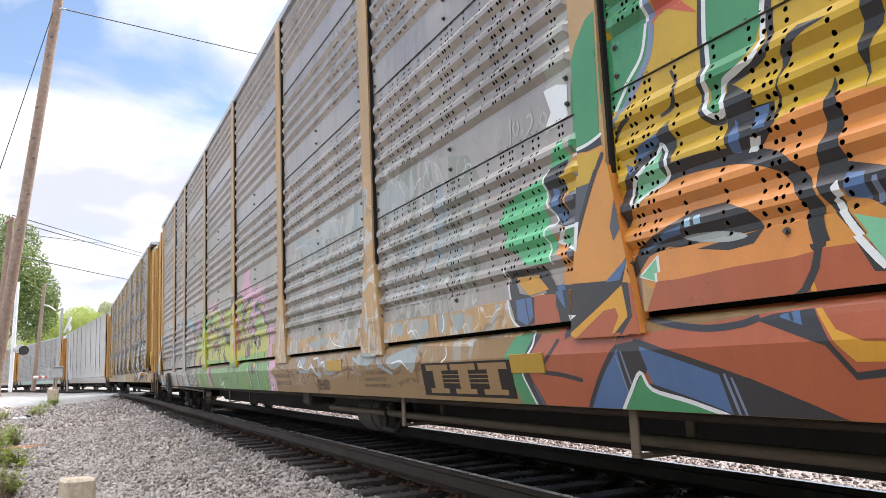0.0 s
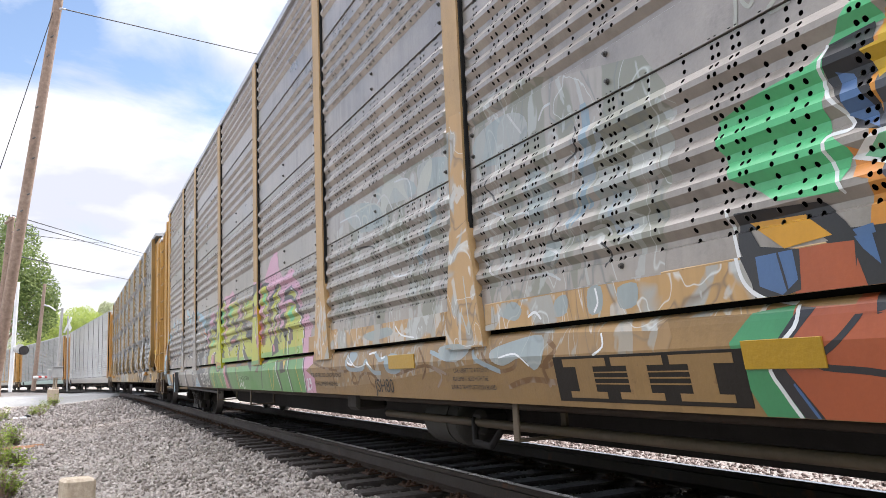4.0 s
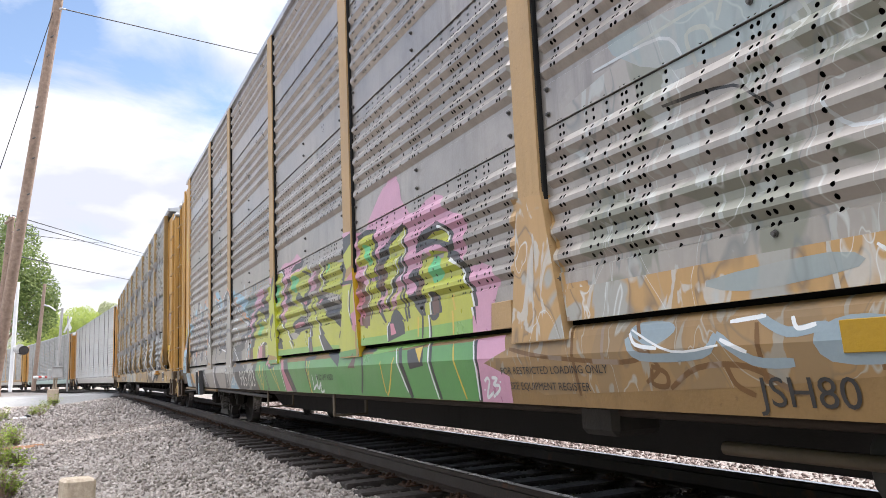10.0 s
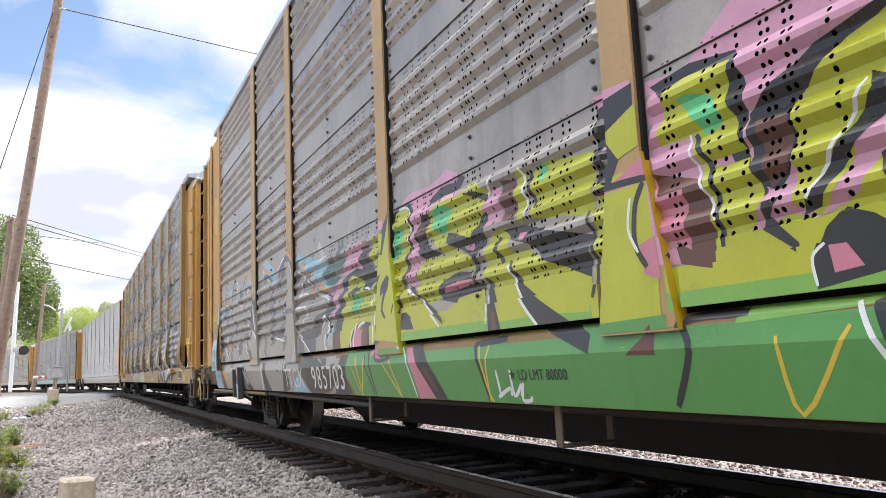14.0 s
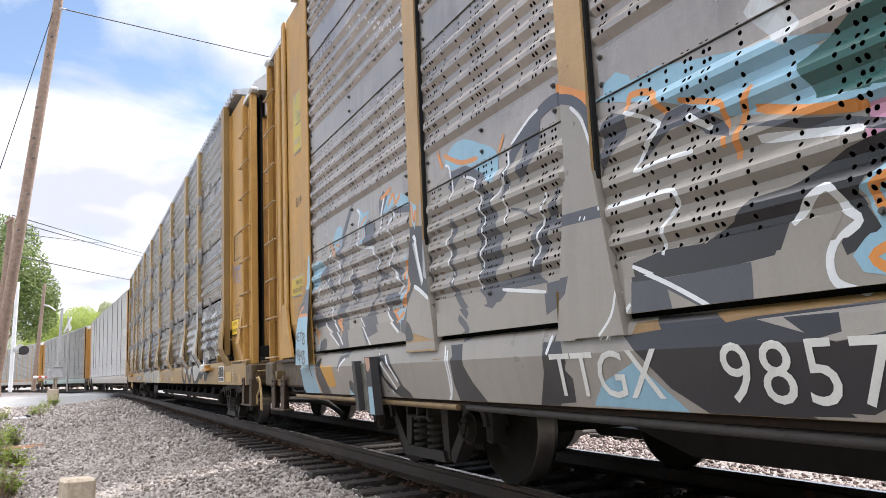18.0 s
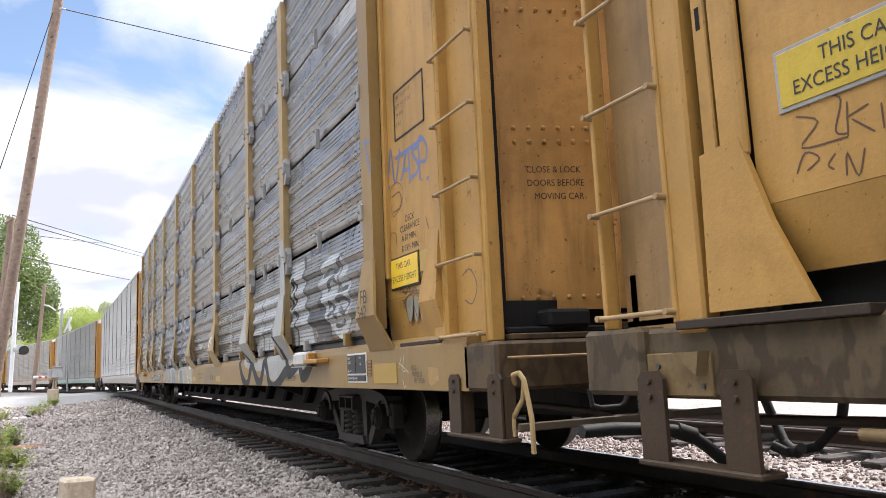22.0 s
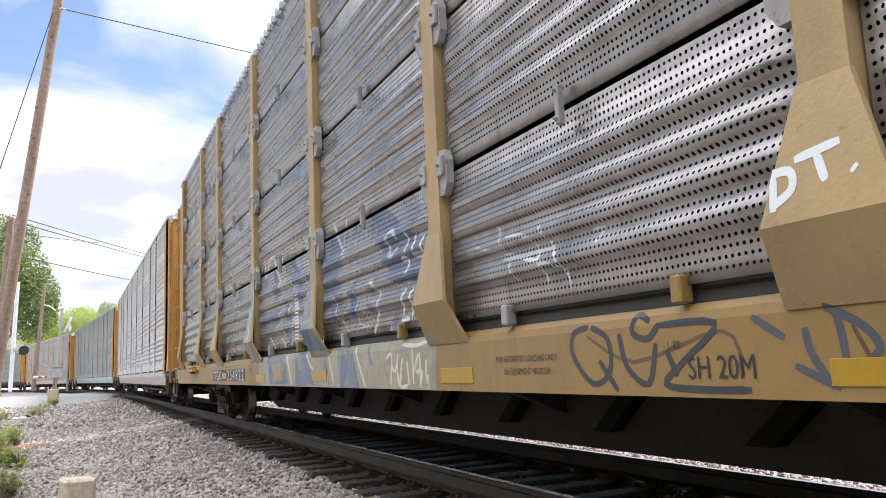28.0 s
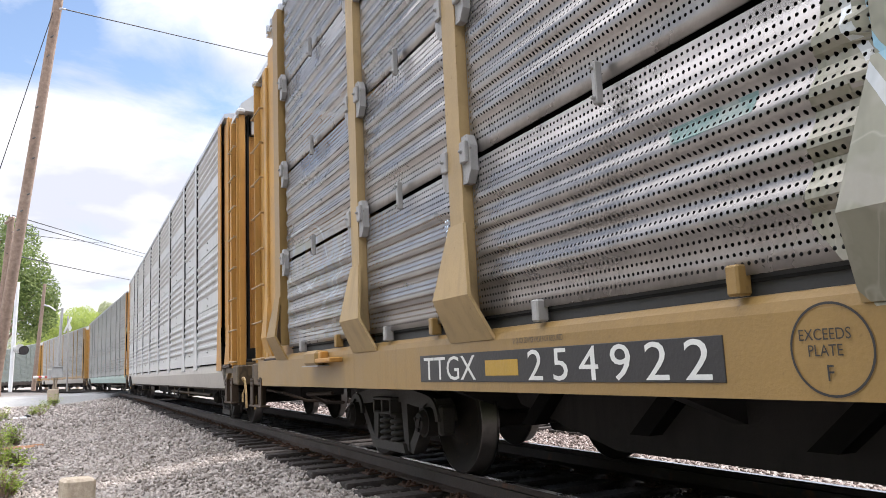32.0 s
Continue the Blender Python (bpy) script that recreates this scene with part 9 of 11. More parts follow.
    stroke(a, "orange", 3, 0.03, [(9.161, 1.98), (9.122, 1.849), (9.09, 1.922)])
    # pale washed scrawl
    fill(a, "swirl", 0, [(-4.83, 1.18), (-6.75, 1.18), (-6.72, 0.99), (-4.82, 1.04)])
    fill(a, "swirl_sill", 0, [(-0.91, 0.86), (-1.79, 1.09), (-4.25, 1.05), (-4.87, 1.08), (-6.2, 1.07), (-6.27, 0.93), (-6.18, 0.75), (-5.46, 0.73), (-5.43, 0.89), (-4.42, 0.85), (-2.84, 0.74), (-1.49, 0.69)])
    fill(a, "swirl", 0, [(-4.45, 1.07), (-4.77, 1.07), (-6.21, 1.18), (-6.28, 1.05), (-6.18, 0.96), (-4.79, 1.02)])
    fill(a, "swirl", 0, [(-1.74, 1.22), (-4.21, 1.2), (-4.22, 1.03), (-1.79, 1.04)])
    fill(a, "swirl", 0, [(-4.43, 2.4), (-4.63, 2.38), (-4.59, 1.69), (-4.74, 0.94), (-4.18, 0.96), (-4.32, 1.47), (-4.42, 2.08)])
    fill(a, "swirl", 0, [(-1.29, 1.73), (-1.65, 1.68), (-1.81, 0.96), (-1.26, 0.96)])
    fill(a, "haze", 0, [(-4.7, 2.38), (-5.11, 2.4), (-5.66, 2.23), (-6.22, 2.11), (-6.39, 1.85), (-6.24, 1.18), (-4.81, 1.19), (-4.68, 1.64)])
    fill(a, "haze", 0, [(-1.82, 2.07), (-2.8, 2.23), (-3.34, 2.28), (-4.04, 2.26), (-4.42, 2.31), (-4.29, 1.19), (-1.93, 1.19)])
    stroke(a, "pale", 1, 0.014, [(-5.39, 1.27), (-5.52, 1.37), (-5.64, 1.48), (-5.78, 1.68)])
    stroke(a, "pale", 1, 0.014, [(-5.76, 1.55), (-5.87, 1.71), (-5.99, 1.65)])
    stroke(a, "pale", 1, 0.014, [(-2.37, 2.17), (-2.98, 2.15), (-3.22, 1.94), (-3.04, 1.83)])
    stroke(a, "pale", 1, 0.014, [(-5.81, 1.2), (-5.84, 1.12), (-5.8, 1)])
    stroke(a, "pale", 1, 0.014, [(-4.48, 1.17), (-4.58, 1.03), (-4.53, 1.38)])
    stroke(a, "pale", 1, 0.02, [(-2.84, 2.08), (-2.92, 2.21), (-3.09, 2.2), (-3.21, 2.07), (-3.18, 2)])
    stroke(a, "pale", 1, 0.02, [(-2.71, 1.95), (-2.68, 2.09), (-2.78, 2.08), (-2.81, 1.99)])
    stroke(a, "pale", 1, 0.02, [(-3.82, 1.31), (-3.86, 1.43), (-3.86, 1.62)])
    stroke(a, "pale", 1, 0.02, [(-4.04, 2.18), (-4.07, 2.21), (-4.01, 2.27)])
    stroke(a, "pale", 1, 0.02, [(-4.15, 1.99), (-4.16, 1.93), (-4.09, 1.85)])
    stroke(a, "pale", 1, 0.02, [(-3.47, 1.86), (-3.49, 1.78), (-3.44, 1.76)])
    fill(a, "pale", 1, [(-3.2, 2.29), (-3.34, 2.3), (-3.57, 2.22), (-3.59, 2.14), (-3.68, 2.02), (-3.53, 2.11), (-3.39, 2.18), (-3.21, 2.05), (-3.11, 2.1)], True)
    fill(a, "pale", 1, [(-3.82, 2.06), (-3.9, 2.17), (-4.07, 2.23), (-4.08, 2.15), (-4.03, 2.07), (-3.93, 1.98), (-3.83, 2)], True)
    fill(a, "pale_blue", 1, [(-3.78, 1.57), (-3.99, 1.77), (-4.12, 1.94), (-4.16, 1.91), (-4.03, 1.73), (-3.87, 1.57)], True)
    stroke(a, "brown_wash", 1, 0.022, [(-1.2, 0.93), (-1.54, 0.88), (-2.15, 0.84), (-2.34, 0.88)])
    stroke(a, "brown_wash", 1, 0.022, [(-1.78, 1.06), (-1.79, 0.85), (-1.8, 0.69)])
    stroke(a, "brown_wash", 1, 0.022, [(-2.02, 1.04), (-2.02, 0.84)])
    stroke(a, "brown_wash", 1, 0.022, [(-2.25, 1.02), (-2.28, 0.93)])
    stroke(a, "brown_wash", 1, 0.022, [(-2.33, 0.82), (-2.41, 0.79), (-2.4, 0.74), (-2.32, 0.75), (-2.33, 0.81)])
    stroke(a, "brown_wash", 1, 0.022, [(-2.73, 0.83), (-2.76, 0.75), (-2.84, 0.71)])
    stroke(a, "brown_wash", 1, 0.022, [(-2.89, 0.96), (-2.9, 0.75)])
    stroke(a, "brown_wash", 1, 0.022, [(-2.42, 0.73), (-2.59, 0.81), (-2.83, 0.81), (-3.01, 0.72)])
    stroke(a, "pale_blue", 2, 0.035, [(-2.19, 0.94), (-2.27, 0.86), (-2.62, 0.86), (-2.7, 0.93)])
    stroke(a, "pale_blue", 2, 0.035, [(-2.7, 0.93), (-2.86, 0.83), (-3.03, 0.82)])
    stroke(a, "pale_blue", 2, 0.035, [(-2.9, 0.98), (-3.02, 0.92), (-3.16, 0.93), (-3.22, 0.88)])
    fill(a, "pale_blue", 1, [(-3.12, 0.91), (-3.25, 0.96), (-3.42, 0.93), (-3.41, 0.82), (-3.17, 0.82)], True)
    fill(a, "pale_blue", 1, [(-2.21, 0.96), (-2.28, 1), (-2.45, 0.99), (-2.48, 0.95), (-2.34, 0.9)], True)
    stroke(a, "white", 3, 0.016, [(-2.77, 0.97), (-2.93, 0.98)])
    stroke(a, "white", 3, 0.016, [(-2.21, 0.96), (-2.25, 0.91), (-2.38, 0.89)])
    stroke(a, "white", 3, 0.016, [(-2.72, 0.91), (-2.84, 0.86)])
    stroke(a, "white", 3, 0.016, [(-3.04, 0.97), (-3.06, 0.93), (-3.13, 0.94)])
    stroke(a, "brown_wash", 1, 0.022, [(-4.68, 0.92), (-4.83, 0.82), (-5.03, 0.83), (-5.09, 0.9)])
    stroke(a, "brown_wash", 1, 0.022, [(-3.33, 0.8), (-3.86, 0.86), (-4.19, 0.8)])
    stroke(a, "brown_wash", 1, 0.022, [(-5.17, 0.89), (-5.32, 0.83), (-5.43, 0.85)])
    stroke(a, "pale_blue", 2, 0.03, [(-4.57, 0.94), (-4.62, 0.88), (-4.88, 0.81)])
    stroke(a, "pale_blue", 2, 0.03, [(-3.96, 0.95), (-4.27, 0.89), (-4.36, 0.95)])
    # panel above with faded gold lettering
    # white, grey and black sprays
    fill(b, "black_wash", 0, [(-9.65, 1.6), (-10.19, 1.63), (-10.35, 1.48), (-10.4, 1.13), (-10.02, 1.13), (-9.76, 1.34)])
    fill(b, "white_wash", 2, [(-10.12, 1.65), (-10.3, 1.87), (-10.62, 1.89), (-10.82, 1.84), (-10.97, 1.67), (-11.02, 1.46), (-10.98, 1.3), (-10.88, 1.19), (-10.73, 1.12), (-10.55, 1.16), (-10.36, 1.29), (-10.24, 1.45)], True)
    stroke(b, "black_wash", 3, 0.05, [(-10.21, 1.72), (-10.45, 1.75), (-10.65, 1.73), (-10.78, 1.85), (-10.71, 1.58)])
    stroke(b, "black_wash", 3, 0.05, [(-10.33, 1.57), (-10.53, 1.68), (-10.66, 1.62), (-10.68, 1.55), (-10.95, 1.55)])
    stroke(b, "black_wash", 3, 0.05, [(-10.34, 1.41), (-10.44, 1.46), (-10.52, 1.38), (-10.4, 1.35)])
    stroke(b, "black_wash", 3, 0.05, [(-10.62, 1.46), (-10.78, 1.48), (-10.94, 1.43), (-10.88, 1.34), (-10.69, 1.4)])
    stroke(b, "black_wash", 3, 0.04, [(-10.53, 1.42), (-10.6, 1.32), (-10.68, 1.34)])
    stroke(b, "black_wash", 3, 0.04, [(-10.53, 1.25), (-10.7, 1.24), (-10.82, 1.28)])
    fill(b, "dim_wash", 0, [(-11.03, 1.51), (-11.3, 1.66), (-11.42, 1.68), (-11.37, 1.29), (-11, 1.25)])
    stroke(b, "black_wash", 1, 0.02, [(-5.3, 2.01), (-5.39, 1.69), (-5.67, 1.21)])
    stroke(b, "brown_tag", 1, 0.015, [(-2.75, 0.96), (-3.07, 0.84), (-3.57, 0.94), (-3.65, 0.78)])
    stroke(b, "brown_tag", 1, 0.015, [(-4.09, 0.93), (-4.16, 0.78)])
    stroke(b, "brown_tag", 1, 0.015, [(-4.82, 0.91), (-4.68, 0.83), (-4.88, 0.77)])
    stroke(b, "brown_tag", 1, 0.015, [(-5.2, 0.91), (-5.79, 0.91)])
    stroke(b, "brown_tag", 1, 0.015, [(-5.48, 0.9), (-5.58, 0.81)])
    stroke(b, "brown_tag", 1, 0.015, [(-5.64, 0.9), (-5.83, 0.82)])
    # blue and white scrawl
    fill(b, "blue_wash", 1, [(1.9, 1.34), (1.76, 1.29), (1.61, 1.12), (1.65, 1.04), (1.74, 1.02), (1.8, 1.1)])
    fill(b, "white_wash", 0, [(1.76, 2.23), (1.55, 2.25), (1.58, 1.68), (1.75, 1.68)])
    fill(b, "blue_wash", 1, [(1.79, 1.64), (1.63, 1.68), (1.51, 1.52), (1.74, 1.57)])
    fill(b, "blue_ochre", 1, [(1, 1.05), (0.59, 1.05), (0.55, 0.96), (0.4, 0.7), (0.93, 0.7), (0.98, 0.96)])
    fill(b, "blue_ochre", 1, [(2.48, 1.01), (2.08, 1.05), (1.94, 0.93), (1.76, 0.72), (2.47, 0.7)])
    fill(b, "blue_ochre", 1, [(1.46, 0.86), (1.33, 0.99), (1.29, 0.87), (1.16, 0.72), (1.29, 0.72), (1.33, 0.85)])
    stroke(b, "cream", 2, 0.03, [(0.51, 1.04), (0.42, 0.9), (0.27, 0.71)])
    stroke(b, "cream", 2, 0.03, [(2.05, 1.04), (1.91, 0.93), (1.77, 0.86)])
    stroke(b, "cream", 2, 0.03, [(1.26, 0.99), (1.12, 0.74)])
    stroke(b, "blue_wash", 2, 0.05, [(0.21, 1.05), (0.16, 0.97), (0.1, 0.88)])
    fill(b, "old_cream", 0, [(4.31, 1.06), (1.15, 1.08), (-1.13, 1.06), (-1.07, 0.63), (1.21, 0.63), (4.18, 0.61)])
    stroke(b, "cream", 2, 0.028, [(-0.21, 0.92), (-0.32, 0.95), (-0.29, 0.73)])
    stroke(b, "cream", 2, 0.028, [(-0.32, 0.87), (-0.38, 0.83), (-0.45, 0.95)])
    stroke(b, "cream", 2, 0.028, [(-0.42, 0.91), (-0.45, 0.73), (-0.51, 0.81)])
    stroke(b, "cream", 2, 0.028, [(-0.53, 0.92), (-0.47, 0.73), (-0.61, 0.73)])
    stroke(b, "cream", 2, 0.028, [(-0.61, 0.9), (-0.64, 0.73)])
    stroke(b, "cream", 2, 0.028, [(-0.71, 0.97), (-0.72, 0.74)])
    stroke(b, "cream", 2, 0.028, [(-0.73, 0.82), (-0.83, 0.94), (-0.84, 0.72)])
    stroke(b, "cream", 2, 0.028, [(-0.77, 0.82), (-0.87, 0.82), (-0.84, 0.74)])
    stroke(b, "cream", 2, 0.028, [(-0.94, 0.9), (-0.94, 0.75), (-0.97, 0.8)])
    stroke(b, "cream", 2, 0.028, [(-0.51, 1.02), (-0.76, 1), (-1, 1.03)])
    fill(b, "blue_wash", 1, [(1.79, 1.64), (1.56, 1.67), (1.5, 1.56), (1.51, 1.43), (1.82, 1.36)])
    fill(b, "grey_wash", 0, [(1.85, 2.28), (1.54, 2.22), (1.49, 1.66), (1.25, 1.02), (1.86, 1.02), (1.9, 1.37)])
    stroke(b, "black", 1, 0.028, [(-2.76, 1), (-2.65, 0.98), (-2.63, 0.88), (-2.77, 0.75), (-2.9, 0.8), (-2.9, 0.94), (-2.78, 1)])
    stroke(b, "black", 1, 0.028, [(-2.83, 0.85), (-2.95, 0.72)])
    stroke(b, "black", 1, 0.028, [(-2.98, 0.96), (-3.02, 0.82), (-3.15, 0.75), (-3.21, 0.91)])
    stroke(b, "black", 1, 0.028, [(-3.27, 0.88), (-3.32, 0.78)])
    stroke(b, "black", 1, 0.028, [(-3.18, 1), (-3.1, 1.03), (-3.07, 0.96), (-3.16, 0.93), (-3.23, 0.98)])
    stroke(b, "black", 1, 0.028, [(-3.22, 0.98), (-3.54, 0.97), (-3.37, 0.84), (-3.25, 0.75), (-3.44, 0.73), (-3.68, 0.73)])
    stroke(b, "slate", 1, 0.028, [(-3.71, 0.98), (-3.84, 0.9)])
    stroke(b, "slate", 1, 0.028, [(-3.92, 0.93), (-3.94, 0.84), (-4.01, 0.74)])
    stroke(b, "slate", 1, 0.028, [(-4, 0.99), (-4.04, 0.96), (-4.06, 0.82)])
    stroke(b, "slate", 1, 0.028, [(-4.01, 0.99), (-4.13, 0.92), (-4.17, 0.85), (-4.09, 0.8)])
    stroke(b, "slate", 1, 0.028, [(-3.87, 0.81), (-4.03, 0.74)])
    stroke(b, "white", 1, 0.03, [(-3.91, 1.39), (-3.93, 1.41), (-4.02, 1.41), (-4.03, 1.35), (-3.96, 1.31)])
    stroke(b, "white", 1, 0.03, [(-3.96, 1.4), (-3.96, 1.29)])
    stroke(b, "white", 1, 0.03, [(-4.04, 1.44), (-4.2, 1.46)])
    stroke(b, "white", 1, 0.03, [(-4.12, 1.44), (-4.15, 1.35)])
    stroke(b, "white", 1, 0.03, [(-4.24, 1.37), (-4.25, 1.36)])
    stroke(b, "white_wash", 1, 0.022, [(-1.99, 1.61), (-2.09, 1.44), (-2.19, 1.27)])
    stroke(b, "white_wash", 1, 0.022, [(-2.1, 1.53), (-2.33, 1.49), (-2.42, 1.36), (-2.46, 1.24)])
    stroke(b, "white_wash", 1, 0.022, [(-2.03, 1.41), (-2.53, 1.4)])
    stroke(b, "white_wash", 1, 0.022, [(-2.44, 1.53), (-2.61, 1.3), (-2.65, 1.19)])
    stroke(b, "white_wash", 1, 0.022, [(-2.85, 1.43), (-2.94, 1.44), (-2.89, 1.37)])
    stroke(b, "white_wash", 1, 0.022, [(-1.77, 1.52), (-2.61, 1.3)])
    stroke(b, "white_wash", 1, 0.03, [(11.58, 1.97), (10.77, 1.64), (10.35, 1.76)])
    stroke(b, "white_wash", 1, 0.03, [(11.19, 2.29), (10.32, 2.25), (9.97, 1.87)])
    stroke(b, "white_wash", 1, 0.03, [(10.76, 1.75), (9.99, 1.56), (9.63, 1.72)])
    stroke(b, "white_wash", 1, 0.03, [(10.38, 1.38), (9.64, 1.62), (9.45, 2)])
    stroke(b, "white_wash", 1, 0.03, [(11.37, 1.33), (10.39, 1.21), (9.67, 1.32)])
    fill(b, "haze_blue", 0, [(11.57, 2.22), (9.44, 2.1), (9.44, 1.16), (11.45, 1.15)])
    fill(b, "teal_wash", 0, [(5.37, 1.74), (4.91, 1.75), (4.92, 1.67), (5.32, 1.66)])
    stroke(b, "blue_tag", 1, 0.025, [(-11.59, 2.65), (-11.76, 2.28), (-11.85, 2.52), (-11.92, 2.23), (-12.04, 2.48)])
    stroke(b, "blue_tag", 1, 0.025, [(-11.59, 2.64), (-11.76, 2.6)])
    stroke(b, "blue_tag", 1, 0.025, [(-12.04, 2.22), (-12.18, 2.43), (-12.2, 2.17)])
    stroke(b, "blue_tag", 1, 0.025, [(-12.08, 2.3), (-12.22, 2.27)])
    stroke(b, "blue_tag", 1, 0.025, [(-12.39, 2.39), (-12.26, 2.39), (-12.37, 2.26), (-12.31, 2.21), (-12.21, 2.21)])
    stroke(b, "blue_tag", 1, 0.025, [(-12.39, 2.15), (-12.39, 2.45), (-12.51, 2.38), (-12.5, 2.27), (-12.4, 2.28)])
    stroke(b, "blue_tag", 1, 0.03, [(-11.94, 2.42), (-12.47, 2.43)])
    stroke(b, "blue_tag", 1, 0.03, [(-12.51, 2.14), (-12.52, 2.12)])
    stroke(b, "blue_tag", 1, 0.03, [(-11.76, 2.25), (-11.81, 2.22)])
    stroke(b, "brown_tag", 1, 0.01, [(-11.84, 2.14), (-12, 2.15), (-12.02, 2.04), (-11.86, 2.02)])
    stroke(b, "brown_tag", 1, 0.01, [(-12.29, 1.55), (-12.41, 1.5), (-12.34, 1.37)])
    stroke(b, "brown_tag", 1, 0.01, [(-12.02, 1.33), (-12.11, 1.17), (-12.18, 1.28), (-12.25, 1.19)])
    stroke(b, "brown_tag", 1, 0.01, [(-11.97, 1.4), (-12.29, 1.38)])
    stroke(b, "brown_tag", 1, 0.01, [(-12.97, 1.4), (-13.08, 1.43), (-13.16, 1.32), (-13.09, 1.22), (-12.99, 1.25)])
    # ochre smears on the blue
    stroke(b, "ochre_wash", 2, 0.05, [(3.554, 0.922), (3.313, 0.934), (3.072, 0.935)])
    stroke(b, "ochre_wash", 2, 0.05, [(3.538, 0.887), (3.217, 0.898), (2.949, 0.888)])
    stroke(b, "ochre_wash", 2, 0.06, [(3.563, 0.844), (3.255, 0.86), (3.01, 0.849)])
    stroke(b, "ochre_wash", 2, 0.045, [(3.531, 0.791), (3.228, 0.811), (2.978, 0.832)])
    stroke(b, "ochre_wash", 2, 0.03, [(3.516, 0.753), (3.169, 0.775), (2.907, 0.79)])
    stroke(b, "ochre_wash", 2, 0.03, [(3.654, 1.016), (3.462, 1.027)])
    stroke(b, "ochre_wash", 2, 0.03, [(3.245, 1.016), (3.056, 1.017)])
    stroke(b, "black", 3, 0.012, [(3.009, 0.816), (3.017, 0.746)])
    stroke(b, "black", 3, 0.012, [(2.964, 0.811), (2.956, 0.751)])
    stroke(b, "black", 3, 0.012, [(2.922, 0.798), (2.924, 0.747)])
    stroke(b, "black", 3, 0.012, [(2.867, 0.8), (2.871, 0.747)])
    stroke(b, "black", 3, 0.012, [(2.833, 0.799), (2.822, 0.751)])
    stroke(b, "ochre_wash", 2, 0.05, [(2.366, 0.884), (2.243, 0.894)])
    # small tags round the clearance sign
    fill(b, "grey_wash", 1, [(-12.063, 1.326), (-12.136, 1.356), (-12.183, 1.329), (-12.162, 1.218), (-12.124, 1.176), (-12.08, 1.186), (-12.062, 1.231)], True)
    fill(b, "grey_wash", 1, [(-12.2, 1.331), (-12.256, 1.344), (-12.28, 1.291), (-12.255, 1.187), (-12.207, 1.184)], True)
    fill(b, "grey_wash", 1, [(-12.297, 1.321), (-12.341, 1.336), (-12.361, 1.256), (-12.386, 1.183), (-12.316, 1.186)], True)
    stroke(b, "brown_tag", 2, 0.008, [(-12.028, 1.327), (-12.047, 1.34), (-12.069, 1.23), (-12.114, 1.154)])
    stroke(b, "brown_tag", 2, 0.008, [(-12.047, 1.34), (-12.138, 1.372), (-12.268, 1.365), (-12.366, 1.342), (-12.409, 1.184)])
    stroke(b, "brown_tag", 2, 0.007, [(-11.938, 1.351), (-11.939, 1.292)])
    stroke(b, "brown_tag", 2, 0.007, [(-11.975, 1.34), (-12.018, 1.333), (-11.985, 1.302), (-12.022, 1.279)])
    stroke(b, "brown_tag", 2, 0.012, [(-11.938, 1.408), (-11.986, 1.431), (-12.052, 1.38), (-12.11, 1.424), (-12.155, 1.369), (-12.21, 1.412), (-12.261, 1.384)])
    stroke(b, "brown_tag", 2, 0.008, [(-12.341, 1.453), (-12.389, 1.518), (-12.451, 1.504), (-12.471, 1.441), (-12.415, 1.409), (-12.378, 1.439)])
    stroke(b, "brown_tag", 2, 0.008, [(-12.351, 1.411), (-12.379, 1.401)])
    stroke(b, "brown_tag", 2, 0.01, [(-12.456, 1.878), (-12.501, 1.78)])
    stroke(b, "brown_tag", 2, 0.008, [(-11.77, 1.78), (-11.81, 1.862), (-11.903, 1.848), (-11.905, 1.769)])
    stroke(b, "brown_tag", 2, 0.007, [(-11.832, 2.042), (-11.827, 2.206), (-11.97, 2.23), (-12.068, 2.152), (-12.026, 2.053), (-11.879, 1.986), (-11.832, 2.042)])
    stroke(b, "cream", 1, 0.006, [(-12.124, 0.949), (-12.087, 0.839), (-12.132, 0.827)])
    stroke(b, "cream", 1, 0.006, [(-12.031, 0.885), (-12.195, 0.815)])
    stroke(b, "cream", 1, 0.006, [(-12.071, 0.929), (-12.009, 0.852)])
    stroke(b, "cream", 1, 0.006, [(-12.084, 0.767), (-12.105, 0.716), (-12.146, 0.728)])
    fill(b, "gold_wash", 1, [(-12.531, 0.852), (-12.682, 0.841), (-12.69, 0.766), (-12.571, 0.728), (-12.528, 0.751)])
    # worn curls of pale, blue and brown spray
    fill(a, "pale_wash", 1, [(-5.063, 2.22), (-5.266, 2.144), (-5.271, 2.015), (-5.055, 1.957), (-4.712, 2.02), (-4.714, 2.183)], True)
    fill(a, "pale_wash", 1, [(-5.859, 1.696), (-6.073, 1.655), (-6.075, 1.464), (-5.886, 1.477)], True)
    fill(a, "pale_wash", 1, [(-5.27, 1.853), (-5.481, 1.738), (-5.368, 1.554), (-5.252, 1.604)], True)
    fill(a, "pale_wash", 1, [(-5.383, 1.437), (-5.501, 1.436), (-5.54, 1.348), (-5.412, 1.323)], True)
    fill(a, "pale_wash", 1, [(-2.185, 2.262), (-2.932, 2.163), (-3.241, 1.976), (-2.598, 1.98)], True)
    fill(a, "pale_wash", 1, [(-3.012, 2.26), (-3.665, 2.184), (-3.788, 2.048), (-3.191, 2.098)], True)
    fill(a, "pale_wash", 1, [(-3.859, 2.244), (-4.315, 2.174), (-4.297, 2.015), (-3.918, 2.039)], True)
    stroke(a, "bluish_wash", 1, 0.06, [(-5.783, 2.043), (-5.783, 1.802), (-5.727, 1.581), (-5.61, 1.491)])
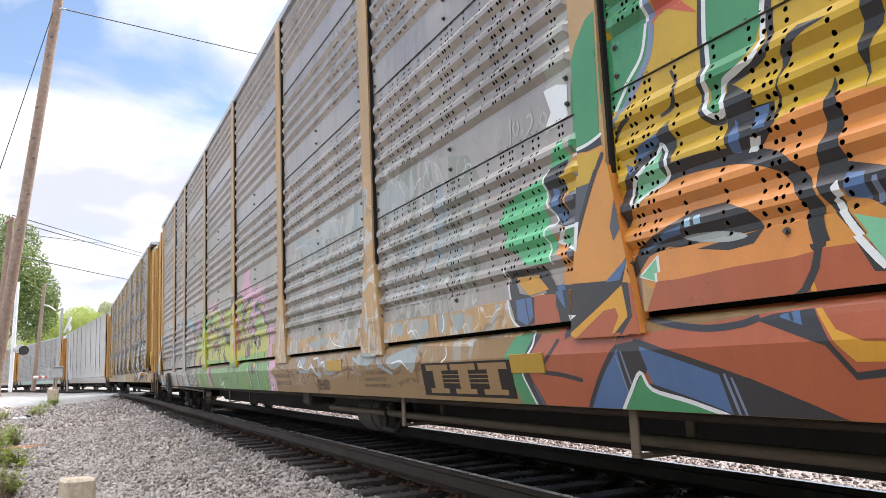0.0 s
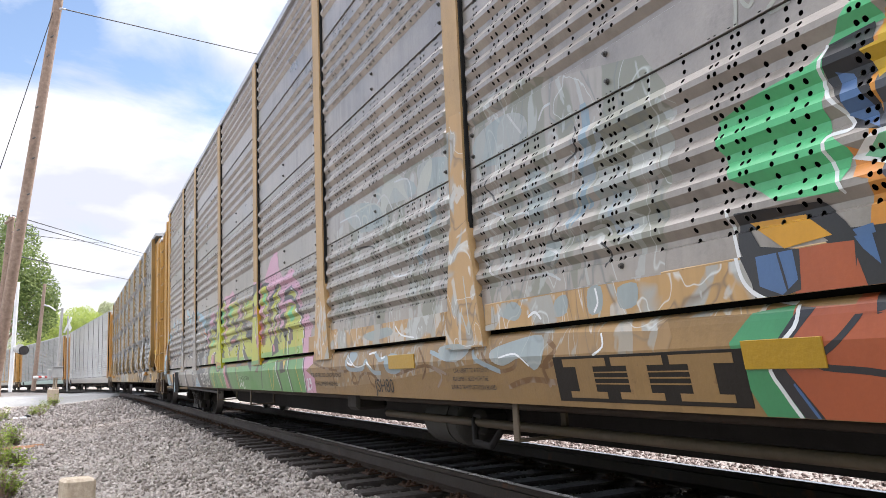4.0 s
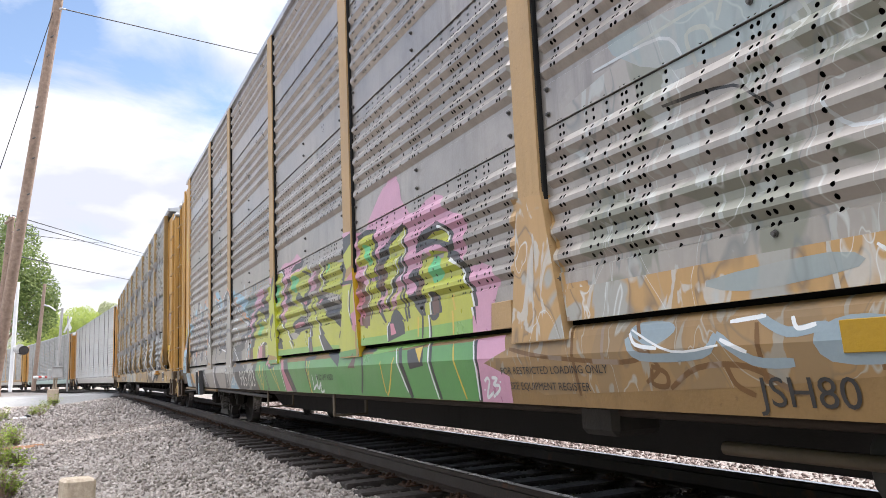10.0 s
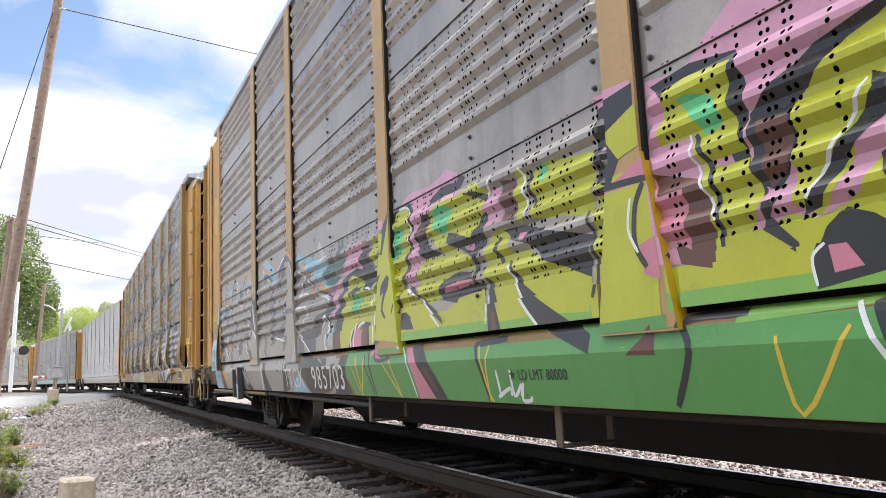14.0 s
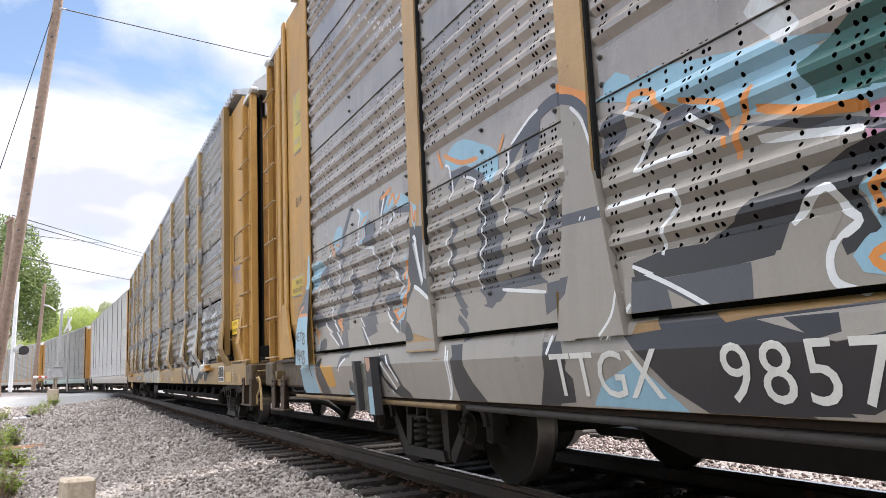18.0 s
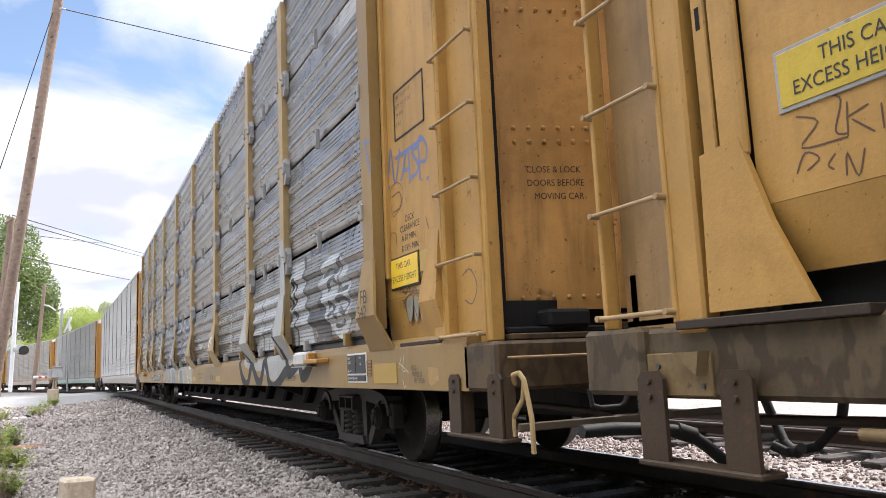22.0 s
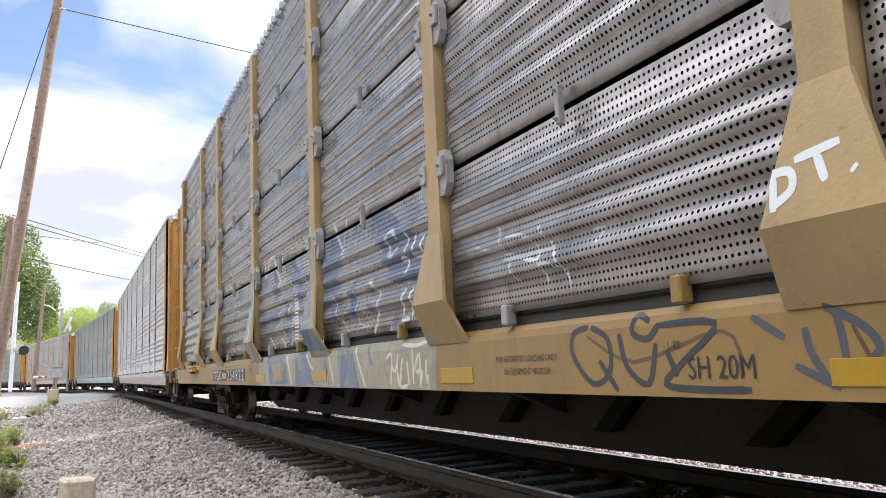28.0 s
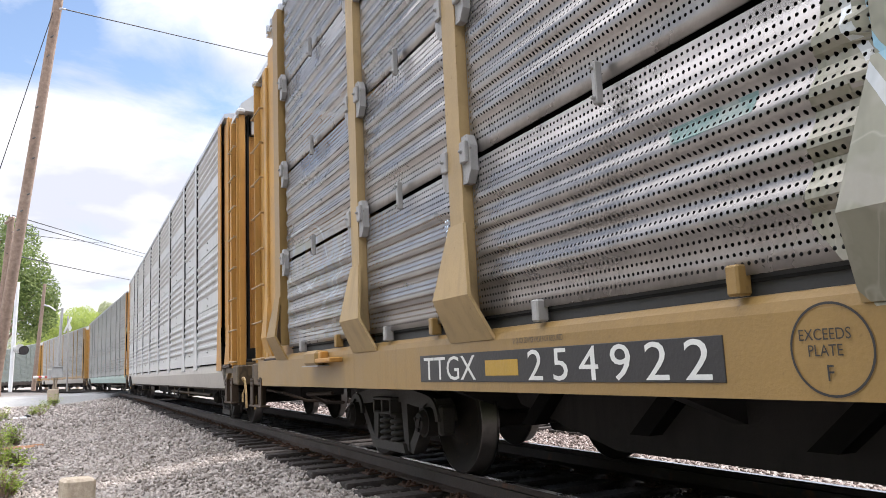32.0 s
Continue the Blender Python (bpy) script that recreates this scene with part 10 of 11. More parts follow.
    stroke(a, "bluish_wash", 1, 0.05, [(-5.9, 1.869), (-5.807, 1.694), (-5.772, 1.615), (-5.783, 1.546)])
    stroke(a, "bluish_wash", 1, 0.03, [(-5.968, 1.583), (-5.948, 1.478), (-5.976, 1.401), (-6.101, 1.404)])
    stroke(a, "white_wash", 2, 0.014, [(-5.233, 1.82), (-5.306, 1.726), (-5.228, 1.677)])
    stroke(a, "white_wash", 2, 0.014, [(-5.092, 2.213), (-5.168, 2.127), (-5.229, 2.063)])
    stroke(a, "white_wash", 2, 0.014, [(-5.401, 2.078), (-5.453, 2.129), (-5.517, 2.133)])
    stroke(a, "white_wash", 2, 0.014, [(-5.119, 1.633), (-5.286, 1.617), (-5.191, 1.528)])
    stroke(a, "white_wash", 2, 0.014, [(-5.38, 1.42), (-5.519, 1.369), (-5.436, 1.318)])
    stroke(a, "white_wash", 2, 0.014, [(-4.836, 1.712), (-5.003, 1.644), (-5.077, 1.555), (-5.034, 1.444)])
    stroke(a, "white_wash", 2, 0.014, [(-5.792, 1.443), (-5.882, 1.443), (-5.925, 1.392)])
    stroke(a, "white_wash", 2, 0.014, [(-4.725, 1.452), (-4.866, 1.351), (-4.974, 1.305)])
    stroke(a, "white_wash", 2, 0.014, [(-3.021, 2.133), (-3.199, 2.171), (-3.363, 2.019)])
    stroke(a, "white_wash", 2, 0.014, [(-3.408, 2.223), (-3.665, 2.184), (-3.731, 2.023)])
    stroke(a, "white_wash", 2, 0.014, [(-2.081, 2.161), (-2.533, 2.138), (-2.646, 2.022)])
    stroke(a, "white_wash", 2, 0.014, [(-3.675, 1.576), (-3.842, 1.611), (-3.97, 1.465)])
    stroke(a, "white_wash", 2, 0.014, [(-3.239, 1.649), (-3.328, 1.529), (-3.623, 1.501)])
    stroke(a, "white_wash", 2, 0.014, [(-5.989, 1.344), (-6.061, 1.379), (-6.107, 1.333)])
    stroke(a, "white_wash", 2, 0.014, [(-5.664, 1.846), (-5.706, 1.746), (-5.634, 1.692)])
    stroke(a, "white_wash", 2, 0.014, [(-5.212, 1.296), (-5.392, 1.288), (-5.507, 1.244)])
    stroke(a, "black_wash", 2, 0.012, [(-4.895, 1.914), (-4.821, 1.846), (-4.954, 1.75)])
    stroke(a, "black_wash", 2, 0.012, [(-5.523, 1.514), (-5.461, 1.445), (-5.556, 1.444)])
    stroke(a, "black_wash", 2, 0.012, [(-5.694, 1.96), (-5.715, 1.847), (-5.597, 1.809)])
    stroke(a, "black_wash", 2, 0.012, [(-2.519, 1.852), (-2.875, 1.818), (-3.041, 1.683)])
    stroke(a, "black_wash", 2, 0.012, [(-5.868, 1.371), (-5.917, 1.325), (-5.862, 1.26)])
    fill(a, "pale_wash", 2, [(-4.913, 1.125), (-5.064, 1.179), (-5.159, 1.128), (-5.085, 1.074)], True)
    fill(a, "pale_wash", 2, [(-5.473, 1.146), (-5.572, 1.166), (-5.571, 1.083), (-5.471, 1.069)], True)
    fill(a, "pale_wash", 2, [(-5.747, 1.172), (-5.845, 1.175), (-5.841, 1.071), (-5.744, 1.064)], True)
    fill(a, "pale_wash", 2, [(-2.682, 1.126), (-3.215, 1.156), (-3.304, 1.098), (-2.864, 1.07)], True)
    fill(a, "pale_wash", 2, [(-5.963, 1.157), (-6.088, 1.163), (-6.075, 1.074), (-5.97, 1.07)], True)
    stroke(a, "white", 3, 0.014, [(-5.217, 1.084), (-5.288, 1.105), (-5.342, 1.065)])
    stroke(a, "white", 3, 0.012, [(-5.802, 1.173), (-5.815, 1.107), (-5.783, 1.065)])
    stroke(a, "white", 3, 0.012, [(-3.371, 1.158), (-3.482, 1.086), (-3.713, 1.056)])
    fill(a, "pale_wash", 2, [(-4.799, 0.931), (-5.058, 0.973), (-5.315, 0.987), (-5.332, 0.878), (-5.229, 0.813), (-5.124, 0.881), (-4.926, 0.841), (-4.802, 0.873)], True)
    fill(a, "pale_wash", 2, [(-4.105, 0.974), (-4.452, 0.979), (-4.513, 0.928), (-4.351, 0.875), (-4.144, 0.901)], True)
    stroke(a, "brown_wash", 2, 0.03, [(-5.376, 0.958), (-5.444, 0.906), (-5.323, 0.829), (-5.359, 0.73)])
    stroke(a, "brown_wash", 2, 0.03, [(-4.941, 0.726), (-5.18, 0.767), (-5.463, 0.747)])
    stroke(a, "brown_wash", 2, 0.02, [(-3.757, 0.984), (-3.887, 0.864), (-3.79, 0.768)])
    stroke(a, "brown_wash", 2, 0.02, [(-2.244, 0.908), (-2.375, 0.817), (-2.283, 0.754)])
    stroke(a, "brown_wash", 2, 0.02, [(-3.917, 0.863), (-4.109, 0.796), (-4.016, 0.716)])
    stroke(a, "white", 3, 0.012, [(-5.808, 0.971), (-5.821, 0.91), (-5.747, 0.874)])
    stroke(a, "white", 3, 0.01, [(-4.887, 0.885), (-5.064, 0.901), (-5.189, 0.836)])
    stroke(a, "white", 3, 0.01, [(-2.222, 0.973), (-2.464, 0.875), (-2.712, 0.889)])
    # broad faded blue on the finer mesh and one flared foot
    fill(b, "blue_wash", 1, [(1.428, 2.117), (0.904, 2.074), (0.713, 1.837), (0.822, 1.649), (0.756, 1.479), (1.004, 1.237), (1.264, 1.298), (1.364, 1.644)])
    fill(b, "faded_wash", 1, [(0.561, 1.394), (0.444, 1.585), (0.385, 1.336), (0.452, 1.217), (0.541, 1.251)])
    fill(b, "faded_wash", 1, [(1.845, 1.299), (1.436, 1.309), (1.248, 1.041), (1.698, 1.038)])
    fill(b, "faded_wash", 1, [(1.803, 1.547), (1.463, 1.506), (1.404, 1.342), (1.787, 1.319)])
    # pale blue foot at the corner, with a black tag
    fill(a, "sky", 3, [(12.15, 0.918), (11.655, 0.918), (11.728, 1.40), (12.10, 1.40)])
    fill(a, "slate", 3, [(12.05, 1.42), (11.733, 1.42), (11.765, 1.66), (11.86, 1.66), (11.95, 1.60)])
    fill(a, "sky", 3, [(11.90, 1.66), (11.775, 1.66), (11.785, 2.02), (11.84, 1.98)])
    stroke(a, "black", 4, 0.03, [(12.102, 1.358), (12.081, 1.448), (12.024, 1.503), (11.943, 1.527), (11.891, 1.525)])
    stroke(a, "orange", 4, 0.03, [(12.08, 1.405), (11.9, 1.41), (11.74, 1.40)])
    stroke(a, "orange", 4, 0.028, [(12.046, 1.401), (11.989, 1.469), (11.894, 1.496)])
    stroke(a, "black", 5, 0.016, [(12.137, 1.146), (12.128, 1.229), (12.103, 1.179), (12.066, 1.236), (12.06, 1.153)])
    stroke(a, "black", 5, 0.016, [(11.973, 1.234), (12.031, 1.232), (12.029, 1.164), (11.976, 1.167)])
    stroke(a, "black", 5, 0.016, [(12.03, 1.199), (11.981, 1.2)])
    stroke(a, "black", 5, 0.016, [(11.963, 1.238), (11.883, 1.237)])
    stroke(a, "black", 5, 0.016, [(11.925, 1.234), (11.924, 1.162)])
    stroke(a, "black", 5, 0.016, [(11.873, 1.241), (11.874, 1.162), (11.837, 1.168)])
    stroke(a, "black", 5, 0.018, [(11.892, 1.28), (11.894, 1.222)])
    stroke(a, "black", 5, 0.02, [(11.791, 1.184), (11.799, 1.222), (11.854, 1.215), (11.81, 1.171), (11.798, 1.123), (11.886, 1.134)])
    stroke(a, "black", 5, 0.016, [(12.155, 0.994), (12.145, 1.077), (12.111, 1.025), (12.074, 1.083), (12.06, 0.984)])
    stroke(a, "black", 5, 0.016, [(12.05, 0.988), (12.016, 1.073), (11.992, 0.985)])
    stroke(a, "black", 5, 0.016, [(12.037, 1.02), (11.998, 1.02)])
    stroke(a, "black", 5, 0.016, [(11.946, 1.062), (11.986, 1.038), (11.978, 0.99), (11.946, 1.022)])
    stroke(a, "black", 5, 0.016, [(11.914, 1.055), (11.938, 1.009), (11.902, 1.001), (11.914, 1.055)])
    stroke(a, "black", 5, 0.016, [(11.906, 1.044), (11.851, 1.05)])
    stroke(a, "black", 5, 0.016, [(11.879, 1.044), (11.886, 0.985)])
    stroke(a, "black", 5, 0.02, [(11.791, 1.038), (11.851, 1.05), (11.813, 0.996), (11.792, 0.954), (11.839, 0.926), (11.889, 0.959), (11.831, 0.992)])
    stroke(a, "black", 5, 0.016, [(12.042, 0.975), (11.961, 0.973)])
    stroke(a, "black", 5, 0.016, [(11.999, 0.972), (11.995, 0.927)])
    stroke(a, "black", 5, 0.022, [(11.886, 0.927), (11.868, 0.849), (11.831, 0.793)])
    # tags on the older end
    stroke(a, "brown_tag", 1, 0.007, [(12.66, 1.63), (12.58, 1.59), (12.65, 1.52), (12.48, 1.51)])
    stroke(a, "brown_tag", 1, 0.007, [(12.52, 1.66), (12.49, 1.63), (12.52, 1.54), (12.48, 1.52)])
    stroke(a, "brown_tag", 1, 0.007, [(12.47, 1.62), (12.48, 1.51)])
    stroke(a, "brown_tag", 1, 0.007, [(12.48, 1.57), (12.4, 1.59)])
    stroke(a, "brown_tag", 1, 0.007, [(12.46, 1.56), (12.39, 1.5)])
    stroke(a, "brown_tag", 1, 0.007, [(12.36, 1.58), (12.36, 1.5)])
    stroke(a, "brown_tag", 1, 0.007, [(12.68, 1.44), (12.64, 1.5), (12.59, 1.47), (12.64, 1.44)])
    stroke(a, "brown_tag", 1, 0.007, [(12.54, 1.42), (12.56, 1.44), (12.53, 1.47)])
    stroke(a, "brown_tag", 1, 0.007, [(12.5, 1.39), (12.49, 1.46), (12.46, 1.38), (12.43, 1.46)])
    # pale letters with grey outlines on the finer mesh
    fill(b, "white_wash", 0, [(-8.922, 1.998), (-9.553, 1.976), (-9.579, 1.76), (-9.682, 1.514), (-9.786, 1.289), (-9.88, 1.102), (-9.888, 1.073), (-9.082, 1.066), (-9.03, 1.326)])
    stroke(b, "black_wash", 1, 0.09, [(-9.557, 2.005), (-9.601, 1.774), (-9.641, 1.585), (-9.728, 1.418), (-9.822, 1.244), (-9.877, 1.093)])
    fill(b, "dim_wash", 0, [(-9.58, 1.95), (-10.035, 1.942), (-10.18, 1.914), (-10.176, 1.732), (-10.135, 1.582), (-10.032, 1.428), (-9.801, 1.425), (-9.731, 1.502), (-9.653, 1.681)])
    stroke(b, "soot", 1, 0.07, [(-9.102, 1.804), (-9.204, 1.79), (-9.216, 1.635), (-9.159, 1.533), (-9.055, 1.592), (-9.102, 1.804)])
    stroke(b, "black_wash", 1, 0.055, [(-9.144, 1.449), (-9.262, 1.459), (-9.22, 1.344), (-9.235, 1.267), (-9.221, 1.066)])
    fill(b, "white_wash", 0, [(-7.007, 1.772), (-7.69, 1.755), (-8.524, 1.733), (-8.38, 1.082), (-7.557, 1.061), (-7.144, 1.086), (-7.069, 1.477)])
    stroke(b, "black_wash", 1, 0.05, [(-7.664, 1.76), (-7.688, 1.534), (-7.649, 1.337), (-7.524, 1.084)])
    stroke(b, "black_wash", 1, 0.04, [(-7.676, 1.327), (-8.156, 1.336)])
    stroke(b, "black_wash", 1, 0.07, [(-8.137, 1.44), (-8.132, 1.206)])
    stroke(b, "black_wash", 1, 0.05, [(-8.357, 1.466), (-8.441, 1.289)])
    stroke(b, "black_wash", 1, 0.03, [(-7.15, 1.313), (-7.488, 1.313)])
    stroke(b, "black_wash", 1, 0.025, [(-7.242, 1.282), (-7.257, 1.129)])
    stroke(b, "black_wash", 1, 0.03, [(-7.892, 1.245), (-7.828, 1.123)])
    fill(b, "chrome_wash", 0, [(-6.568, 1.873), (-6.798, 1.839), (-7.082, 1.245), (-7.217, 1.003), (-6.391, 1.015), (-6.369, 1.273)])
    stroke(b, "soot", 2, 0.06, [(-6.699, 1.857), (-6.612, 1.577), (-6.507, 1.253), (-6.881, 1.019)])
    fill(b, "chrome_wash", 0, [(-8.633, 2.294), (-8.88, 2.307), (-9.015, 1.248), (-9.174, 1.009), (-8.606, 0.98), (-8.475, 1.243)])
    stroke(b, "soot", 2, 0.06, [(-8.593, 1.702), (-8.54, 1.402), (-8.761, 1.039)])
    fill(b, "chrome_wash", 0, [(-6.21, 1.063), (-7.198, 1.026), (-8.404, 1.063), (-9.5, 1.062), (-9.494, 0.833), (-8.514, 0.813), (-8.377, 0.718), (-7.923, 0.781), (-7.362, 0.879), (-6.787, 0.892), (-6.427, 0.94)])
    stroke(b, "soot", 2, 0.13, [(-5.99, 1.061), (-6.186, 0.821), (-6.534, 0.699), (-6.758, 0.892), (-6.89, 1.026)])
    stroke(b, "soot", 2, 0.13, [(-6.864, 0.984), (-7.145, 0.783), (-7.363, 0.735), (-7.517, 0.876), (-7.61, 1.006), (-7.726, 0.929), (-7.867, 0.737), (-8.066, 0.679), (-8.353, 0.74), (-8.647, 0.851), (-8.867, 0.871)])
    stroke(b, "soot", 2, 0.13, [(-8.722, 1.11), (-8.749, 0.946), (-8.805, 0.843), (-9.028, 0.886), (-9.209, 0.952), (-9.236, 1.037), (-9.301, 0.885), (-9.371, 0.81), (-9.542, 0.832), (-9.742, 0.958)])
    fill(b, "chrome", 1, [(-9.641, 1.069), (-9.794, 1.069), (-9.777, 0.979), (-9.553, 0.964)])
    stroke(b, "yellow2", 2, 0.02, [(-8.876, 0.94), (-9.028, 0.948), (-9.13, 0.933)])
    # blue and white scrawl further along
    fill(b, "blue_wash", 0, [(-0.272, 2.072), (-0.552, 1.913), (-0.881, 1.75), (-1.021, 1.62), (-1.047, 1.311), (-0.9, 1.398), (-0.743, 1.455), (-0.545, 1.446), (-0.357, 1.51), (-0.249, 1.675), (0.076, 2.104)])
    fill(b, "blue_wash", 0, [(0.133, 1.566), (-0.145, 1.408), (-0.014, 1.242), (0.097, 1.329)])
    fill(b, "blue_wash", 0, [(0.545, 1.548), (0.403, 1.352), (0.626, 1.304)])
    fill(b, "blue_wash", 0, [(-0.439, 1.268), (-0.493, 1.14), (-0.296, 1.08), (-0.275, 1.146)])
    stroke(b, "white_wash", 2, 0.04, [(-0.554, 1.778), (-0.478, 1.843), (-0.392, 1.848), (-0.348, 1.759), (-0.439, 1.659), (-0.531, 1.721)])
    stroke(b, "white_wash", 2, 0.04, [(1.04, 2.179), (0.871, 1.997), (0.706, 1.826)])
    stroke(b, "white_wash", 2, 0.03, [(0.666, 2.179), (0.74, 1.864)])
    stroke(b, "cream", 2, 0.04, [(0.044, 1.545), (-0.145, 1.408), (-0.091, 1.281), (0.048, 1.134)])
    stroke(b, "white_wash", 2, 0.03, [(0.951, 1.507), (0.943, 1.381), (0.658, 1.165)])
    stroke(b, "white_wash", 2, 0.03, [(0.437, 1.499), (0.368, 1.351), (0.375, 1.219), (0.142, 1.196)])
    stroke(b, "white", 2, 0.035, [(-0.615, 1.608), (-0.706, 1.608), (-0.721, 1.498)])
    stroke(b, "white", 2, 0.03, [(-0.718, 1.798), (-0.716, 1.654)])
    stroke(b, "white", 2, 0.035, [(-0.836, 1.757), (-0.859, 1.644)])
    stroke(b, "white_wash", 2, 0.04, [(-0.828, 1.618), (-1.073, 1.589)])
    stroke(b, "white", 2, 0.035, [(-0.994, 1.732), (-0.997, 1.586), (-1.017, 1.437)])
    stroke(b, "white", 2, 0.035, [(-0.665, 1.406), (-0.565, 1.224)])
    stroke(b, "white", 2, 0.035, [(-0.803, 1.392), (-0.707, 1.183)])
    stroke(b, "white", 2, 0.035, [(-0.895, 1.352), (-0.894, 1.137)])
    stroke(b, "white", 2, 0.035, [(-0.969, 1.369), (-1.005, 1.137)])
    stroke(b, "white", 2, 0.035, [(-0.52, 1.192), (-0.673, 1.195)])
    stroke(b, "white", 2, 0.02, [(-0.696, 1.441), (-0.704, 1.432)])
    # blue star and cream bands towards the number board
    fill(b, "blue_wash", 0, [(4.037, 2.064), (3.786, 2.037), (3.7, 1.894), (3.981, 1.794)])
    fill(b, "blue_wash", 0, [(3.4, 2.056), (3.206, 2.045), (3.041, 1.79), (3.186, 1.643), (3.354, 1.763)])
    fill(b, "blue_wash", 0, [(4.039, 1.549), (3.839, 1.572), (3.407, 1.558), (3.049, 1.573), (3.116, 1.421), (3.237, 1.375), (3.482, 1.469), (3.946, 1.391)])
    fill(b, "faded_wash", 1, [(2.705, 1.645), (2.658, 1.469), (2.55, 1.39), (2.402, 1.342), (2.551, 1.318), (2.66, 1.291), (2.658, 1.119), (2.755, 1.21), (2.844, 1.304), (2.794, 1.443)])
    fill(b, "blue_wash", 0, [(2.458, 2.008), (2.101, 1.853), (2.143, 1.527), (2.364, 1.59), (2.425, 1.744)])
    stroke(b, "cream", 2, 0.04, [(3.909, 2.246), (3.827, 2.011), (3.637, 2.19), (3.358, 2.213)])
    stroke(b, "cream", 2, 0.05, [(3.421, 2.2), (3.238, 2.022), (2.995, 1.816)])
    stroke(b, "white_wash", 2, 0.03, [(2.992, 2.249), (3.009, 2.011), (3.024, 1.803)])
    stroke(b, "white_wash", 2, 0.04, [(2.822, 2.025), (2.904, 1.748), (2.988, 1.486), (3.17, 1.34)])
    stroke(b, "white_wash", 2, 0.05, [(2.667, 1.65), (2.591, 1.506), (2.466, 1.4), (2.394, 1.346), (2.492, 1.299), (2.583, 1.24), (2.635, 1.135)])
    stroke(b, "cream", 2, 0.03, [(3.653, 1.275), (3.429, 1.173), (3.363, 1.113)])
    stroke(b, "cream", 2, 0.04, [(3.087, 1.243), (2.942, 1.176), (2.891, 1.103)])
    fill(b, "grey_wash", 0, [(4.59, 2.205), (4.238, 2.173), (4.166, 1.342), (4.109, 1.244), (3.914, 0.98), (4.575, 0.977), (4.762, 1.252)])
    stroke(b, "white_wash", 1, 0.035, [(4.543, 2.108), (4.539, 1.809), (4.316, 1.332), (4.5, 0.974)])
    stroke(b, "sky", 1, 0.02, [(4.462, 2.118), (4.468, 1.794), (4.282, 1.506)])
    fill(b, "old_cream", 0, [(3.996, 1.055), (2.897, 1.061), (2.224, 1.071), (2.273, 0.675), (4.02, 0.693)])
    fill(b, "faded_wash", 1, [(3.822, 1.027), (3.711, 1.055), (3, 1.033), (2.835, 0.907), (2.752, 0.725), (3.622, 0.719)])
    stroke(b, "cream", 2, 0.05, [(2.864, 1.052), (2.737, 0.898), (2.64, 0.727)])
    fill(b, "faded_wash", 1, [(2.438, 0.939), (2.381, 1.04), (2.263, 1.057), (2.273, 0.675), (2.462, 0.732)])
    marks_a(a)
    marks_b(b)
    # spray that ran round the edges of the feet of the posts
    for y, color in ((-7.47, "orange"), (1.45, "olive"), (4.31, "lime"), (7.19, "grey_fill"), (9.10, "grey_fill")):
        for ob in a.children:
            if ob.name.split(".")[0] == "post" and abs(ob.data.vertices[0].co.y - y) < 0.4:
                ob.data.materials.append(paint_mat(color, ""))
                for face in ob.data.polygons:
                    if face.center.z < 1.68 and abs(face.normal.x) < 0.5:
                        face.material_index = 1
    # plates and letters follow the undercut face of the older sill
    for ob in a.children_recursive:
        if ob.type == "MESH" and ob.name.split(".")[0] in ("lettering", "emblem_board", "emblem_block", "emblem_bar", "reflector"):
            for v in ob.data.vertices:
                if v.co.z < 0.885:
                    v.co.x += (0.885 - v.co.z) * 0.17


def ray_point(x, y, d):
    """From tangents on a picture 2 wide at that lens, out to d metres ahead."""
    return at((x - 784) / 1370.0, (441 - y) / 1370.0, 0, d)


def ground_at(x, y, z=-0.235):
    w = ray_point(x, y, 1.0) - EYE
    return EYE + w * ((z - EYE.z) / w.z)


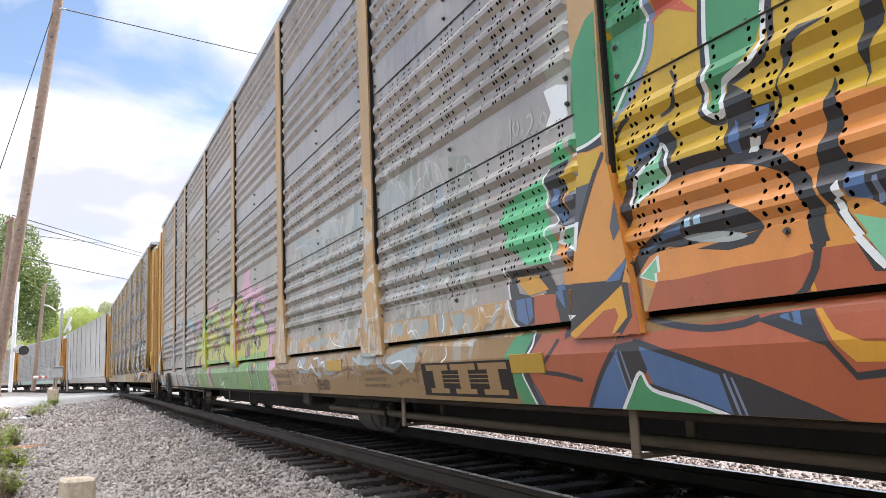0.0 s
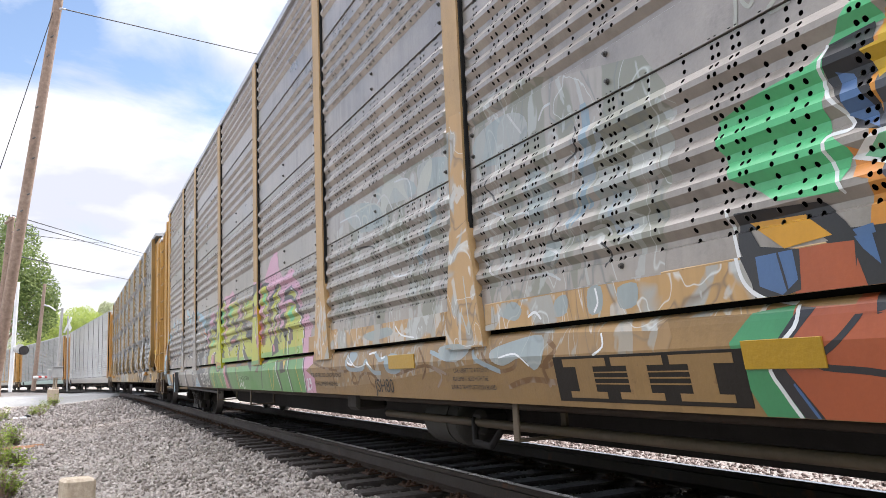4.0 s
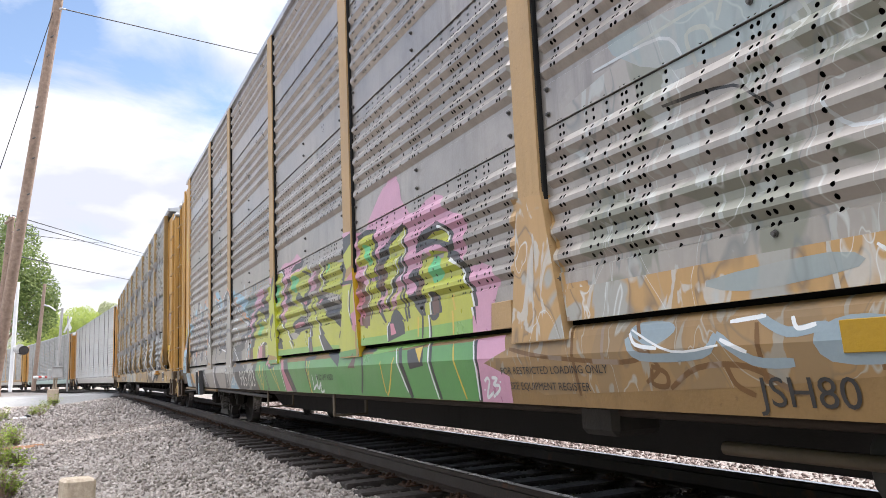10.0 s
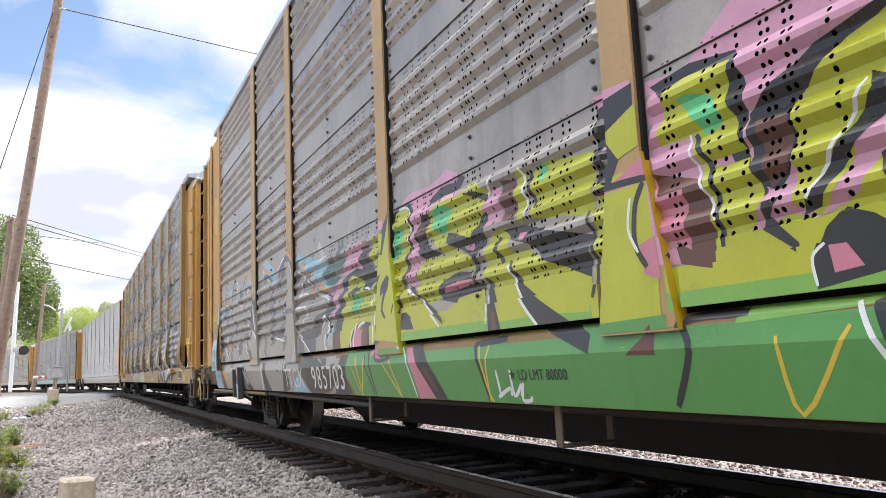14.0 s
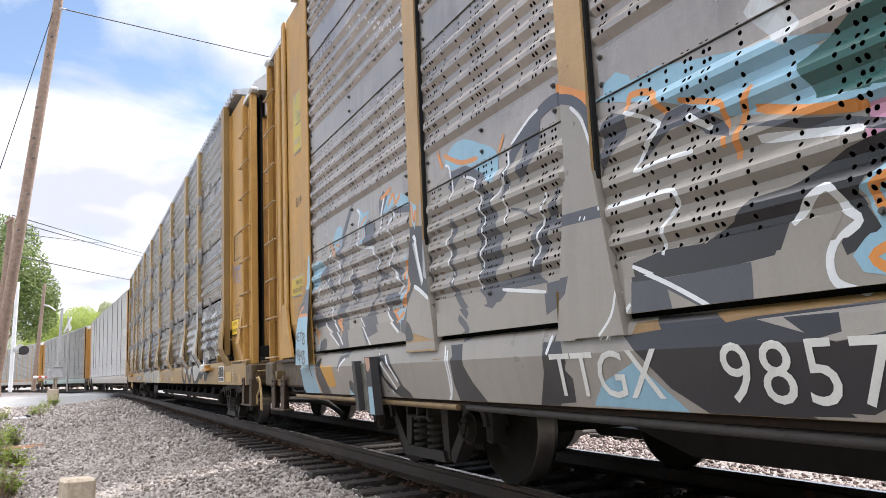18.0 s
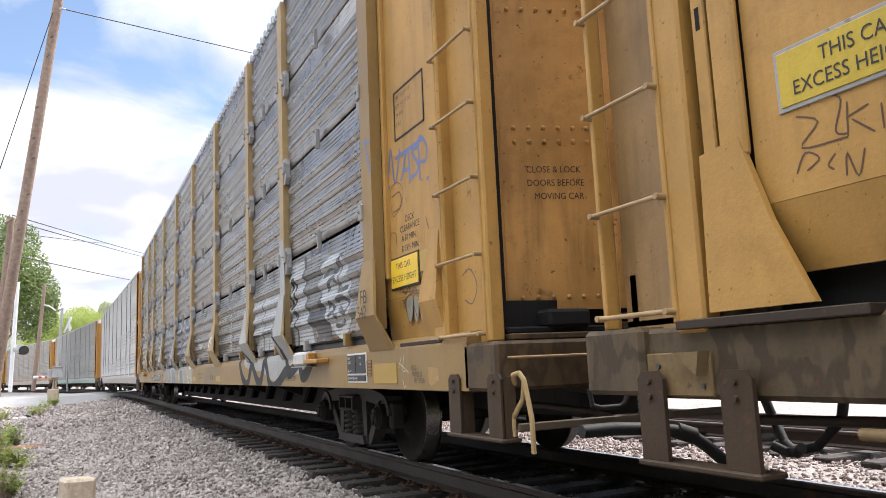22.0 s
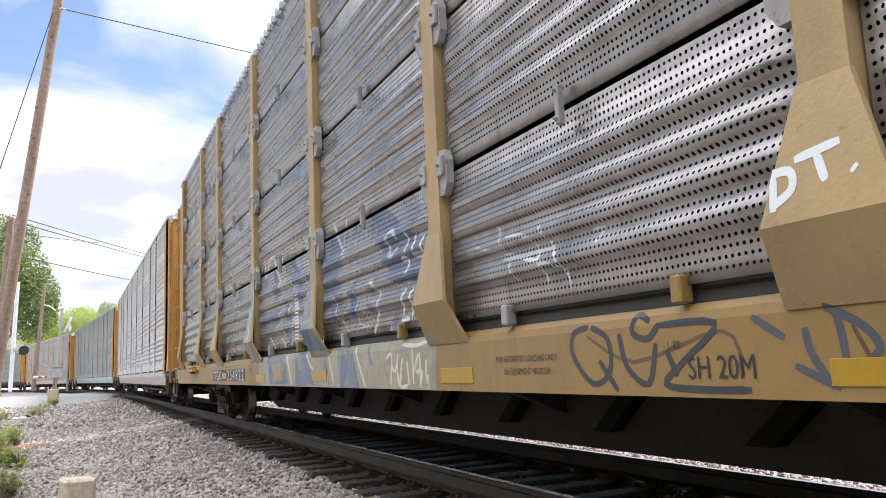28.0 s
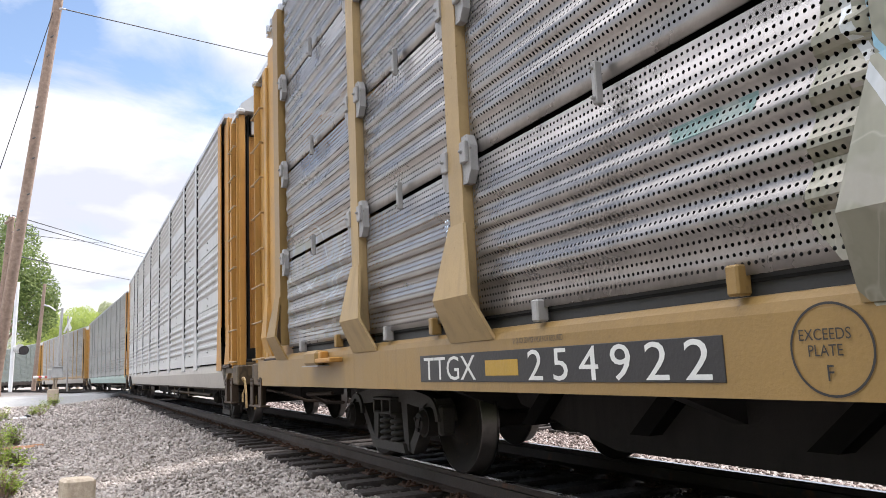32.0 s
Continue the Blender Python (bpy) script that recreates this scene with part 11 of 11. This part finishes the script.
def make_beside():
    # leaning timber pole close by
    top, low = ray_point(108, -30, 21.0), ray_point(-22, 748, 21.8)
    pole = thing("utility_pole", pose(0, 0, 0), "leaning weathered wooden utility pole", "utility pole")
    base = low + (low - top).normalized() * 0.6
    part("shaft", Geo().cyl(base, top, 0.165, 18, 0.118), M_POLE, pole)
    for x, y in ((90, 66), (83, 100), (63, 191), (58, 245), (57, 281), (48, 345), (36, 374), (30, 408)):
        p = ray_point(x, y, 20.8)
        part("bolt_head", Geo().cyl(p, p + Vector((0.05, -0.12, 0)), 0.022, 7), M_BOLT, pole)
    p = ray_point(112, 16, 21.0)
    part("insulator", Geo().cyl(p + Vector((-0.1, 0, 0)), p + Vector((0.06, 0, 0)), 0.03, 8), M_ALU, pole)
    cable("overhead_cable", p, ray_point(455, 95, 30) + (ray_point(455, 95, 30) - p) * 1.2, 0.02, 0.018, "dark overhead cable slung from the pole")
    cable("guy_wire", ray_point(93, 22, 20.9), ray_point(-30, 385, 20.0), 0.0, 0.012, "thin steel guy wire of the pole")
    # shorter pole just behind, from which the lines cross the road
    far = thing("utility_pole", pose(0, 0, 0), "weathered wooden pole with a crossarm, partly hidden", "utility pole")
    part("shaft", Geo().cyl(ray_point(-20, 742, 25), ray_point(20, 384, 25), 0.12, 14, 0.10), M_POLE, far)
    part("crossarm", Geo().cyl(ray_point(9, 396, 24.8), ray_point(24, 385, 24.8), 0.05, 8), M_POLE, far)
    for a, b, d, r in (((21, 381), (300, 461), 70, 0.017), ((18, 390), (290, 464), 72, 0.017), ((12, 449), (260, 501), 64, 0.02), ((20, 411), (190, 431), 60, 0.014)):
        cable("distant_cable", ray_point(*a, 24.9), ray_point(*b, d), 0.05, r, "thin power line leaving the wooden pole")
    # concrete marker
    q = ray_point(137, 846, 5.0)
    post = Geo().box(-0.095, 0.095, -0.095, 0.095, -0.9, 0.0, 0.018)
    solid("marker_post", post, M_CONC, "short square concrete marker post in the ballast", "marker post", m=pose(q.x, q.y, q.z, 0, 2, 12))
    # far pole with lamp arm
    a = ground_at(58, 690)
    d = 58.0
    pl = thing("utility_pole", pose(0, 0, 0), "tall wooden pole with a street lamp arm", "utility pole")
    part("shaft", Geo().cyl(ray_point(58, 692, d), ray_point(79, 503, d), 0.17, 12, 0.11), M_POLE, pl)
    part("lamp_arm", Geo().tube([tuple(ray_point(77, 540, d)), tuple(ray_point(88, 543, d)), tuple(ray_point(98, 550, d))], 0.06, 6), M_ALU, pl)
    # crossing signal mast
    d = 52.0
    mast = thing("crossing_signal", pose(0, 0, 0), "white crossing signal mast with round light hoods", "crossing signal")
    part("mast", Geo().cyl(ray_point(17, 694, d), ray_point(31, 500, d), 0.13, 14), M_WHITE, mast)
    for k, (x, y) in enumerate(((36, 621), (29, 618))):
        c = ray_point(x, y, d - 0.6)
        part("light_hood", Geo().cyl(c, c + Vector((0.25, -0.45, 0)), 0.26, 16, 0.30), M_CASE if k else M_BLACK, mast)
    g = Geo()
    arm0, arm1 = ray_point(60, 668, d), ray_point(92, 668, d + 3)
    n = 6
    for i in range(n):
        u, v = arm0.lerp(arm1, i / n), arm0.lerp(arm1, (i + 1) / n)
        part("gate_stripe", Geo().cyl(u, v, 0.09, 6), M_RED if i % 2 else M_WHITE, mast)
    # box on a post with a thin metal pole
    d = 45.0
    box = thing("signal_box", pose(0, 0, 0), "grey metal signal box on a post", "signal box")
    q = ray_point(101, 660, d)
    part("case", Geo().box(q.x - 0.29, q.x + 0.29, q.y - 0.25, q.y + 0.25, q.z - 0.30, q.z + 0.30, 0.03), M_CASE, box)
    part("side_case", Geo().box(q.x - 0.52, q.x - 0.31, q.y - 0.15, q.y + 0.2, q.z - 0.34, q.z + 0.2, 0.03), M_CASE, box)
    part("hood", Geo().prism([(q.x - 0.33, q.z + 0.30), (q.x + 0.33, q.z + 0.30), (q.x + 0.30, q.z + 0.36), (q.x - 0.30, q.z + 0.36)], "y", q.y - 0.3, q.y + 0.28), M_CASE, box)
    for x in (93, 97):
        part("leg", Geo().cyl(ray_point(x, 697, d), ray_point(x + 3, 668, d), 0.055, 10), M_CONC, box)
    w = ray_point(95, 694, d)
    part("footing", Geo().box(w.x - 0.35, w.x + 0.25, w.y - 0.3, w.y + 0.3, w.z - 0.5, w.z + 0.16, 0.04), M_CONC, box)
    part("thin_pole", Geo().cyl(ray_point(101, 655, d + 0.4), ray_point(110, 545, d + 0.4), 0.08, 10), M_CASE, box)
    # crossbuck seen edge on
    d = 60.0
    buck = thing("crossing_sign", pose(0, 0, 0), "pale crossing sign on a slim post", "sign")
    part("post", Geo().cyl(ray_point(118, 693, d), ray_point(120, 560, d), 0.06, 8), M_CASE, buck)
    part("board", Geo().tube([tuple(ray_point(113, 589, d - 0.2)), tuple(ray_point(126, 562, d - 0.2))], 0.08, 6), M_WHITE, buck)
    a, b, c, e = (ray_point(x, y, d - 0.3) for x, y in ((120, 580), (123, 572), (127, 581), (123, 588)))
    k = Vector((0, -0.05, 0))
    part("diamond_plate", Geo().add([tuple(v) for v in (a, b, c, e, a + k, b + k, c + k, e + k)], [(0, 1, 2, 3), (4, 7, 6, 5), (0, 4, 5, 1), (1, 5, 6, 2), (2, 6, 7, 3), (3, 7, 4, 0)]), M_WHITE, buck)
    # road over the crossing
    g = Geo()
    ya, yb = 52.0, 62.0
    g.add([(-60, ya, -0.10), (-2.2, ya, 0.16), (30, ya, 0.16), (30, yb, 0.16), (-2.2, yb, 0.16), (-60, yb, -0.10), (-60, ya - 2, -0.3), (30, ya - 2, -0.3)], [(0, 1, 4, 5), (1, 2, 3, 4), (6, 7, 2, 1, 0)])
    solid("road", g, M_ROAD, "pale asphalt road over the level crossing", "road", kind="structure")
    for px, py, d, w, s, mat in ((140, 548, 112, 4.6, 1, M_LEAF3), (122, 552, 104, 4.0, 2, M_LEAF3), (85, 566, 108, 4.8, 3, M_LEAF3), (62, 572, 118, 5.0, 4, M_LEAF4), (104, 575, 122, 5.0, 5, M_LEAF4), (165, 560, 140, 5.5, 6, M_LEAF4), (186, 528, 165, 3.6, 7, M_LEAF4), (205, 540, 170, 4.6, 8, M_LEAF4)):
        q = ray_point(px, py, d)
        tree("tree", q.x, q.y, q.z + 0.35, w, s, "broad tree in fresh yellow-green spring leaf beyond the crossing" if mat == M_LEAF3 else "pale hazy spring tree beyond the crossing", mat)
    q = ray_point(2, 412, 62)
    tree("tall_tree", q.x + 0.1, q.y, q.z + 1.2, 4.6, 11, "tall dark-green tree behind the wooden pole", M_LEAF2)
    # weeds at the edge of the ballast
    for k, (x, y, h) in enumerate(((94, 721, 0.60), (82, 724, 0.45), (70, 738, 0.55), (58, 737, 0.36), (12, 792, 0.42), (30, 790, 0.34), (-4, 790, 0.45), (10, 830, 0.33), (34, 828, 0.28), (-8, 830, 0.4), (4, 884, 0.40), (16, 880, 0.24), (-6, 752, 0.5), (6, 745, 0.4))):
        p = ground_at(x, y)
        bush(p.x, p.y, h * 1.2, 20 + k, "light green weeds growing out of the ballast")
    # bare reddish soil and a little litter among the stones
    a, b = ground_at(-40, 800, -0.2), ground_at(76, 787, -0.2)
    n = (b - a).cross(Vector((0, 0, 1))).normalized()
    g, rng = Geo(), random.Random(9)
    rows = []
    for i in range(25):
        c = a.lerp(b, i / 24)
        wd = (0.10 + 0.16 * rng.random()) * (1 - (i / 24) ** 3 * 0.8)
        for j in range(5):
            u = (j - 2) / 2
            rows.append((c.x + n.x * wd * u, c.y + n.y * wd * u, -0.225 + 0.05 * (1 - u * u) * (0.6 + 0.5 * rng.random())))
    g.add(rows, [(i * 5 + j, i * 5 + j + 1, i * 5 + j + 6, i * 5 + j + 5) for i in range(24) for j in range(4)], True)
    solid("soil_ridge", g, M_REDSOIL, "low ridge of bare reddish-brown soil at the ballast edge", "soil")
    p = ground_at(47, 741)
    solid("crumpled_bag", Geo().ball((0, 0, 0.06), 0.11, 10, 6, (1, 0.8, 0.7)).ball((0.08, 0.03, 0.05), 0.08, 8, 5, (1.2, 0.8, 0.6)), M_HOSE, "crumpled black plastic bag lying on the ballast", "litter", m=pose(p.x, p.y, p.z, 0, 0, 30))
    p = ground_at(40, 744)
    solid("drink_can", Geo().cyl((-0.10, 0, 0.06), (0.10, 0, 0.06), 0.06, 14).cyl((0.10, 0, 0.06), (0.115, 0, 0.06), 0.05, 14), M_ALU, "pale metal can lying on the ballast", "litter", m=pose(p.x, p.y, p.z, 0, 0, 15))
    p = ground_at(27, 744)
    solid("paper_cup", Geo().cyl((-0.07, 0, 0.05), (0.07, 0, 0.05), 0.05, 14, 0.035), M_WHITE, "white paper cup lying on the ballast", "litter", m=pose(p.x, p.y, p.z, 0, 0, -25))
    # low wall of trees far round, to close the horizon
    g = Geo()
    rng = random.Random(3)
    for i in range(160):
        a = radians(-100 + 200 * i / 160)
        r = 260 + rng.uniform(-20, 20)
        o = leaf_cloud(rng, (r * math.sin(a), r * math.cos(a), 2.2), (7, 7, 3.0), 60, 0.8)
        g.add(o.v, o.f)
    # tall unseen tree belt, added behind the watcher to darken the cars' reflections
    for i in range(64):
        o = leaf_cloud(rng, (-15 + rng.uniform(-3, 2), -40 + 0.8 * i, rng.uniform(2.0, 10.0)), (2.8, 2.8, 3.0), 300, 0.40)
        g.add(o.v, o.f)
        o = leaf_cloud(rng, (-15 + rng.uniform(-1, 3), -40 + 0.8 * i, 1.4), (2.4, 2.4, 2.2), 160, 0.4)
        g.add(o.v, o.f)
    tagged(new("far_woods", g.mesh("far_woods", M_LEAF2)), "low band of distant spring woods, with an unseen added tree belt", "woods", kind="stuff")


make_ground()
CAR_A, CAR_B, CAR_C = make_train()
side_marks(CAR_A, CAR_B)
make_beside()
make_track()
stones("ballast_stones", M_STONE, [(-3.6, 2.35, 2.0, 7.0, 0.045, 1.0), (-4.5, 2.35, 7.0, 13.0, 0.055, 0.9), (-6.0, 2.4, 13.0, 24.0, 0.075, 0.7), (-8.0, 2.4, 24.0, 48.0, 0.13, 0.5)], "loose grey crushed ballast stones")
stones("oily_ballast_stones", M_STONE_OIL_SHADE, [(2.35, 4.95, 0.5, 14.0, 0.05, 0.9), (2.4, 4.95, 14.0, 36.0, 0.10, 0.7)], "dark ballast stones between the rails, oil stain and the train's shade in their colour")
stones("far_ballast_stones", M_STONE_PINK, [(4.95, 7.4, -1.0, 14.0, 0.06, 0.9), (4.95, 8.0, 14.0, 30.0, 0.10, 0.6)], "loose pinkish crushed ballast behind the train")


def motions():
    times = [0.5 * i for i in range(65)]
    for car, l0 in CARS:
        walk(car, [(t, car_pose(l0 - gone(t))) for t in times])
    turned, t, last = [], 0.0, -9.0
    while t < 32.0:
        if gone(t) / WHEEL_R - last > 0.85:
            last = gone(t) / WHEEL_R
            turned.append((t, last))
        t = round(t + 0.1, 1)
    turned.append((32.0, gone(32.0) / WHEEL_R))
    for w, d in WHEELS:
        walk(w, [(t, pose(0, d, WHEEL_R, math.degrees(a))) for t, a in turned])


motions()
